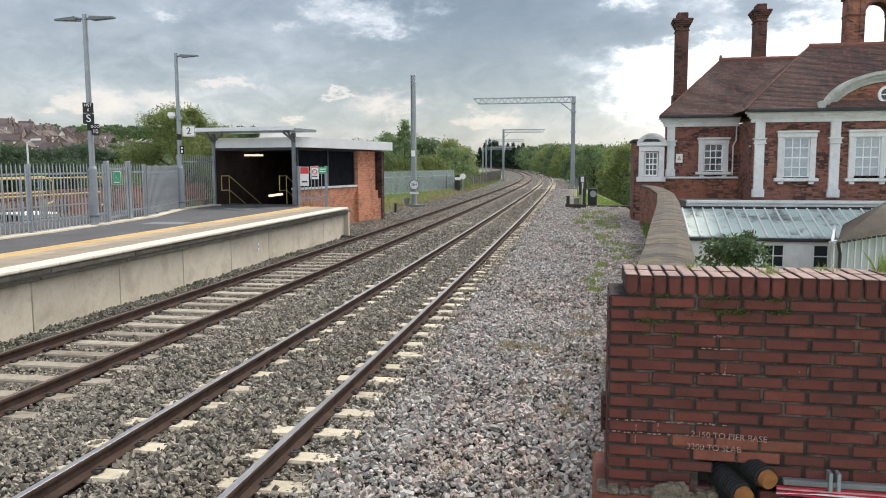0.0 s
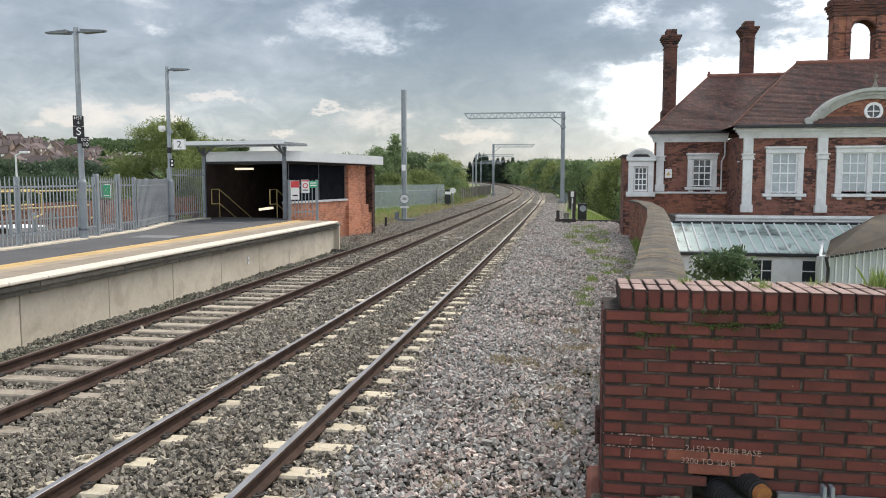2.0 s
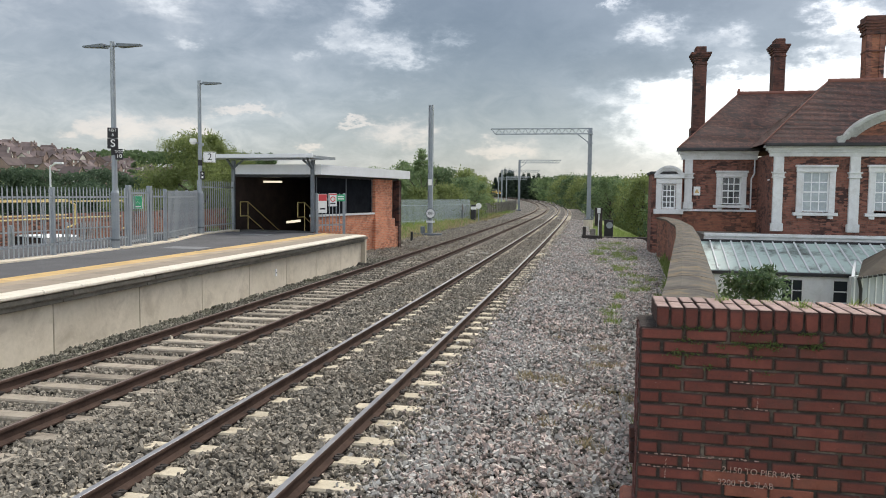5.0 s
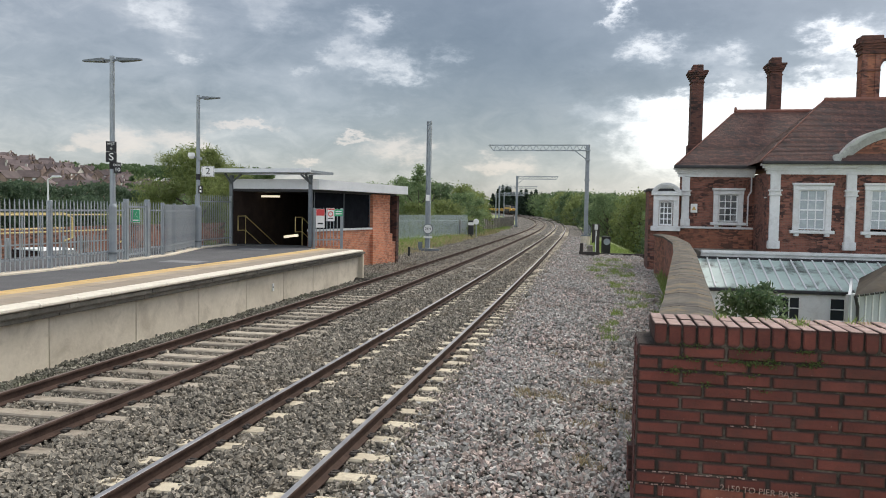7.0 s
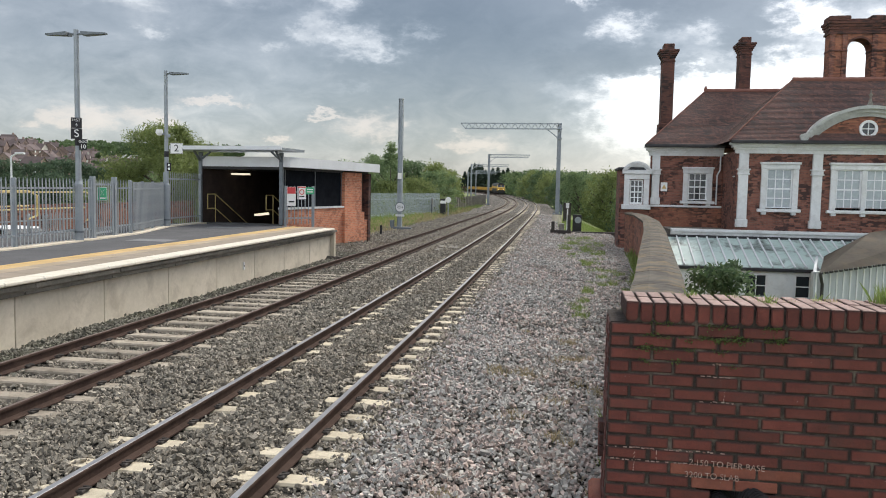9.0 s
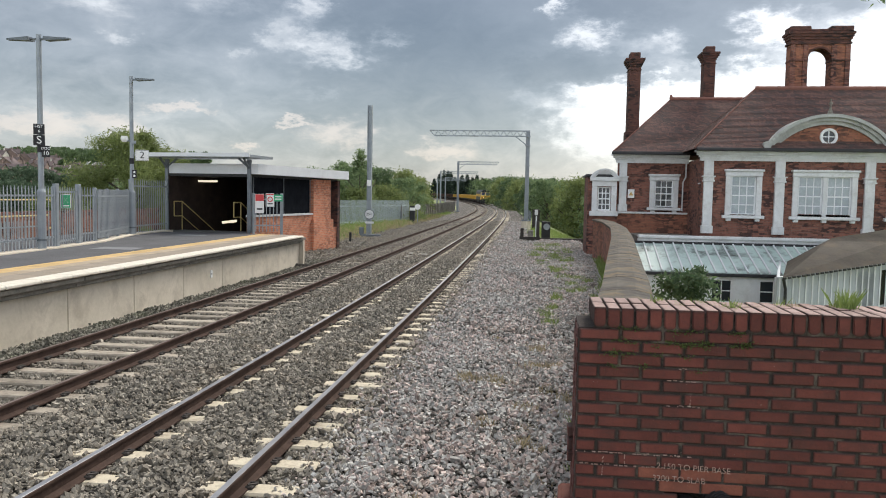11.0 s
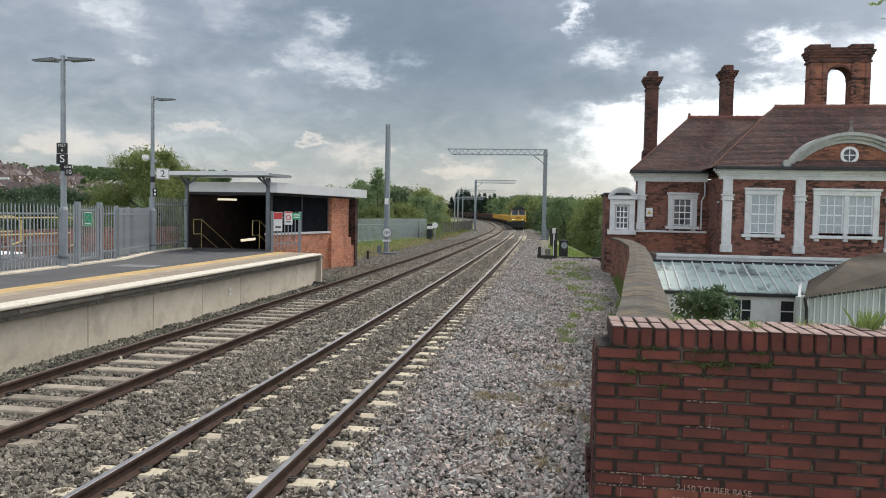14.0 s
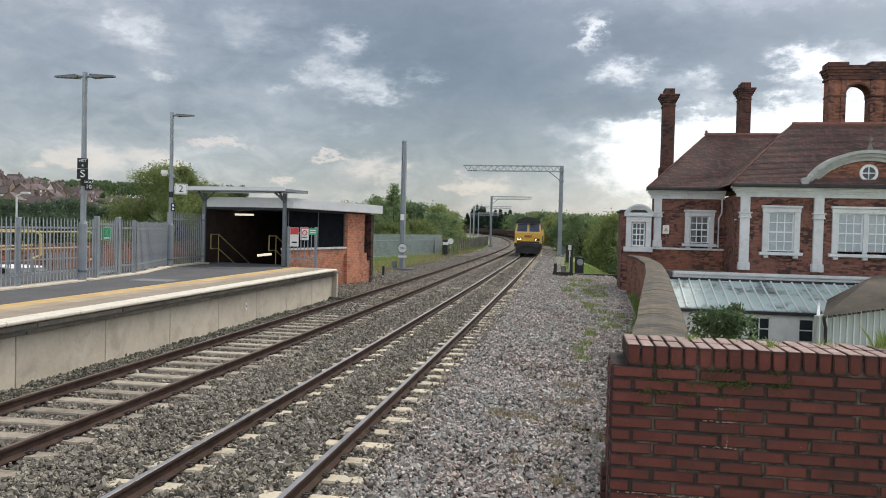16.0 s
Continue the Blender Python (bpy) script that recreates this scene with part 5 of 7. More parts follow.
def shed():
    t = thing("timber_shed", "low shed with grey board walls and a dark felt roof", "shed")
    a, b = Vector((7.5, 25.7, 0.06)), Vector((15.2, 30.3, 0.80))      # front eave
    back = Vector((0.30, 0.954, 0)) * 7.5
    ridge0, ridge1 = Vector((10.5, 30.3, 1.15)), Vector((16.6, 33.6, 1.95))
    d = (b - a)
    n = Vector((d.y, -d.x, 0)).normalized()
    def wall(p, q, o):
        bm = bmesh.new()
        v = []
        for e in (-n * o, -n * (o + 0.12)):
            v += [bm.verts.new(Vector((r.x, r.y, z)) + e) for r, z in ((p, -4.7), (q, -4.7), (q, q.z - 0.03), (p, p.z - 0.03))]
        for f in ((0, 1, 2, 3), (7, 6, 5, 4), (0, 4, 5, 1), (1, 5, 6, 2), (2, 6, 7, 3), (3, 7, 4, 0)):
            bm.faces.new([v[i] for i in f])
        return bm
    part("wall", wall(a.lerp(b, 0.01), b, 0.3), "greyboard", t, "grey board wall")
    part("wall", wall(a.lerp(b, 0.02) + back * 0.02, a + back, 0.3), "greyboard", t)
    k = 30
    for i in range(k):
        p = a.lerp(b, 0.02 + 0.97 * i / k) - n * 0.28
        bm = bmesh.new()
        box(bm, -0.02, -0.02, -3.5, 0.02, 0.02, p.z - 0.06, Matrix.Translation((p.x, p.y, 0)))
        part("batten", bm, "whitepaint", t)
    for i in range(12, 28):
        if i % 4 == 3:
            continue
        p, q = a.lerp(b, 0.02 + 0.97 * i / k) - n * 0.292, a.lerp(b, 0.02 + 0.97 * (i + 1) / k) - n * 0.292
        bm = bmesh.new()
        v = [bm.verts.new((r.x, r.y, z)) for r, z in ((p, p.z - 1.5), (q, q.z - 1.5), (q, q.z - 0.3), (p, p.z - 0.3))]
        bm.faces.new(v)
        bmesh.ops.solidify(bm, geom=bm.faces[:], thickness=0.012)
        part("pane", bm, "pane" if i > 15 else "greyboard", t)
    bm = bmesh.new()
    top = [a, b, ridge1, ridge0, a + back]
    v = [bm.verts.new(p) for p in top]
    bm.faces.new((v[0], v[1], v[2], v[3]))
    bm.faces.new((v[0], v[3], v[4]))
    bmesh.ops.solidify(bm, geom=bm.faces[:], thickness=0.07)
    part("roof", bm, "felt", t, "sagging dark felt roof")
    # black bars added for the toothed shadows of the roofing ends
    bm = bmesh.new()
    for i in range(44):
        p, q = a.lerp(b, i / 44), a.lerp(b, (i + 0.55) / 44)
        beam(bm, p + n * 0.02 - Vector((0, 0, 0.03)), q + n * 0.02 - Vector((0, 0, 0.03)), 0.05, 0.06)
    part("eave_edge", bm, "gutter", t, "dark bars for the roofing ends and their toothed shadows")
    bm = bmesh.new()
    pipe(bm, [a + Vector((0.05, 0.1, -0.05)), a + Vector((0.2, 0.35, -0.4)), a + Vector((0.2, 0.35, -3))], 0.05)
    part("downpipe", bm, "gutter", t)


lean_to()
shed()


# ---- platform furniture ----
def arrow_pale(height, material="steel"):
    bm = bmesh.new()
    w = 0.016
    prism(bm, [(-w, 0.0), (w, 0.0), (w, height - 0.09), (0.0, height), (-w, height - 0.09)], "y", -0.006, 0.006)
    prism(bm, [(-0.006, 0.0), (0.006, 0.0), (0.006, height - 0.05), (-0.006, height - 0.05)], "y", 0.006, 0.014)
    return mesh_of("pale", bm, material)


def palisade(path, z, height, label, pitch=0.14, post=2.75, solid=False, material="steel", group="fences", posts=True):
    """A palisade fence along a path of (x, y): posts, two rails, pales one by one."""
    f = thing("palisade_fence", label, "fence", group=group)
    pale = arrow_pale(height - 0.06)
    pm = bmesh.new()
    soft_box(pm, -0.05, -0.04, -0.1, 0.05, 0.04, height - 0.02, 0.012)
    pm = mesh_of("post", pm, material)
    for (xa, ya), (xb, yb) in zip(path, path[1:]):
        a, b = Vector((xa, ya, z)), Vector((xb, yb, z))
        L = (b - a).length
        rz = math.degrees(math.atan2(yb - ya, xb - xa))
        for h in (0.28, height - 0.25):
            bm = bmesh.new()
            beam(bm, a + Vector((0, 0, h)), b + Vector((0, 0, h)), 0.045, 0.045)
            part("fence_rail", bm, material, f)
        n = max(1, round(L / post))
        for i in range(n + 1):
            p = a.lerp(b, i / n)
            piece("post", pm, f, pose(p.x, p.y, z, 0, 0, rz) @ pose(0, 0.05, 0))
        if solid:
            bm = bmesh.new()
            box(bm, -0.036, -0.02, 0.1, 0.036, -0.01, height - 0.05)
            slat = mesh_of("steel_slat", bm, material)
            k = int(L / 0.07)
            for i in range(k):
                p = a.lerp(b, (i + 0.5) / k)
                piece("steel_slat", slat, f, pose(p.x, p.y, z, 0, 0, rz) @ pose(0, 0.012 * (i % 2), 0))
        else:
            k = int(L / pitch)
            for i in range(k):
                p = a.lerp(b, (i + 0.5) / k)
                piece("pale", pale, f, pose(p.x, p.y, z + 0.05, 0, 0, rz) @ pose(0, -0.03, 0))
    return f


PZ = 0.915
palisade([(-12.35, 9.5), (-12.35, 15.7), (-12.62, 18.9)], PZ, 1.60, "grey galvanised palisade fence along the platform")
palisade([(-12.88, 20.4), (-12.93, 21.3)], PZ, 1.60, "short grey palisade panel beside the gate")
palisade([(-12.93, 21.35), (-14.1, 25.2)], PZ, 1.58, "grey fence closed with steel sheets", solid=True, post=1.3)
palisade([(-14.12, 25.45), (-14.35, 28.5)], PZ, 1.92, "taller grey palisade fence beside the shelter", pitch=0.17)
palisade([(-10.85, 28.35), (-9.97, 29.0)], PZ, 1.52, "short grey palisade panel at the platform end", pitch=0.125)


def gate():
    g = thing("platform_gate", "grey steel palisade gate with a green sign", "gate")
    a, b = Vector((-12.63, 18.95, PZ)), Vector((-12.86, 20.3, PZ))
    for p in (a, b):
        bm = bmesh.new()
        soft_box(bm, p.x - 0.06, p.y - 0.06, PZ, p.x + 0.06, p.y + 0.06, PZ + 1.66, 0.01)
        part("gate_post", bm, "steel", g)
    bm = bmesh.new()
    for h in (0.15, 1.45):
        beam(bm, a + Vector((0, 0.08, h)), b + Vector((0, -0.08, h)), 0.05)
    for t in (0.08, 0.92):
        p = a.lerp(b, t)
        beam(bm, p + Vector((0, 0, 0.12)), p + Vector((0, 0, 1.47)), 0.045)
    part("gate_frame", bm, "steel", g)
    pale = arrow_pale(1.5)
    rz = math.degrees(math.atan2(b.y - a.y, b.x - a.x))
    for i in range(8):
        p = a.lerp(b, 0.14 + 0.72 * i / 7)
        piece("pale", pale, g, pose(p.x, p.y, PZ + 0.08, 0, 0, rz) @ pose(0, -0.03, 0))
    bm = bmesh.new()
    p = a.lerp(b, 0.35)
    m = pose(p.x + 0.06, p.y, PZ + 1.18, 0, 0, rz + 180 + 30)
    s = thing("exit_sign", "green emergency sign with a white figure mark on the gate", "sign", at=pose(p.x + 0.09, p.y - 0.06, PZ + 1.2, 0, 0, 28))
    bm = bmesh.new()
    soft_box(bm, -0.12, -0.01, -0.18, 0.12, 0.01, 0.18, 0.01)
    part("plate", bm, "white", s)
    bm = bmesh.new()
    box(bm, -0.11, -0.014, -0.17, 0.11, -0.0105, 0.17)
    part("face", bm, "green", s)
    bm = bmesh.new()
    beam(bm, (-0.05, -0.016, -0.05), (0.05, -0.016, 0.12), 0.03, 0.003)
    beam(bm, (0.05, -0.016, -0.05), (-0.05, -0.016, 0.12), 0.03, 0.003)
    box(bm, -0.08, -0.017, -0.135, 0.08, -0.0145, -0.1)
    part("mark", bm, "white", s)


gate()


def words(text, size, material, parent, at):
    c = bpy.data.curves.new("text", "FONT")
    c.body, c.size, c.align_x, c.align_y, c.extrude = text, size, "CENTER", "CENTER", 0.001
    tmp = bpy.data.objects.new("text", c)
    me = bpy.data.meshes.new_from_object(tmp)
    bpy.data.objects.remove(tmp)
    me.materials.clear()
    me.materials.append(M[material])
    ob = new("lettering", me)
    ob.parent = parent
    ob.matrix_basis = at
    return ob


def lamp_post(x, y, arms, height, tilt, label):
    t = thing("lamp_post", label, "lamp post", at=pose(x, y, PZ, 0, tilt, 0), group="platform lamps")
    bm = bmesh.new()
    rod(bm, (0, 0, 0), (0, 0, 1.45), 0.105, n=16)
    rod(bm, (0, 0, 1.45), (0, 0, 1.52), 0.105, 0.075, n=16)
    rod(bm, (0, 0, 1.52), (0, 0, height), 0.072, 0.06, n=16)
    part("pole", bm, "steel", t, smooth=False)
    bm = bmesh.new()
    rod(bm, (0, 0, 0.22), (0, 0, 0.27), 0.125, n=16)
    rod(bm, (0, 0, 0), (0, 0, 0.015), 0.16, n=16)
    part("collar", bm, "steel_dark", t)
    bm = bmesh.new()
    rod(bm, (0, 0, 2.42), (0, 0, 2.62), 0.078, n=16)
    part("black_band", bm, "black", t, "black band")
    for s in arms:
        bm = bmesh.new()
        rod(bm, (0, 0, height - 0.12), (s * 0.22, -0.02, height - 0.1), 0.03)
        v = box(bm, s * 0.2, -0.14, height - 0.15, s * 0.82, 0.14, height - 0.06)
        for q in v:
            k = abs(q.co.x)
            if k > 0.5:
                q.co.y *= 0.45
                q.co.z += -0.03 if q.co.z > height - 0.1 else 0.02
        part("lamp_head", bm, "steel_dark", t, "slim grey lamp head")
    return t


lamp_post(-12.48, 18.14, (-1, 1), 5.30, 0.0, "tall grey platform lamp post with two slim heads")
lamp_post(-14.07, 25.39, (1,), 5.38, 0.0, "tall grey platform lamp post with one slim head")


def sign_board(x, y, z, w, h, label, face="white", turn=12):
    s = thing("sign", label, "sign", at=pose(x, y, z, 0, 0, turn), group="platform signs")
    bm = bmesh.new()
    soft_box(bm, -w / 2, -0.015, -h / 2, w / 2, 0.015, h / 2, 0.008)
    part("plate", bm, face, s)
    return s


UP = pose(0, -0.0165, 0, 90, 0, 0)
s = sign_board(-12.44, 18.03, 3.90, 0.25, 0.26, "black square stop sign with white lettering", "black", 34)
words("HST", 0.105, "white", s, pose(0, -0.0165, 0.065, 90))
words("6", 0.10, "white", s, pose(0, -0.0165, -0.05, 90))
s = sign_board(-12.44, 18.03, 3.63, 0.26, 0.26, "black square sign with a white letter S", "black", 34)
words("S", 0.27, "white", s, UP)
s = sign_board(-12.30, 18.08, 3.36, 0.18, 0.28, "black sign with white number 10", "black", 34)
words("DOO", 0.085, "white", s, pose(0, -0.0165, 0.07, 90))
words("10", 0.14, "white", s, pose(0, -0.0165, -0.05, 90))
s = sign_board(-13.68, 25.36, 3.63, 0.43, 0.37, "white platform number sign reading 2", "white", 22)
words("2", 0.33, "black", s, UP)
bm = bmesh.new()
box(bm, -0.2, -0.0163, -0.17, 0.2, -0.0153, 0.17)
part("border", bm, "black", s)
bm = bmesh.new()
box(bm, -0.19, -0.0175, -0.16, 0.19, -0.0164, 0.16)
part("face", bm, "white", s)
for o in s.children:
    if o.name.startswith("lettering"):
        o.matrix_basis = pose(0, -0.0185, 0, 90)
s = sign_board(-13.92, 25.28, 2.99, 0.14, 0.28, "narrow dark sign on the lamp post", "black", 22)
bm = bmesh.new()
box(bm, -0.03, -0.019, -0.1, 0.03, -0.016, -0.02)
box(bm, -0.03, -0.019, 0.03, 0.03, -0.016, 0.1)
part("mark", bm, "white", s)


def camera_unit():
    t = thing("security_camera", "white security camera on the lamp post", "security camera", at=pose(-14.17, 25.27, 4.1, 0, 0, 20))
    bm = bmesh.new()
    rod(bm, (-0.08, 0, 0.05), (-0.08, 0, 0.17), 0.13, 0.11, n=14)
    rod(bm, (-0.08, 0, -0.03), (-0.08, 0, 0.05), 0.07, 0.12, n=14)
    part("housing", bm, "white", t)
    bm = bmesh.new()
    rod(bm, (-0.08, 0, 0.02), (0.1, 0.02, 0.02), 0.03)
    soft_box(bm, 0.16, -0.05, -0.08, 0.28, 0.05, 0.02, 0.01)
    part("bracket", bm, "steel", t)


camera_unit()


# ---- stair shelter at the platform's end ----
def shelter():
    t = thing("stair_shelter", "stair shelter with white fascia, grey canopy and brick base", "shelter")
    A, B = Vector((-14.45, 28.7)), Vector((-10.98, 28.25))        # front posts
    C = Vector((-9.62, 36.0))                                    # far end of the track side
    side = (C - B).normalized()
    Dv = A + side * 8.0
    for p in (A, B):
        bm = bmesh.new()
        soft_box(bm, p.x - 0.07, p.y - 0.07, PZ, p.x + 0.07, p.y + 0.07, 3.66, 0.012)
        part("post", bm, "steel_dark", t, "grey steel post")
    for p, q in ((A, -1), (B, 1)):
        for z, dx, dy in ((3.3, 0.0, -0.55), (3.35, -q * 0.4, 0.0)):
            bm = bmesh.new()
            beam(bm, (p.x, p.y, z), (p.x + dx, p.y + dy, 3.68), 0.07)
            part("brace", bm, "steel_dark", t)
    bm = bmesh.new()
    f = (B - A).normalized()
    n = Vector((f.y, -f.x))
    p0, p1 = A - f * 0.75, B + f * 0.5
    o = [p0 + n * 0.9, p1 + n * 0.9, p1 - n * 0.9, p0 - n * 0.9]
    prism(bm, [(q.x, q.y) for q in o], "z", 3.70, 3.80)
    part("canopy", bm, "steel", t, "flat grey canopy")
    bm = bmesh.new()
    o2 = [p0 + n * 0.94, p1 + n * 0.94, p1 + n * 0.9, p0 + n * 0.9]
    prism(bm, [(q.x, q.y) for q in o2], "z", 3.72, 3.86)
    for k in range(9):
        q = p0.lerp(p1, (k + 0.5) / 9)
        beam(bm, (q.x + n.x * 0.88, q.y + n.y * 0.88, 3.815), (q.x - n.x * 0.9, q.y - n.y * 0.9, 3.815), 0.03)
    part("canopy_rim", bm, "sheet", t)
    # roof box with its white fascia
    bm = bmesh.new()
    g = 0.35
    a2, b2, c2, d2 = A - f * 0.0, B + f * g, C + f * g + side * 0.4, Dv - f * 0.2 + side * 0.4
    prism(bm, [(q.x, q.y) for q in (a2, b2, c2, d2)], "z", 3.12, 3.50)
    part("fascia", bm, "sheet", t, "white sheet fascia and roof")
    bm = bmesh.new()
    a3, b3, c3, d3 = A + f * 0.1, B - f * 0.02, C - f * 0.05, Dv
    prism(bm, [(q.x, q.y) for q in (a3, b3, c3, d3)], "z", 3.02, 3.118)
    part("soffit", bm, "black", t)
    # track side: low brick wall, dark mesh, brick pier
    def run(u0, u1, z0, z1, w, mat_name, name, out=0.0, label=""):
        L = (C - B).length
        p, q = B + side * L * u0 + f * out, B + side * L * u1 + f * out
        e = f * w
        bm = bmesh.new()
        prism(bm, [(v.x, v.y) for v in (p, q, q - e, p - e)], "z", z0, z1)
        return part(name, bm, mat_name, t, label)
    run(0.03, 0.66, -0.6, 1.5, 0.25, "stairbrick", "low_wall", label="orange brick low wall")
    run(0.03, 0.66, 1.502, 1.58, 0.33, "stucco", "wall_coping", 0.04)
    run(0.03, 0.65, 1.582, 3.02, 0.05, "navy", "mesh_screen", -0.1, "dark mesh screen")
    L = (C - B).length
    for k in range(3):
        p = B + side * L * (0.05 + 0.6 * k / 2) - f * 0.07
        bm = bmesh.new()
        beam(bm, (p.x, p.y, 1.58), (p.x, p.y, 3.02), 0.03)
        part("screen_post", bm, "steel_dark", t)
    run(0.66, 0.88, -0.6, 3.05, 0.5, "stairbrick", "brick_pier", 0.06, "orange brick pier")
    run(0.645, 0.9, -0.6, 1.28, 0.6, "stairbrick", "pier_base", 0.13)
    # black sheet put in as the shade of the recess
    run(0.88, 0.975, 0.9, 3.05, 0.06, "black", "dark_recess", -0.25)
    run(0.88, 0.98, -0.6, 0.9, 0.3, "stairbrick", "sill_wall", 0.02)
    # darker brick here carries the recess's shade in its colour
    run(0.975, 1.0, -0.6, 3.05, 0.5, "chimney", "end_pier", 0.06, "brick end coloured dark for the recess's shade")
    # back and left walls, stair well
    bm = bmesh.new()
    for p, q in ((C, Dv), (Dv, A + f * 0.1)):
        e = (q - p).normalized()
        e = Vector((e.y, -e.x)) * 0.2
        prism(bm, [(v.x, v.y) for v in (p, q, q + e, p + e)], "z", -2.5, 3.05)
    # near-black colour stands for the shade inside the shelter
    part("inner_wall", bm, "innerwall", t, "inner wall coloured dark for the shade indoors")
    steps = 14
    for k in range(steps):
        p, q = A + side * (0.9 + 0.3 * k) + f * 0.2, B + side * (0.9 + 0.3 * k) - f * 0.25
        bm = bmesh.new()
        prism(bm, [(v.x, v.y) for v in (p, q, q + side * 0.32, p + side * 0.32)], "z", PZ - 0.17 * (k + 1) - 0.25, PZ - 0.17 * (k + 1))
        part("stair_step", bm, "concrete_dark", t)
    bm = bmesh.new()
    p, q = A + side * 0.0, B + side * 0.0
    prism(bm, [(v.x, v.y) for v in (p + f * 0.1, q - f * 0.1, q - f * 0.1 + side * 0.9, p + f * 0.1 + side * 0.9)], "z", 0.4, PZ + 0.004)
    part("landing", bm, "asphalt", t)
    # handrails
    def rail(base, sgn):
        r = []
        for h in (0.55, 1.12):
            r.append([(base.x, base.y, PZ + h), (base.x + side.x * 0.5, base.y + side.y * 0.5, PZ + h), (base.x + side.x * 4, base.y + side.y * 4, PZ + h - 1.95)])
        bm = bmesh.new()
        for q in r:
            pipe(bm, q, 0.021)
        rod(bm, r[0][0], r[1][0], 0.021)
        rod(bm, (r[0][1][0], r[0][1][1], PZ), r[1][1], 0.018)
        part("handrail", bm, "yellow", t, "yellow handrail")
    rail(A + f * 0.12 + side * 0.25, 1)
    rail(B - f * 0.95 + side * 0.5, -1)
    # tube lights under the ceiling
    for u, v, z in ((0.13, 2.0, 2.86),):
        p = A.lerp(B, u) + side * v
        bm = bmesh.new()
        beam(bm, (p.x - 0.42, p.y, z), (p.x + 0.42, p.y - 0.06, z), 0.1, 0.08)
        part("tube_light", bm, "tubeglow", t, "lit tube light")
    p = Vector((-13.0, 31.3))
    bm = bmesh.new()
    beam(bm, (p.x - 0.32, p.y, 1.16), (p.x + 0.32, p.y - 0.1, 1.24), 0.1, 0.1)
    part("tube_light", bm, "tubeglow", t, "lit tube light")


shelter()


def notice(x, y, z, w, h, top, label):
    s = sign_board(x, y, z, w, h, label, "white", 36)
    bm = bmesh.new()
    box(bm, -w / 2 + 0.01, -0.02, h * (0.5 - top), w / 2 - 0.01, -0.016, h / 2 - 0.01)
    part("red_field", bm, "red", s)
    bm = bmesh.new()
    box(bm, -w * 0.3, -0.02, -h * 0.32, w * 0.3, -0.016, -h * 0.24)
    part("text_bar", bm, "black", s)
    return s


notice(-10.66, 28.45, 2.02, 0.34, 0.72, 0.36, "red and white warning notice on the fence")
s = notice(-10.34, 28.70, 2.16, 0.33, 0.50, 0.12, "white no-entry notice with a red ring")
bm = bmesh.new()
for i in range(16):
    a, b = 2 * math.pi * i / 16, 2 * math.pi * (i + 1) / 16
    prism(bm, [(0.07 * math.cos(a), 0.03 + 0.07 * math.sin(a)), (0.07 * math.cos(b), 0.03 + 0.07 * math.sin(b)), (0.105 * math.cos(b), 0.03 + 0.105 * math.sin(b)), (0.105 * math.cos(a), 0.03 + 0.105 * math.sin(a))], "y", -0.02, -0.016)
beam(bm, (-0.06, -0.018, 0.09), (0.06, -0.018, -0.03), 0.03, 0.004)
part("ring", bm, "red", s)
s = sign_board(-10.08, 28.88, 2.24, 0.34, 0.26, "small green notice on the fence", "green", 36)
bm = bmesh.new()
box(bm, -0.12, -0.02, 0.03, 0.12, -0.016, 0.07)
box(bm, -0.12, -0.02, -0.06, 0.12, -0.016, -0.02)
part("text_bar", bm, "white", s)


# ---- ramp and yard behind the platform ----
def ramp():
    t = thing("access_ramp", "concrete ramp with two yellow handrails behind the platform", "ramp")
    bm = bmesh.new()
    box(bm, -17.4, 10, -1.9, -15.2, 24, 0.72)
    part("deck", bm, "concrete", t)
    for x in (-15.3, -17.3):
        for h in (1.10, 0.62):
            bm = bmesh.new()
            pipe(bm, [(x, 10, 1.0 + h), (x, 22.6, 1.0 + h)], 0.023)
            part("handrail", bm, "yellow", t, "yellow handrail")
        for k in range(8):
            bm = bmesh.new()
            rod(bm, (x, 10.5 + 1.7 * k, 0.7), (x, 10.5 + 1.7 * k, 2.1), 0.024)
            part("rail_post", bm, "steel", t, "grey steel post")
        bm = bmesh.new()
        pipe(bm, [(x, 22.6, 2.1), (x, 23.0, 1.95), (x, 23.0, 1.3), (x, 22.6, 1.2)], 0.03)
        part("rail_end", bm, "yellow", t)


ramp()
palisade([(-17.9, 8), (-17.9, 26)], -0.4, 1.75, "low grey palisade fence beyond the ramp", pitch=0.2)


def yard_wall():
    bm = bmesh.new()
    box(bm, -26.4, 16, -2, -26, 52, 1.25)
    solo("yard_wall", bm, "oldbrick", "long red brick wall beyond the yard", "wall", kind="structure")


yard_wall()


def yard_lamp():
    t = thing("yard_lamp", "small white street lamp beyond the fence", "street lamp", at=pose(-27.9, 35.3, -1.6))
    bm = bmesh.new()
    rod(bm, (0, 0, 0), (0, 0, 5.2), 0.06, 0.045)
    rod(bm, (0, 0, 5.2), (0.3, 0, 5.35), 0.04)
    part("pole", bm, "sheet", t)
    bm = bmesh.new()
    soft_box(bm, 0.25, -0.08, 5.32, 0.75, 0.08, 5.42, 0.02)
    part("lamp_head", bm, "sheet", t)


yard_lamp()


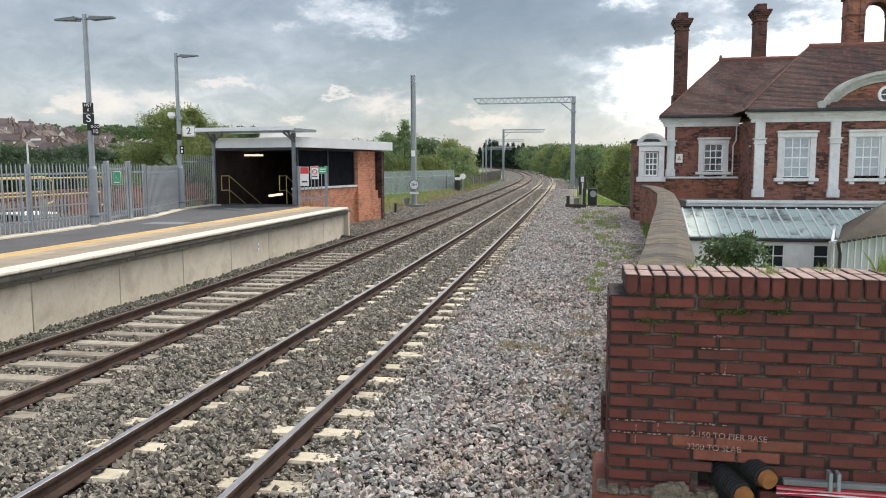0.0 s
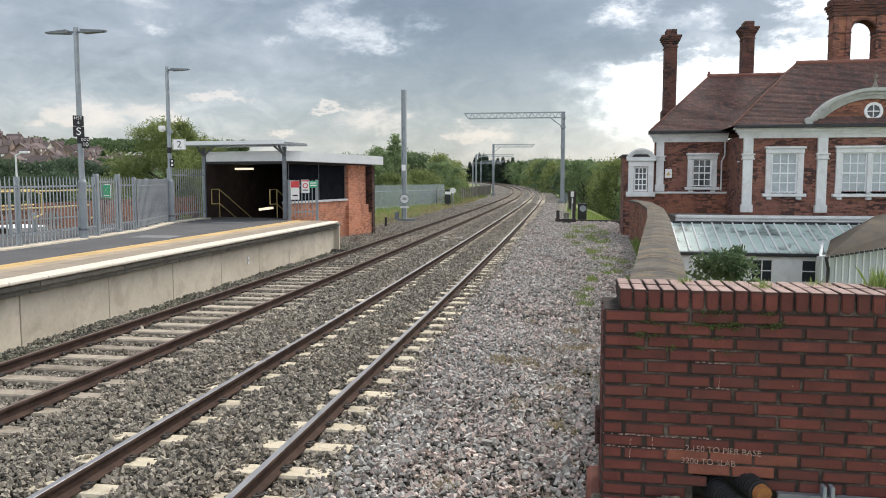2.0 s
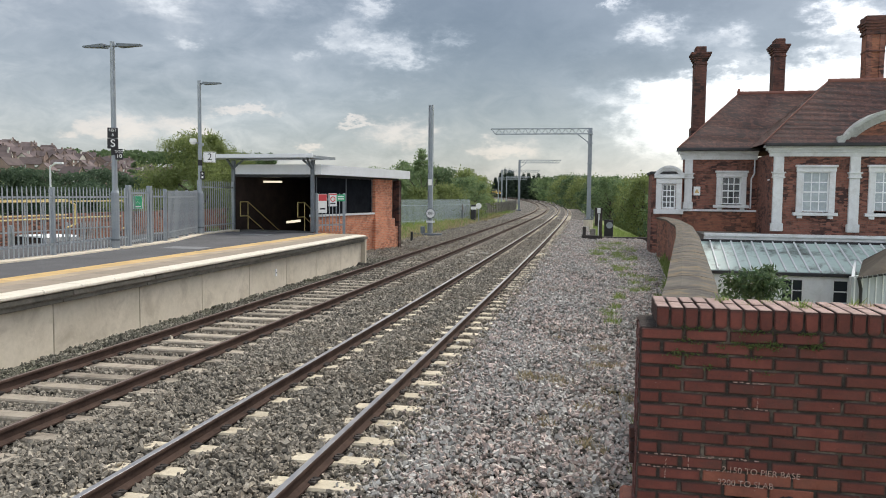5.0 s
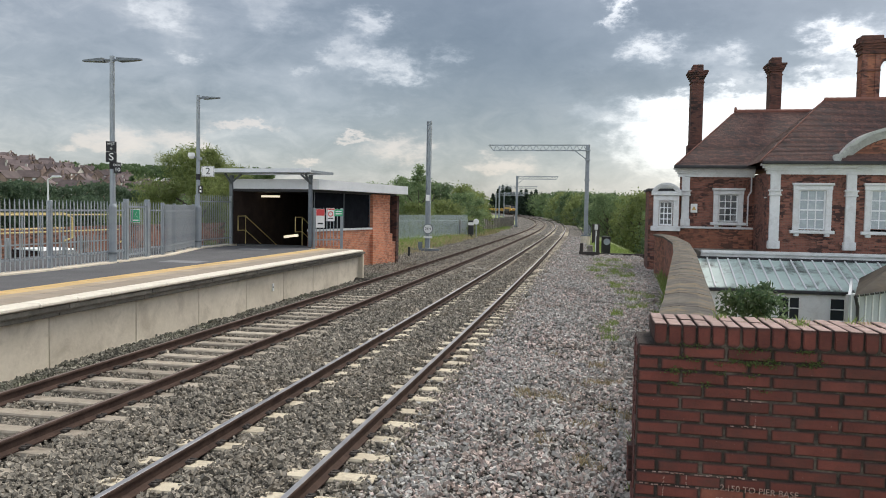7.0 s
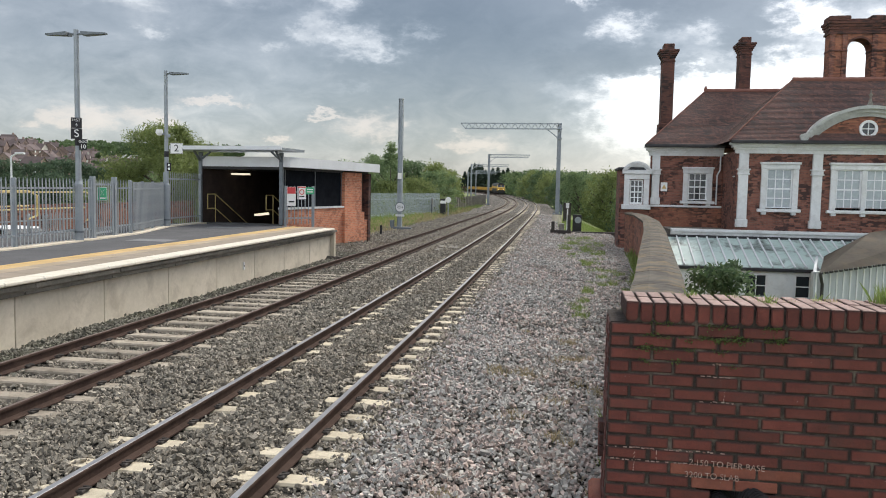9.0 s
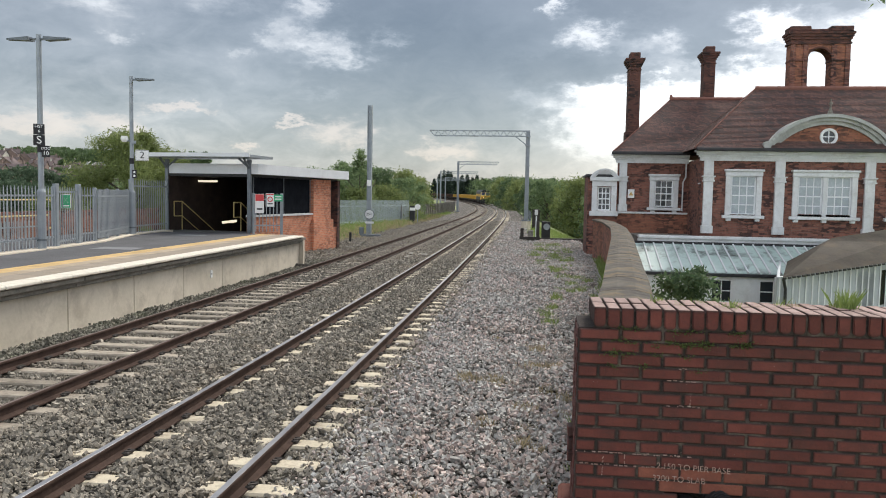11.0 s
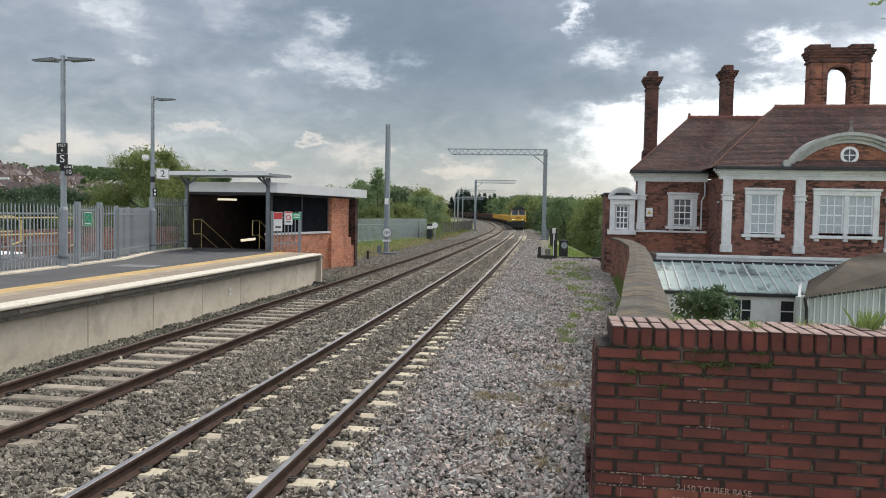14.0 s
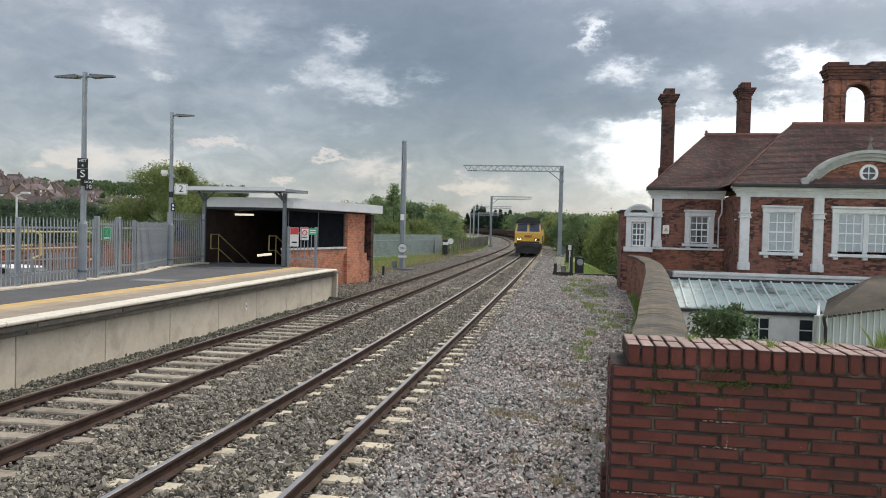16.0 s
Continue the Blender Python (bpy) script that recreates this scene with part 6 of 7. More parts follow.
def fence_kerb():
    t = thing("fence_kerb", "pale concrete kerb along the foot of the fence", "kerb", kind="structure")
    path = [(-12.35, 9.5), (-12.35, 15.7), (-12.62, 18.9), (-12.93, 21.3), (-14.1, 25.2), (-14.35, 28.5)]
    for (xa, ya), (xb, yb) in zip(path, path[1:]):
        a, b = Vector((xa, ya)), Vector((xb, yb))
        d = (b - a).normalized()
        n = Vector((d.y, -d.x))
        bm = bmesh.new()
        q = [a + n * 0.22, b + n * 0.22, b - n * 0.2, a - n * 0.2]
        prism(bm, [(v.x, v.y) for v in q], "z", 0.7, 0.945)
        part("kerb_stone", bm, "concrete", t)


fence_kerb()


def access_cover(x, y, turn):
    t = thing("access_cover", "pale grey access cover set in the asphalt", "access cover", at=pose(x, y, 0.9125, 0, 0, turn), group="access covers")
    bm = bmesh.new()
    soft_box(bm, -0.55, -0.4, -0.05, 0.55, 0.4, 0.006, 0.004)
    part("lid", bm, "covergrey", t)


access_cover(-11.1, 19.2, 3)
access_cover(-12.2, 25.9, 3)


# ---- masts and trackside things ----
def lattice(t, p, q, depth, bays, name="boom"):
    """A lattice boom between two points, with two chords and zigzag bars."""
    p, q = Vector(p), Vector(q)
    dn = Vector((0, 0, -depth))
    bm = bmesh.new()
    beam(bm, p, q, 0.10)
    beam(bm, p + dn, q.lerp(p, 0.05) + dn, 0.10)
    beam(bm, q, q.lerp(p, 0.05) + dn, 0.07)
    boom = part(name, bm, "steel", t, "lattice boom")
    for i in range(bays):
        a = p.lerp(q, 0.95 * i / bays)
        b = p.lerp(q, 0.95 * (i + 1) / bays)
        m = a.lerp(b, 0.5)
        bm = bmesh.new()
        beam(bm, a + dn, m, 0.055)
        beam(bm, m, b + dn, 0.055)
        part("lattice_bar", bm, "steel", boom)


def h_mast(t, x, y, z0, z1, w=0.30, turn=0):
    bm = bmesh.new()
    m = pose(x, y, 0, 0, 0, turn)
    box(bm, -w / 2, -w / 2, z0, -w / 2 + 0.03, w / 2, z1, m)
    box(bm, w / 2 - 0.03, -w / 2, z0, w / 2, w / 2, z1, m)
    box(bm, -w / 2 + 0.03, -0.02, z0, w / 2 - 0.03, 0.02, z1, m)
    part("mast", bm, "steel", t, "grey steel column")


def gantry(x, y, z0, z1, reach, turn, label):
    t = thing("overhead_gantry", label, "gantry", at=pose(x, y, 0, 0, 0, turn), group="overhead line masts")
    s = 1 if reach > 0 else -1
    h_mast(t, 0, 0, z0, z1, 0.34)
    bm = bmesh.new()
    soft_box(bm, -0.4, -0.4, z0 - 0.08, 0.4, 0.4, z0, 0.02)
    for i in (-1, 1):
        for j in (-1, 1):
            rod(bm, (i * 0.3, j * 0.3, z0 - 0.05), (i * 0.3, j * 0.3, z0 + 0.15), 0.03, n=6)
    part("base_plate", bm, "steel_dark", t)
    bm = bmesh.new()
    rod(bm, (0, 0, -2.5), (0, 0, z0 - 0.08), 0.42, n=14)
    part("foundation", bm, "concrete", t, "round concrete pile")
    lattice(t, (s * 0.1, 0, z1 - 0.05), (reach, 0, z1 - 0.05), 0.45, 14)
    bm = bmesh.new()
    beam(bm, (s * 0.12, 0, z1 - 1.25), (s * 1.1, 0, z1 - 0.5), 0.09)
    for z in (z1 - 0.5, z1 - 1.3, z1 - 3.0):
        box(bm, -0.22, -0.22, z - 0.05, 0.22, 0.22, z + 0.05)
    part("knee_brace", bm, "steel", t)


gantry(-1.45, 68.0, 0.46, 8.15, -8.5, 0, "grey lattice portal boom on a single column over two tracks")
gantry(-13.86, 127.7, -0.1, 8.1, 6.6, 4, "grey lattice boom on a column reaching over the track")
gantry(-23.0, 176.0, -0.1, 8.0, 8.4, 6, "grey lattice boom on a column in the distance")
gantry(-29.0, 215.0, -0.1, 7.1, 8.0, 8, "grey lattice boom on a far column")
gantry(-32.6, 262.0, -0.1, 8.6, 8.0, 10, "grey lattice boom on a far column")


def lone_mast():
    t = thing("overhead_mast", "tall grey steel mast without an arm beside the track", "mast", at=pose(-11.57, 51.4, 0), group="overhead line masts")
    h_mast(t, 0, 0, -0.2, 8.33, 0.30)
    bm = bmesh.new()
    soft_box(bm, -0.35, -0.35, -0.6, 0.35, 0.35, -0.2, 0.03)
    part("foundation", bm, "concrete_dark", t)
    bm = bmesh.new()
    box(bm, -0.13, -0.17, 3.0, 0.13, -0.155, 3.4)
    part("number_plate", bm, "white", t)
    bm = bmesh.new()
    soft_box(bm, -0.55, -0.5, -0.45, -0.3, -0.2, 0.25, 0.02)
    soft_box(bm, -1.1, -0.6, -0.35, 0.9, -0.35, -0.2, 0.02)
    part("junction_box", bm, "steel_dark", t)
    s = thing("distance_sign", "round weathered sign with dark characters on the mast", "sign", at=pose(-11.5, 51.15, 1.12))
    bm = bmesh.new()
    rod(bm, (0, 0, 0), (0, 0.03, 0), 0.34, n=20)
    part("rim", bm, "steel_dark", s)
    bm = bmesh.new()
    rod(bm, (0, -0.006, 0), (0, 0.002, 0), 0.29, n=20)
    part("face", bm, "stucco", s)
    words("28H", 0.24, "black", s, pose(0, -0.009, 0, 90))
    bm = bmesh.new()
    box(bm, -0.3, -0.0, -0.62, 0.3, 0.03, -0.48)
    part("lower_plate", bm, "stucco", s)


lone_mast()


def lineside_fences():
    pale = [(-20.2, 66), (-18.4, 69.5), (-16.4, 76.5), (-14.5, 84.5)]
    t = thing("palisade_fence", "pale blue-grey palisade fence among the grass", "fence", group="fences")
    for (xa, ya), (xb, yb) in zip(pale, pale[1:]):
        a, b = Vector((xa, ya, -0.6)), Vector((xb, yb, -0.6))
        k = int((b - a).length / 0.10)
        me = arrow_pale(2.5, "palesteel")
        for i in range(k):
            p = a.lerp(b, i / k)
            piece("pale", me, t, pose(p.x, p.y, p.z, 0, 0, math.degrees(math.atan2(yb - ya, xb - xa))))
        bm = bmesh.new()
        for h in (0.4, 1.9):
            beam(bm, a + Vector((0, 0.05, h)), b + Vector((0, 0.05, h)), 0.06)
        part("fence_rail", bm, "palesteel", t)
    t = thing("boundary_fence", "dark weathered boundary fence beside the track", "fence", group="fences")
    for i in range(34):
        m = on_line(84 + 2.0 * i, -10.9 + 0.05 * i, -0.5)
        bm = bmesh.new()
        soft_box(bm, -0.06, -0.96, 0.0, 0.0, 0.96, 1.75, 0.01, m)
        box(bm, 0.0, -1.0, 0.0, 0.12, -0.9, 1.85, m)
        part("fence_panel", bm, "concrete_dark", t)
    t = thing("handrail_fence", "low steel railing on the shoulder of the line", "railing", group="fences")
    for i in range(36):
        m = on_line(84 + 3.0 * i, 2.9, -0.3)
        bm = bmesh.new()
        box(bm, -0.03, -0.03, 0, 0.03, 0.03, 1.15, m)
        for h in (0.4, 0.75, 1.1):
            box(bm, -0.02, 0.03, h - 0.02, 0.02, 2.97, h + 0.02, m)
        part("rail_bay", bm, "steel_dark", t)


lineside_fences()


def lineside_post(x, y, z, h, w, material, label, name="marker_post", disc=None, band=None):
    t = thing(name, label, "post", at=pose(x, y, z))
    bm = bmesh.new()
    soft_box(bm, -w / 2, -w / 2, -0.4, w / 2, w / 2, h, 0.01)
    part("post", bm, material, t)
    if disc:
        bm = bmesh.new()
        rod(bm, (0, -w / 2 - 0.03, h), (0, -w / 2, h), disc, n=18)
        part("disc", bm, "white", t, "white disc")
    if band:
        bm = bmesh.new()
        box(bm, -w / 2 - 0.01, -w / 2 - 0.01, h - band * 1.6, w / 2 + 0.01, w / 2 + 0.01, h - band * 0.6)
        part("band", bm, "white", t)


lineside_post(-10.85, 43.4, -0.35, 0.62, 0.12, "black", "short black marker post in the ballast")
lineside_post(-14.9, 81.8, -0.35, 1.1, 0.14, "steel_dark", "thin grey marker post")
lineside_post(-13.3, 79.5, -0.4, 1.75, 0.5, "black", "black trackside post with a white band", band=0.3)
lineside_post(-12.75, 79.4, -0.4, 1.65, 0.1, "steel", "trackside post with a white disc", disc=0.3)


def pit_frame():
    t = thing("trackside_pit", "steel-framed pit with posts at the edge of the ballast", "pit frame")
    bm = bmesh.new()
    for a, b in (((-1.35, 49.3), (-0.3, 49.3)), ((-1.35, 49.3), (-1.35, 51.0)), ((-0.3, 49.3), (-0.3, 51.0))):
        beam(bm, (*a, -0.2), (*b, -0.2), 0.22, 0.35)
    part("edging", bm, "clip", t, "dark timber edging")
    for x in (-1.3, -0.32):
        bm = bmesh.new()
        soft_box(bm, x - 0.1, 49.25, -0.4, x + 0.1, 49.45, 0.95 if x > -1 else 0.5, 0.01)
        part("post", bm, "clip", t)
    bm = bmesh.new()
    soft_box(bm, -0.95, 50.0, -0.6, -0.62, 50.6, 0.35, 0.03)
    part("concrete_block", bm, "concrete_dark", t)
    c = thing("lineside_cabinet", "black lineside equipment cabinet with a round grey cover", "cabinet")
    bm = bmesh.new()
    soft_box(bm, -0.1, 54.0, -0.9, 0.5, 54.6, 0.8, 0.03)
    part("body", bm, "black", c)
    bm = bmesh.new()
    rod(bm, (0.25, 53.96, 0.45), (0.25, 54.0, 0.45), 0.22, n=16)
    part("cover", bm, "steel", c)
    bm = bmesh.new()
    soft_box(bm, -0.58, 53.4, 1.25, -0.36, 53.6, 1.6, 0.02)
    rod(bm, (-0.46, 53.5, -0.5), (-0.46, 53.5, 1.2), 0.05)
    part("lamp_box", bm, "stucco", c, "pale lamp box on a stalk")
    c = thing("relay_case", "dark relay case behind the gantry column", "cabinet")
    bm = bmesh.new()
    soft_box(bm, -1.0, 74.0, -0.6, -0.3, 75.0, 1.3, 0.03)
    part("body", bm, "clip", c)
    bm = bmesh.new()
    box(bm, -0.75, 73.95, 0.8, -0.55, 73.99, 1.05)
    part("label_plate", bm, "white", c)
    t = thing("timber_edging", "long dark timber edging at the end of the ballast", "edging", kind="structure")
    bm = bmesh.new()
    soft_box(bm, -0.25, 51.2, -0.9, 3.6, 51.45, -0.18, 0.02)
    part("timber", bm, "clip", t)


pit_frame()


# ---- near details on the brick wall ----
def duct_and_cables():
    t = thing("cable_ducts", "two black ribbed ducts with orange ends", "cable duct")
    for k, (p, q) in enumerate((((0.65, WY + 0.3, 0.80), (0.835, WY - 0.11, 0.715)), ((0.78, WY + 0.3, 0.855), (0.955, WY - 0.08, 0.80)))):
        p, q = Vector(p), Vector(q)
        bm = bmesh.new()
        turn = (q - p).to_track_quat("Z", "Y")
        rings = []
        for i in range(88):
            r = 0.060 if i % 4 < 2 else 0.053
            c = p.lerp(q, (i - i % 2 + 1.6 * (i % 2)) / 88)
            rings.append([bm.verts.new(c + turn @ Vector((r * math.cos(math.pi * k / 8), r * math.sin(math.pi * k / 8), 0))) for k in range(16)])
        for a, b in zip(rings, rings[1:]):
            for k in range(16):
                bm.faces.new((a[k], a[(k + 1) % 16], b[(k + 1) % 16], b[k]))
        bm.faces.new(rings[0][::-1])
        bm.faces.new(rings[-1])
        d = part("duct", bm, "black", t, "black ribbed duct")
        bm = bmesh.new()
        rod(bm, q, q + (q - p).normalized() * 0.035, 0.05, 0.045, n=16)
        part("duct_end", bm, "orange", d, "orange foam plug")
    # black sheet added to close the hole, as the shade inside it
    bm = bmesh.new()
    box(bm, 0.60, WY + 0.38, 0.38, 1.06, WY + 0.4, 0.86)
    part("dark_back", bm, "black", t)
    c = thing("cable_tray", "grey perforated cable tray with red and pink cables", "cable tray")
    bm = bmesh.new()
    soft_box(bm, 1.05, WY - 0.05, 0.755, 2.7, WY - 0.006, 0.785, 0.004, pose(0, 0, 0))
    for i in range(30):
        box(bm, 1.08 + 0.054 * i, WY - 0.053, 0.765, 1.10 + 0.054 * i, WY - 0.0495, 0.775)
    part("tray", bm, "covergrey", c)
    for k, (m, dz) in enumerate((("redcable", 0.74), ("pinkcable", 0.728), ("redcable", 0.716), ("whitepaint", 0.706), ("redcable", 0.695))):
        bm = bmesh.new()
        pts = [(1.02 + 0.12 * i, WY - 0.03 - 0.006 * math.sin(i * 1.3 + k), dz + 0.003 * math.sin(i * 0.9 + k * 2)) for i in range(15)]
        pipe(bm, pts, 0.0065, n=6)
        part("cable", bm, m, c)
    bm = bmesh.new()
    soft_box(bm, 1.27, WY - 0.06, 0.74, 1.29, WY - 0.002, 0.84, 0.003)
    soft_box(bm, 1.31, WY - 0.06, 0.74, 1.33, WY - 0.002, 0.84, 0.003)
    soft_box(bm, 2.0, WY - 0.06, 0.68, 2.03, WY - 0.002, 0.80, 0.003)
    part("clamp", bm, "steel", c)
    j = thing("grey_trunking", "grey metal trunking below the cables", "trunking")
    bm = bmesh.new()
    soft_box(bm, 1.04, WY - 0.12, 0.45, 2.7, WY - 0.01, 0.675, 0.006)
    part("body", bm, "steel", j)


duct_and_cables()


def chalk_marks():
    t = thing("chalk_writing", "white chalk lettering on the brickwork", "writing", at=pose(0, WY - 0.0045, 0))
    words("2,150 TO PIER BASE", 0.046, "chalk", t, pose(0.775, 0, 0.985, 90, 0, 0) @ pose(0, 0, 0, 0, 0, -1.5))
    words("3200 TO SLAB", 0.046, "chalk", t, pose(0.70, 0, 0.918, 90, 0, 0) @ pose(0, 0, 0, 0, 0, -1.0))


chalk_marks()


def pale_joints():
    """Whitened mortar along two courses, and a rough mortar lump."""
    t = thing("mortar_smears", "whitish mortar smears along the brick joints", "mortar")
    base = TOP - 0.112
    rng = random.Random(4)
    for r, x0, x1 in ((10, 0.14, 0.75), (11, 0.14, 0.62), (4, 0.62, 0.76), (6, 0.62, 0.80), (3, 0.66, 0.72)):
        bm = bmesh.new()
        z = base - COURSE * r
        x = x0
        while x < x1:
            w = rng.uniform(0.004, 0.022)
            if rng.random() < 0.75:
                zz = z + rng.uniform(-0.003, 0.003)
                soft_box(bm, x, WY - 0.0025, zz - rng.uniform(0.0008, 0.003), x + w, WY + 0.012, zz + rng.uniform(0.0008, 0.003), 0.0006)
            x += w * rng.uniform(0.9, 1.9)
        tagged(part("smear", bm, "chalk", t), kind="stuff")
    for x, r in ((0.29, 10), (0.405, 10), (0.29, 11), (0.745, 5)):
        bm = bmesh.new()
        z = base - COURSE * r
        for k in range(7):
            if rng.random() < 0.7:
                xx, zz = x + rng.uniform(-0.003, 0.003), z - 0.008 - k * 0.0075
                soft_box(bm, xx - 0.0025, WY - 0.002, zz - rng.uniform(0.003, 0.008), xx + 0.002, WY + 0.012, zz, 0.0006)
        tagged(part("smear", bm, "chalk", t), kind="stuff")


pale_joints()


def lime_specks():
    """Small pale specks of lime on the brick faces."""
    rng = np.random.default_rng(17)
    n = 90
    c = np.stack([rng.uniform(0.2, 2.4, n), np.full(n, WY - 0.004), rng.uniform(0.85, 1.70, n)], 1)
    t = new("lime_specks", quads_mesh("lime_specks", c, rng.uniform(0.0012, 0.0042, n), "chalk", rng))
    tagged(t, "small pale lime specks on the brickwork", "specks", kind="stuff")


def trough_cover(s, off, w, l):
    t = thing("trough_cover", "flat pale concrete cover between the tracks", "trough cover", at=on_line(s, off, -0.14), group="trough covers")
    bm = bmesh.new()
    soft_box(bm, -w / 2, -l / 2, -0.1, w / 2, l / 2, 0.02, 0.015)
    part("slab", bm, "concrete_dark", t)


trough_cover(34.6, -2.45, 0.9, 1.3)
trough_cover(33.0, -2.5, 0.5, 1.0)


def parked_car(x, y, z, turn):
    t = thing("parked_car", "white car parked in the yard behind the fence", "car", at=pose(x, y, z, 0, 0, turn))
    bm = bmesh.new()
    v = box(bm, -0.85, -2.1, 0.3, 0.85, 2.1, 0.95)
    bmesh.ops.bevel(bm, geom=list({e for q in v for e in q.link_edges}), offset=0.14, segments=3, affect="EDGES")
    part("body", bm, "whitepaint", t)
    bm = bmesh.new()
    prism(bm, [(-1.5, 0.93), (1.2, 0.93), (0.6, 1.45), (-1.1, 1.45)], "x", -0.72, 0.72)
    cab = part("cabin", bm, "pane", t)
    bm = bmesh.new()
    prism(bm, [(-1.05, 1.45), (0.58, 1.45), (0.5, 1.5), (-1.0, 1.5)], "x", -0.7, 0.7)
    part("roof", bm, "whitepaint", cab)
    for sx in (-0.78, 0.78):
        for sy in (-1.3, 1.3):
            bm = bmesh.new()
            rod(bm, (sx - 0.1, sy, 0.32), (sx + 0.1, sy, 0.32), 0.32, n=16)
            w = part("wheel", bm, "black", t)
            bm = bmesh.new()
            rod(bm, (sx - 0.105, sy, 0.32), (sx + 0.105, sy, 0.32), 0.19, n=12)
            part("rim", bm, "steel", w)


parked_car(-20.6, 25.6, -0.75, 70)


# ---- plants ----
def quads_mesh(name, centres, sizes, material, rng, flat=0.0, long=1.0):
    """Many small leaf-shaped quads, each with its own turn."""
    n = len(centres)
    u = rng.normal(size=(n, 3))
    u /= np.linalg.norm(u, axis=1)[:, None]
    w = rng.normal(size=(n, 3))
    w[:, 2] += flat
    v = np.cross(u, w)
    v /= np.linalg.norm(v, axis=1)[:, None] + 1e-9
    a, b = u * sizes[:, None] * long, v * sizes[:, None] * 0.62
    P = np.stack([centres - a, centres - b * 0.9, centres + a, centres + b * 0.9], 1).reshape(-1, 3)
    F = np.arange(4 * n).reshape(-1, 4)
    return big_mesh(name, P, F, material)


def crown_points(rng, n, w, h, lumps, lo=0.25, taper=0.0):
    """Points on uneven lumps that fill a crown of half-width w from height lo*h to h."""
    out = []
    per = n // lumps
    for i in range(lumps):
        t = rng.uniform(0.0, 1.0)
        z = h * (lo + (0.95 - lo) * t)
        spread = w * math.sqrt(max(0.05, 1 - (2 * (z / h - lo) / (1 - lo) - 0.85) ** 2 * 0.72))
        spread *= 1 - taper * t
        a, r = rng.uniform(0, 2 * math.pi), spread * math.sqrt(rng.uniform(0.0, 0.85))
        c = np.array([r * math.cos(a), r * math.sin(a), z])
        s = rng.uniform(0.10, 0.34) * w * (1 - 0.7 * taper * t)
        d = rng.normal(size=(per, 3))
        d /= np.linalg.norm(d, axis=1)[:, None]
        d *= (rng.uniform(0.35, 1.1, per)[:, None]) * s
        d[:, 2] *= 0.75
        out.append(c + d)
    return np.concatenate(out)


def make_tree(w, h, leaf, material, seed, label, leaves=10000, lumps=120, lo=0.2, at=None, name="tree", long=1.0, taper=0.0):
    rng = np.random.default_rng(seed)
    t = thing(name, label, "tree" if name == "tree" else "bush", at=at, group="trees" if name == "tree" else "bushes")
    bm = bmesh.new()
    top = Vector((rng.uniform(-0.3, 0.3), rng.uniform(-0.3, 0.3), h * 0.6))
    r0 = 0.028 * h
    rod(bm, (0, 0, -0.3), top * 0.5, r0, r0 * 0.7, n=8)
    rod(bm, top * 0.5, top, r0 * 0.7, r0 * 0.35, n=8)
    for i in range(9):
        a = 2 * math.pi * i / 9 + rng.uniform(-0.3, 0.3)
        z = h * rng.uniform(0.18, 0.55)
        s = top * (z / top.z)
        e = Vector((math.cos(a) * w * 0.7, math.sin(a) * w * 0.7, z + h * rng.uniform(0.12, 0.35)))
        rod(bm, s, e, r0 * 0.35, r0 * 0.1, n=6)
    part("trunk", bm, "bark", t)
    pts = crown_points(rng, leaves, w, h, lumps, lo, taper)
    ob = new("crown", quads_mesh("crown", pts, rng.uniform(0.7, 1.3, len(pts)) * leaf, material, rng, long=long))
    ob.parent = t
    return t


def far_spot(bearing, dist):
    """Place at a bearing (degrees to the left of +y) and a distance."""
    return -math.sin(radians(bearing)) * dist, math.cos(radians(bearing)) * dist


def plant(t, bearing, dist, top, scale_h, seed):
    """A copy of tree t whose top stands at height top."""
    x, y = far_spot(bearing, dist)
    k = scale_h
    rng = random.Random(seed)
    c = copy_thing(t, Matrix.Translation((x, y, 0)))
    c.matrix_basis = Matrix.Translation((x, y, top - k * t["height"])) @ Matrix.Rotation(rng.uniform(0, 6.28), 4, "Z") @ Matrix.Diagonal((k * rng.uniform(0.9, 1.15), k * rng.uniform(0.9, 1.15), k, 1))
    return c


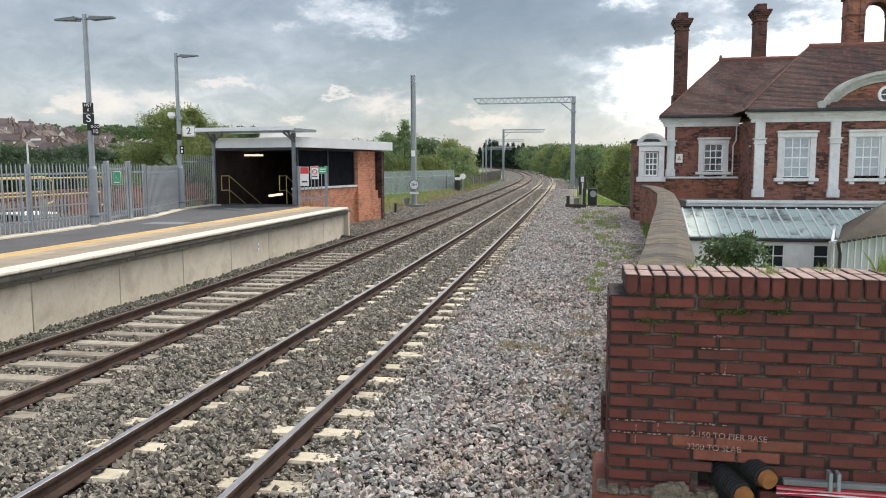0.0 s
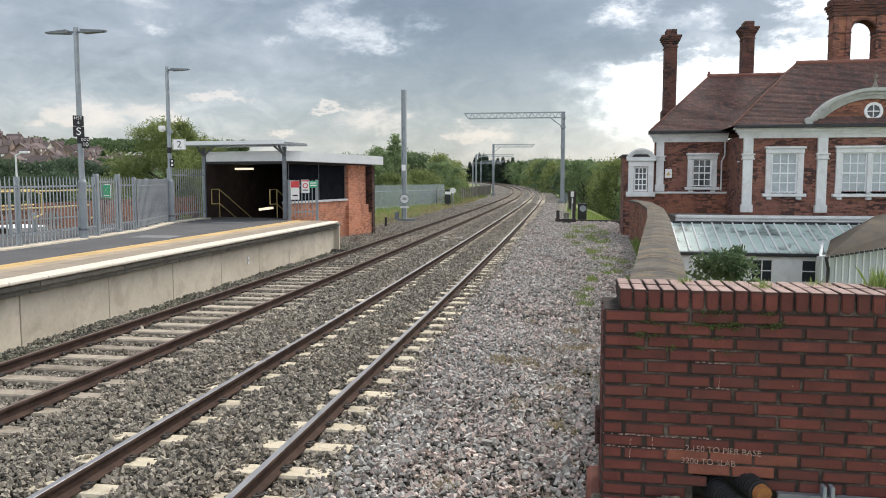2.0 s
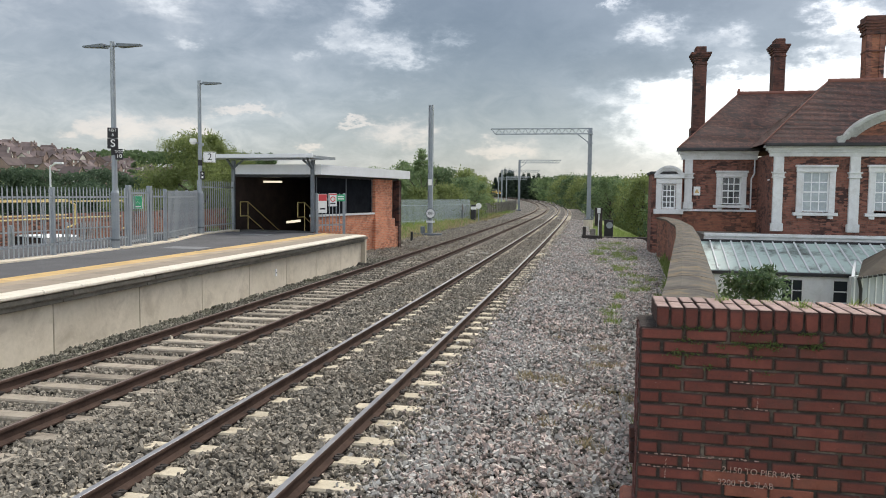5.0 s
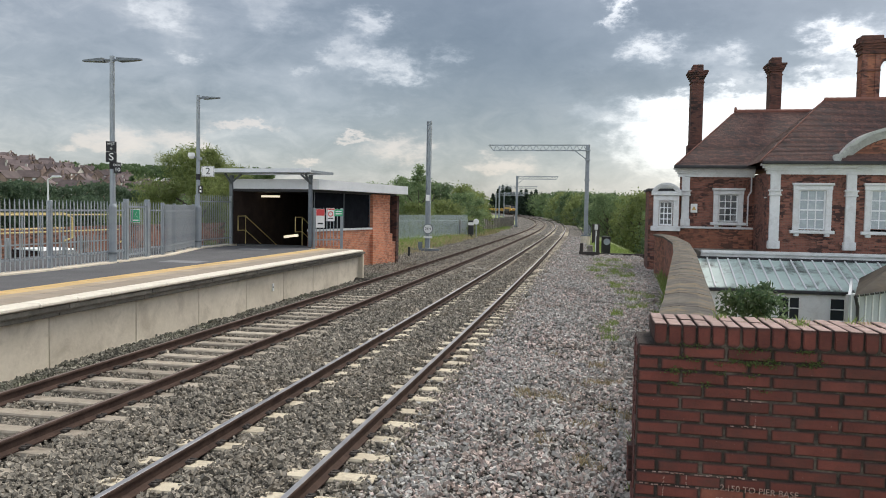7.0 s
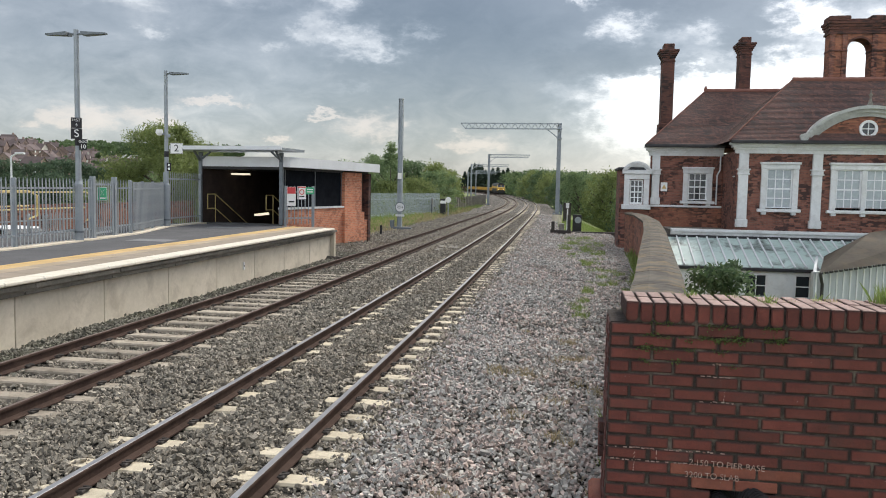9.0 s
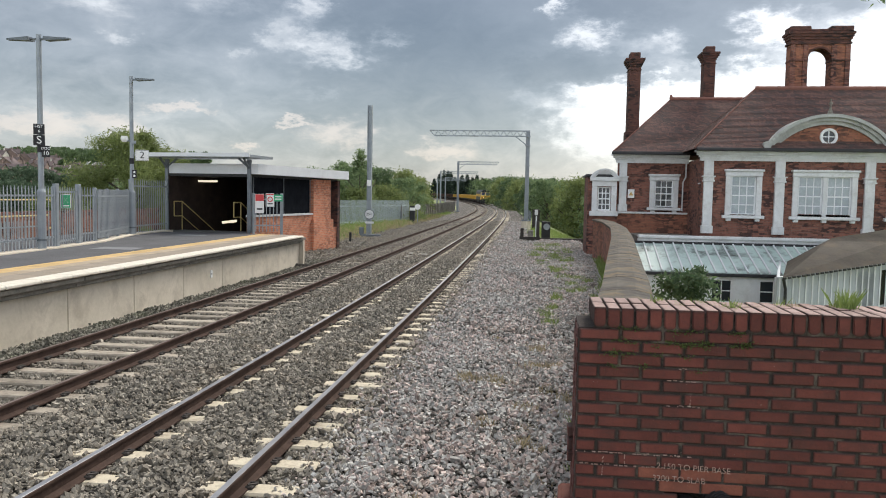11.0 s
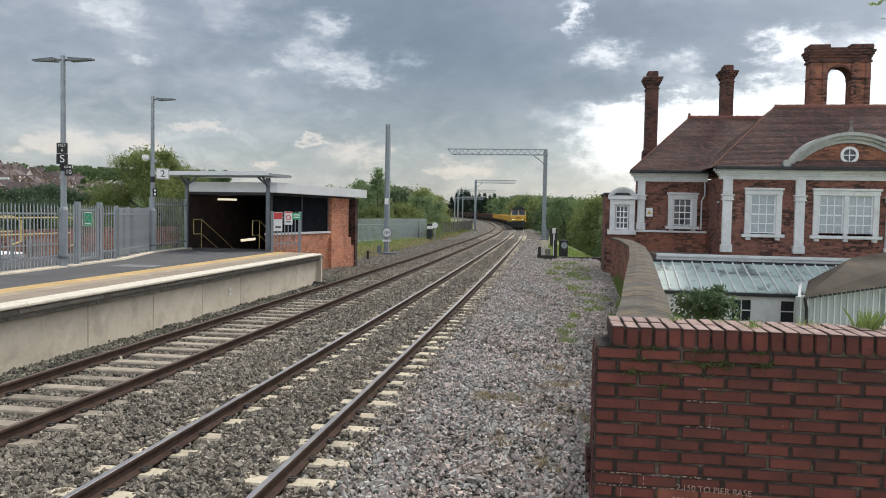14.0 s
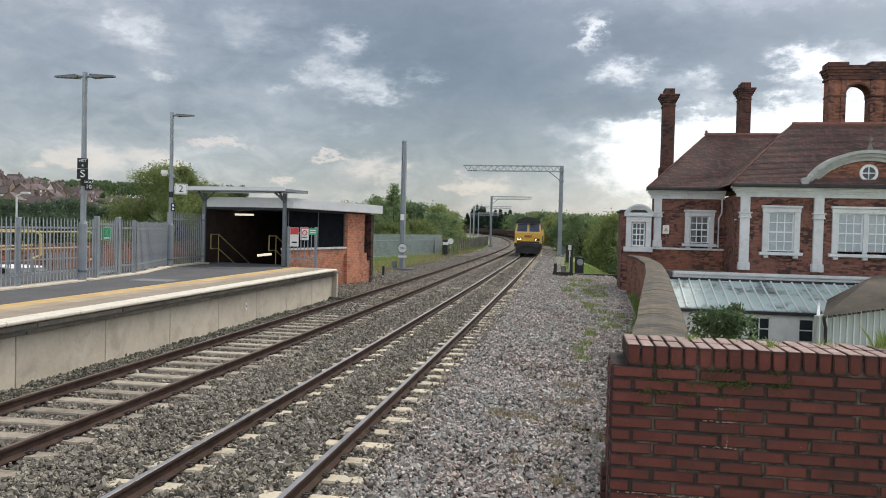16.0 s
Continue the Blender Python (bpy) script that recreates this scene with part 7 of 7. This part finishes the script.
def greenery():
    kinds = []
    for seed, (w, h, leaf, m, lab) in enumerate((
            (3.4, 9.0, 0.125, "leaf", "leafy green tree beside the railway"),
            (3.0, 10.0, 0.125, "leaf2", "dark green leafy tree beside the railway"),
            (3.8, 8.0, 0.13, "leaf3", "pale green leafy tree with a loose crown"),
            (2.5, 10.5, 0.10, "leaf", "slim leafy tree beside the railway"))):
        x, y = far_spot((14.0, 12.1, 10.3, 13.3)[seed], (92, 98, 112, 84)[seed])
        t = make_tree(w, h, leaf, m, seed + 3, lab, lumps=(120, 120, 120, 240)[seed], lo=(0.2, 0.2, 0.2, 0.05)[seed], taper=(0, 0, 0, 0.62)[seed], at=pose(x, y, (6.3, 5.9, 5.3, 7.5)[seed] - h))
        t["height"] = h
        kinds.append(t)
    a, b, c, d = kinds
    # beyond the pale fence
    for i, (k, bear, dist, top) in enumerate(((a, 15.2, 88, 5.2), (b, 12.6, 100, 6.0), (c, 10.4, 108, 5.9), (a, 10.0, 95, 4.6), (c, 9.6, 122, 5.4), (b, 10.6, 130, 5.2), (a, 16.5, 96, 5.5), (c, 12.0, 86, 3.6), (c, 13.8, 82, 3.2), (a, 11.6, 100, 3.4), (c, 10.9, 88, 3.0), (a, 18.2, 100, 5.0))):
        plant(k, bear, dist, top, random.Random(i).uniform(0.85, 1.1), i)
    # on the embankment to the right of the line
    spots = ((b, -6.0, 68, 3.6), (a, -4.8, 80, 4.6), (b, -2.6, 110, 4.9), (b, -5.2, 72, 4.4), (c, -2.4, 98, 5.0), (a, -0.4, 104, 5.0), (b, 0.6, 118, 5.3), (a, -3.4, 118, 5.2), (c, 1.0, 150, 6.0),
             (b, 2.0, 170, 7.0), (a, 0.2, 160, 6.0), (c, 2.6, 200, 7.4), (b, 2.6, 240, 8.5), (a, 1.4, 220, 8.0), (a, 4.4, 345, 10.5), (b, 3.0, 290, 10), (c, -1.2, 130, 5.2), (b, -4.6, 100, 5.2), (a, -6.0, 90, 5.0), (b, -2.3, 118, 2.9), (a, -4.2, 110, 2.9))
    for i, (k, bear, dist, top) in enumerate(spots):
        plant(k, bear, dist, top, random.Random(i + 50).uniform(0.9, 1.15) * (1.0 if dist < 140 else 1.35), i + 50)
    # left, behind the platform
    t = make_tree(3.7, 9.6, 0.056, "leaf3", 21, "large pale green willow behind the fence", leaves=60000, lumps=170, lo=0.12, at=pose(*far_spot(29.3, 57), -3.1), long=1.7)
    t["height"] = 9.6
    plant(t, 27.0, 60, 5.5, 0.8, 71)
    b = make_tree(3.1, 9.0, 0.13, "leaf4", 33, "dark bluish green tree below the hill", at=pose(*far_spot(39.8, 104), 5.0 - 9.0))
    b["height"] = 9.0
    for i, (k, bear, dist, top) in enumerate(((b, 35.5, 105, 5.2), (b, 34.0, 112, 5.0), (b, 37.0, 100, 4.6), (b, 32.6, 110, 4.4), (b, 38.8, 96, 4.8), (b, 31.5, 100, 4.0), (b, 40.5, 100, 5.0), (a, 30.4, 118, 4.2), (b, 24.5, 120, 4.5), (b, 36.3, 90, 3.4), (c, 33.2, 88, 2.6), (b, 42.5, 98, 4.6))):
        plant(k, bear, dist, top, 0.95, i + 120)


greenery()


def conifers():
    rng = np.random.default_rng(8)
    n = 4200
    z = 1 - np.sqrt(rng.uniform(0, 1, n))
    a, q = rng.uniform(0, 2 * math.pi, n), np.sqrt(rng.uniform(0.15, 1, n)) * (0.17 * (1 - z) ** 0.8 + 0.015) * (0.75 + 0.25 * np.sin(z * 90))
    pts = np.stack([q * np.cos(a), q * np.sin(a), z * 0.97 + 0.02 - q * 0.25], 1)
    t = thing("conifer", "tall dark conifer far down the line", "tree", at=pose(*far_spot(7.2, 390), -1), group="far conifers")
    ob = new("crown", quads_mesh("crown", pts * 17.0, rng.uniform(0.25, 0.6, len(pts)), "conifer", rng))
    ob.parent = t
    bm = bmesh.new()
    rod(bm, (0, 0, -0.5), (0, 0, 15), 0.3, 0.05, n=7)
    part("trunk", bm, "bark", t)
    for i, (b, d, k) in enumerate(((6.9, 380, 0.95), (7.5, 400, 0.9), (6.4, 395, 0.8), (5.9, 385, 0.85), (5.5, 390, 0.88), (5.1, 400, 0.82), (4.8, 395, 0.88), (4.4, 405, 0.8), (7.9, 400, 0.75), (4.0, 410, 0.75), (6.7, 420, 1.0))):
        c = copy_thing(t, Matrix.Translation((*far_spot(b, d), -1)))
        c.matrix_basis = Matrix.Translation((*far_spot(b, d), -1)) @ Matrix.Rotation(i * 1.7, 4, "Z") @ Matrix.Diagonal((k * 1.5, k * 1.5, k, 1))


conifers()


LINE_X, LINE_Y = zip(*[line(20 * i, -1.5)[:2] for i in range(30)])


def far_woods():
    """Rows of tree crowns too far to tell apart."""
    rng = np.random.default_rng(12)
    cs, sz = [], []
    for bear0, bear1, d0, d1, z0, z1, n, s in ((9, 2, 250, 420, -1, 8, 120, 5), (4, -8, 330, 640, 2, 14, 260, 6), (-8, -45, 250, 700, 0, 12, 260, 7), (30, 8, 200, 480, 0, 7, 260, 5), (46, 26, 330, 500, 4, 20, 110, 3.0), (46, 24, 560, 680, 24, 30, 130, 6)):
        for i in range(n):
            b, d = rng.uniform(bear1, bear0), rng.uniform(d0, d1)
            x, y = far_spot(b, d)
            if y < 450 and -28 < x - np.interp(y, LINE_Y, LINE_X) < 12:
                continue
            k = (d - d0) / (d1 - d0)
            z = z0 + (z1 - z0) * k * rng.uniform(0.6, 1.0)
            m = 120
            q = rng.normal(size=(m, 3))
            q /= np.linalg.norm(q, axis=1)[:, None]
            q *= np.array([s, s, s * 0.9]) * rng.uniform(0.6, 1.05) * rng.uniform(0.8, 1.05, m)[:, None]
            cs.append(np.array([x, y, z]) + q)
            sz.append(rng.uniform(0.5, 1.0, m) * d / 380)
    ob = new("far_woods", quads_mesh("far_woods", np.concatenate(cs), np.concatenate(sz), "far", rng))
    tagged(ob, "distant green woods on the low hills", "woods", kind="stuff")


far_woods()


# ---- houses on the hill ----
def houses():
    def one(w, d, h, roof, wall, label):
        t = thing("house", label, "house", group="houses on the hill")
        bm = bmesh.new()
        box(bm, -w / 2, -d / 2, -4, w / 2, d / 2, h)
        prism(bm, [(-d / 2, h), (d / 2, h), (0, h + d * 0.42)], "x", -w / 2, w / 2)
        part("wall", bm, wall, t)
        bm = bmesh.new()
        for s in (-1, 1):
            prism(bm, [(s * (d / 2 + 0.3), h - 0.25), (0, h + d * 0.42), (0, h + d * 0.42 + 0.22), (s * (d / 2 + 0.3), h - 0.03)], "x", -w / 2 - 0.3, w / 2 + 0.3)
        part("roof", bm, roof, t)
        for x in (-w * 0.28, w * 0.28):
            for z in (0.9, 3.1):
                bm = bmesh.new()
                box(bm, x - 0.6, -d / 2 - 0.04, z, x + 0.6, -d / 2 - 0.01, z + 1.1)
                part("window", bm, "whitepaint", t)
        bm = bmesh.new()
        box(bm, w * 0.3, -0.4, h + 1, w * 0.3 + 0.7, 0.4, h + d * 0.42 + 1.2)
        part("chimney", bm, wall, t)
        return t
    M["hill_roof"] = mat("hill_roof", (0.10, 0.078, 0.077), (0.165, 0.128, 0.125), 0.4, 0.9, 0.1, random_shift=0.5)
    M["pale_render"] = mat("pale_render", (0.5, 0.47, 0.42), (0.6, 0.57, 0.52), 0.4, 0.9, 0.1, random_shift=0.2)
    a = one(7.6, 6.2, 4.6, "hill_roof", "farbrick", "brick house with a red-brown tiled roof on the hill")
    b = one(6.4, 6.0, 4.6, "hill_roof", "pale_render", "pale rendered house with a brown roof on the hill")
    rng = random.Random(7)
    k = 0
    for row in range(9):
        dist = 335 + 22 * row
        bear = 29.5 + rng.uniform(0, 1)
        while bear < 46:
            x, y = far_spot(bear, dist + rng.uniform(-5, 5))
            o = x - line(y)[0]
            z = ground_z(y, o) + 0.2
            t = b if rng.random() < 0.2 else a
            m = pose(x, y, z, 0, 0, rng.choice((0, 90, 25, 40, 115)) + rng.uniform(-12, 12))
            if k == 0 and t is a:
                a.matrix_basis = m
                k = 1
            elif k <= 1 and t is b:
                b.matrix_basis = m
                k = 2
            else:
                copy_thing(t, m)
            bear += math.degrees(rng.uniform(8.5, 13) / dist)


houses()


# ---- weeds and grass ----
def blades(spots, material, rng):
    """Grass: spots of (x, y, z, count, spread, height)."""
    P = []
    for x, y, z, n, r, h in spots:
        a, q = rng.uniform(0, 2 * math.pi, n), np.sqrt(rng.uniform(0, 1, n)) * r
        bx, by = x + q * np.cos(a), y + q * np.sin(a)
        hh = h * rng.uniform(0.45, 1.1, n)
        lean, la = hh * rng.uniform(0.1, 0.7, n), rng.uniform(0, 2 * math.pi, n)
        wa, w = rng.uniform(0, 2 * math.pi, n), np.clip(0.035 * hh, 0.0025, 0.05)
        dx, dy = np.cos(wa) * w, np.sin(wa) * w
        tx, ty = bx + lean * np.cos(la), by + lean * np.sin(la)
        P.append(np.stack([np.stack([bx - dx, by - dy, np.full(n, z)], 1), np.stack([bx + dx, by + dy, np.full(n, z)], 1),
                           np.stack([(bx + tx) / 2 + dx * 0.8, (by + ty) / 2 + dy * 0.8, z + hh * 0.62], 1), np.stack([tx, ty, z + hh], 1)], 1).reshape(-1, 3))
    P = np.concatenate(P)
    return big_mesh("blades", P, np.arange(len(P)).reshape(-1, 4), material)


def weeds():
    rng = np.random.default_rng(31)
    # rough grass beside the far track and on the bank
    spots = []
    for i in range(900):
        s, o = rng.uniform(36, 130), rng.uniform(-13.5, -8.6)
        if o > -9.6 and rng.random() < 0.6:
            continue
        x, y, _ = line(s, o)
        spots.append((x, y, -0.5, 26, 0.45, rng.uniform(0.2, 0.6)))
    for i in range(700):
        s, o = rng.uniform(53, 80), rng.uniform(2.6, 9)
        x, y, _ = line(s, o)
        spots.append((x, y, ground_z(s, o) - 0.03, 26, 0.5, rng.uniform(0.15, 0.35)))
    tagged(new("rough_grass", blades(spots, "blade", rng)), "rough green grass along the line", "grass", kind="stuff")
    spots = []
    for i in range(800):
        s, o = rng.uniform(36, 110), rng.uniform(-12, -8.4)
        x, y, _ = line(s, o)
        spots.append((x, y, -0.45, 18, 0.4, rng.uniform(0.2, 0.5)))
    tagged(new("dry_grass", blades(spots, "dry", rng)), "dry straw-coloured grass along the line", "grass", kind="stuff")
    # patches in the ballast
    for mat_name, name, lab in (("blade", "green_weeds", "small green weeds growing in the ballast"), ("dry", "dry_weeds", "small dry brown weeds in the ballast")):
        sp = []
        for k in range(64 if mat_name == "blade" else 30):
            if mat_name == "blade":
                s, o = rng.uniform(17, 47), rng.uniform(2.4, 4.4)
            else:
                s, o = rng.uniform(5.5, 15), rng.uniform(1.5, 3.1)
            o = min(o, ballast_right(s) - 0.35)
            x, y, _ = line(s, o)
            high = rng.uniform(0.08, 0.2) if mat_name == "blade" else rng.uniform(0.05, 0.12)
            sp.append((x, y, ballast_z(o, x, y), 90, rng.uniform(0.1, 0.22) * (1.7 if s > 24 else 1.0), high))
        tagged(new(name, blades(sp, mat_name, rng)), lab, "weeds", kind="stuff")
    sp = []
    for k in range(60):
        s = rng.uniform(8, 34)
        x, y, _ = line(s, 0)
        sp.append((parapet_x(y) - 0.36, y, -0.33, 34, 0.14, rng.uniform(0.15, 0.55)))
    tagged(new("wall_foot_grass", blades(sp, "blade", rng)), "thin grass at the foot of the parapet", "grass", kind="stuff")
    # on top of the brick wall
    spots = ((1.62, 0.13, 130), (0.60, 0.07, 40), (0.98, 0.075, 40), (1.30, 0.07, 30), (0.83, 0.05, 24), (1.95, 0.07, 40), (0.72, 0.04, 20))
    sp = [(x, WY + 0.24 + rng.uniform(-0.1, 0.1), TOP - 0.02, n, 0.03 + h * 0.25, h) for x, h, n in spots]
    tagged(new("wall_weeds", blades(sp, "blade", rng)), "small green weeds growing between the coping bricks", "weeds", kind="stuff")
    sp = [(x, WY + 0.24 + rng.uniform(-0.1, 0.1), TOP - 0.02, n, 0.03 + h * 0.25, h) for x, h, n in ((1.36, 0.055, 30), (0.93, 0.05, 24), (1.12, 0.04, 24), (1.86, 0.05, 30))]
    tagged(new("dry_wall_weeds", blades(sp, "dry", rng)), "small dry weeds between the coping bricks", "weeds", kind="stuff")
    sp = [(0.62 + rng.normal() * 0.13, 5.1 + rng.uniform(-0.3, 0.9), 1.45, 14, 0.08, rng.uniform(0.12, 0.3)) for k in range(14)]
    tagged(new("grass_tuft", blades(sp, "blade", rng)), "grass tuft at the start of the parapet", "grass")
    # moss on the upper courses
    c, s = [], []
    for k in range(34):
        x = rng.choice([rng.uniform(0.3, 0.75), rng.uniform(0.95, 1.05), rng.uniform(0.7, 0.9)], p=[0.7, 0.15, 0.15])
        z = TOP - 0.112 - COURSE * rng.choice([1, 1, 1, 2, 0, 3]) + rng.normal() * 0.006
        q = rng.normal(size=(28, 3)) * np.array([0.022, 0.005, 0.008])
        c.append(np.array([x, WY - 0.006, z]) + q)
        s.append(rng.uniform(0.004, 0.009, 28))
    tagged(new("moss", quads_mesh("moss", np.concatenate(c), np.concatenate(s), "moss", rng)), "small moss and ivy on the upper courses", "moss", kind="stuff")


weeds()
lime_specks()

bush = make_tree(1.12, 4.5, 0.05, "leaf2", 40, "wild green shrub growing behind the wall", leaves=9000, lumps=70, lo=0.3, at=pose(3.5, 19.5, -3.5), name="shrub", long=1.6)
side_tree = make_tree(3.3, 11.2, 0.06, "leaf", 44, "leafy tree whose branch reaches over the yard", leaves=16000, lumps=60, lo=0.8, at=pose(9.52, 15.0, -3.6), name="tree", long=1.3)


# ---- the train ----
def bogie(parent, y, wheels, r):
    bm = bmesh.new()
    for s in (-1, 1):
        soft_box(bm, s * 1.0 - 0.06, y - wheels * 0.9, 0.35, s * 1.0 + 0.06, y + wheels * 0.9, 0.85, 0.03)
    b = part("bogie", bm, "clip", parent, "dark bogie")
    for i in range(wheels):
        yy = y + (i - (wheels - 1) / 2) * 1.9
        bm = bmesh.new()
        for s in (-1, 1):
            rod(bm, (s * 0.68, yy, r), (s * 0.82, yy, r), r, n=18)
        rod(bm, (-0.7, yy, r), (0.7, yy, r), 0.09, n=8)
        part("wheelset", bm, "rail", b)


def locomotive():
    t = thing("locomotive", "yellow-fronted diesel locomotive with a dark roof and lit headlights", "locomotive", group="train")
    L = 21.0
    # the front stands at y = 0 and faces -y; the body runs back along +y
    prof = [(-1.32, 1.15), (1.32, 1.15), (1.32, 2.75), (1.2, 3.3), (0.95, 3.6), (0.5, 3.78), (-0.5, 3.78), (-0.95, 3.6), (-1.2, 3.3), (-1.32, 2.75)]
    bm = bmesh.new()
    prism(bm, prof, "y", 2.2, L - 2.2)
    part("body", bm, "loco_dark", t, "dark body side")
    bm = bmesh.new()
    prism(bm, [(-1.325, 2.0), (1.325, 2.0), (1.325, 2.72), (-1.325, 2.72)], "y", 2.3, L - 2.3)
    part("side_band", bm, "loco_yellow", t, "yellow band")
    for y0, s in ((0.0, 1), (L, -1)):
        bm = bmesh.new()
        # lower nose and the sloped cab front above it
        v = box(bm, -1.32, y0 + s * 0.12, 1.15, 1.32, y0 + s * 2.2, 2.28)
        part("nose", bm, "loco_yellow", t, "yellow nose")
        bm = bmesh.new()
        a = [(-1.32, 2.28), (1.32, 2.28), (1.15, 3.32), (-1.15, 3.32)]
        f = [bm.verts.new((x, y0 + s * (0.12 + (z - 2.28) * 0.34), z)) for x, z in a]
        g = [bm.verts.new((x, y0 + s * 2.2, z)) for x, z in a]
        bm.faces.new(f)
        bm.faces.new(g[::-1])
        for i in range(4):
            bm.faces.new((f[i], g[i], g[(i + 1) % 4], f[(i + 1) % 4]))
        cab = part("cab", bm, "loco_cream", t, "pale yellow cab")
        bm = bmesh.new()
        top = [(-1.22, 3.25), (1.22, 3.25), (1.12, 3.46), (0.92, 3.64), (0.58, 3.80), (0.2, 3.88), (-0.2, 3.88), (-0.58, 3.80), (-0.92, 3.64), (-1.12, 3.46)]
        prism(bm, top, "y", y0 + s * 0.22, y0 + s * 2.25)
        part("cab_roof", bm, "loco_dark", t, "black domed cab roof")
        for x0, x1 in ((-1.12, -0.10), (0.10, 1.12)):
            bm = bmesh.new()
            q = [(x0, 2.44), (x1, 2.44), (x1 - (0.1 if x1 > 0.5 else 0.0), 3.19), (x0 + (0.1 if x0 < -0.5 else 0.0), 3.19)]
            ff = [bm.verts.new((x, y0 + s * (0.10 + (z - 2.28) * 0.34), z)) for x, z in q]
            bm.faces.new(ff)
            bmesh.ops.solidify(bm, geom=bm.faces[:], thickness=0.02)
            part("windscreen", bm, "cabglass", cab, "windscreen with a blue-grey reflection in its colour")
        bm = bmesh.new()
        soft_box(bm, -1.34, y0 - s * 0.02, 0.92, 1.34, y0 + s * 0.5, 1.3, 0.03)
        soft_box(bm, -1.2, y0 + s * 0.02, 0.28, 1.2, y0 + s * 0.4, 0.92, 0.03)
        part("buffer_beam", bm, "loco_dark", t, "black buffer beam and plough")
        for x in (-0.87, 0.87):
            bm = bmesh.new()
            soft_box(bm, x - 0.27, y0 + s * 0.09, 1.55, x + 0.27, y0 + s * 0.13, 1.77, 0.015)
            part("light_cluster", bm, "loco_dark", t, "black headlight housing")
            bm = bmesh.new()
            rod(bm, (x, y0 - s * 0.45, 1.06), (x, y0, 1.06), 0.13, n=12)
            rod(bm, (x, y0 - s * 0.5, 1.06), (x, y0 - s * 0.45, 1.06), 0.25, n=16)
            part("buffer", bm, "clip", t)
            for k, dx in enumerate((-0.13, 0.13)):
                bm = bmesh.new()
                rod(bm, (x + dx, y0 + s * 0.06, 1.66), (x + dx, y0 + s * 0.14, 1.66), 0.065, n=14)
                lit = s > 0 and (x < 0 or dx < 0)
                part("headlight", bm, "lampglow" if lit else "clip", t, "lit headlight" if lit else "")
        bm = bmesh.new()
        soft_box(bm, -0.36, y0 + s * 0.085, 1.86, 0.36, y0 + s * 0.13, 2.08, 0.01)
        part("nose_plate", bm, "orange", t, "orange plate on the nose")
        bm = bmesh.new()
        soft_box(bm, -1.1, y0 + s * 0.095, 1.31, 1.1, y0 + s * 0.13, 1.47, 0.01)
        part("lower_panel", bm, "loco_dark", t, "black lower panel")
        bm = bmesh.new()
        rod(bm, (0, y0 + s * 0.40, 3.28), (0, y0 + s * 0.26, 3.28), 0.10, n=10)
        part("top_light", bm, "stucco", cab)
    bm = bmesh.new()
    soft_box(bm, -1.2, 7.5, 0.3, 1.2, 13.5, 1.15, 0.05)
    part("fuel_tank", bm, "clip", t)
    bm = bmesh.new()
    box(bm, -1.3, 0.6, 0.95, 1.3, L - 0.6, 1.16)
    part("frame", bm, "clip", t)
    bogie(t, 3.6, 3, 0.53)
    bogie(t, L - 3.6, 3, 0.53)
    return t


def wagon(material, label, high):
    t = thing("wagon", label, "wagon", group="train")
    L = 13.4
    bm = bmesh.new()
    w, z0, z1 = 1.32, 1.05, high
    for a in (-1, 1):
        box(bm, a * w - 0.04, 0.5, z0, a * w + 0.04, L - 0.5, z1)
    for y in (0.5, L - 0.5):
        box(bm, -w, y - 0.04, z0, w, y + 0.04, z1)
    box(bm, -w, 0.5, z0, w, L - 0.5, z0 + 0.1)
    part("box_body", bm, material, t)
    n = 11
    for i in range(n):
        y = 0.7 + (L - 1.4) * i / (n - 1)
        bm = bmesh.new()
        for a in (-1, 1):
            box(bm, a * w + a * 0.04, y - 0.06, z0, a * w + a * 0.12, y + 0.06, z1 - 0.02)
        part("rib", bm, material, t)
    bm = bmesh.new()
    for a in (-1, 1):
        box(bm, a * w - 0.08, 0.44, z1, a * w + 0.12, L - 0.44, z1 + 0.1)
    part("top_rail", bm, material, t)
    bm = bmesh.new()
    box(bm, -1.15, 0.3, 0.75, 1.15, L - 0.3, 1.04)
    for y in (0.0, L):
        for x in (-0.87, 0.87):
            rod(bm, (x, y, 0.98), (x, y + (0.4 if y == 0 else -0.4), 0.98), 0.2, n=10)
    part("underframe", bm, "clip", t)
    bogie(t, 2.2, 2, 0.46)
    bogie(t, L - 2.2, 2, 0.46)
    return t


loco = locomotive()
units = [(loco, 0.0, 21.0)]
yellow_wagon = wagon("wagon_yellow", "yellow open box wagon behind the locomotive", 2.1)
brown_wagon = wagon("wagon_brown", "rusty brown open box wagon", 2.05)
back = 21.8
for i in range(24):
    src = yellow_wagon if i < 6 else brown_wagon
    ob = src if i in (0, 6) else copy_thing(src, Matrix.Identity(4))
    units.append((ob, back, 13.4))
    back += 14.1

MIDDLE = RAILS[1] / 2
FRONT_AT_END, SPEED = 78.0, 28.0


def unit_pose(start, length, t):
    """A vehicle whose two ends follow the right-hand track."""
    s = FRONT_AT_END + SPEED * (16.0 - t) + start
    x0, y0, _ = line(s, MIDDLE)
    x1, y1, _ = line(s + length, MIDDLE)
    z0, z1 = rise(s), rise(s + length)
    return pose(x0, y0, z0, math.degrees(math.atan2(z1 - z0, length)), 0, math.degrees(math.atan2(-(x1 - x0), y1 - y0)))


def motions():
    for ob, start, length in units:
        walk(ob, [(0.5 * k, unit_pose(start, length, 0.5 * k)) for k in range(33)])


motions()
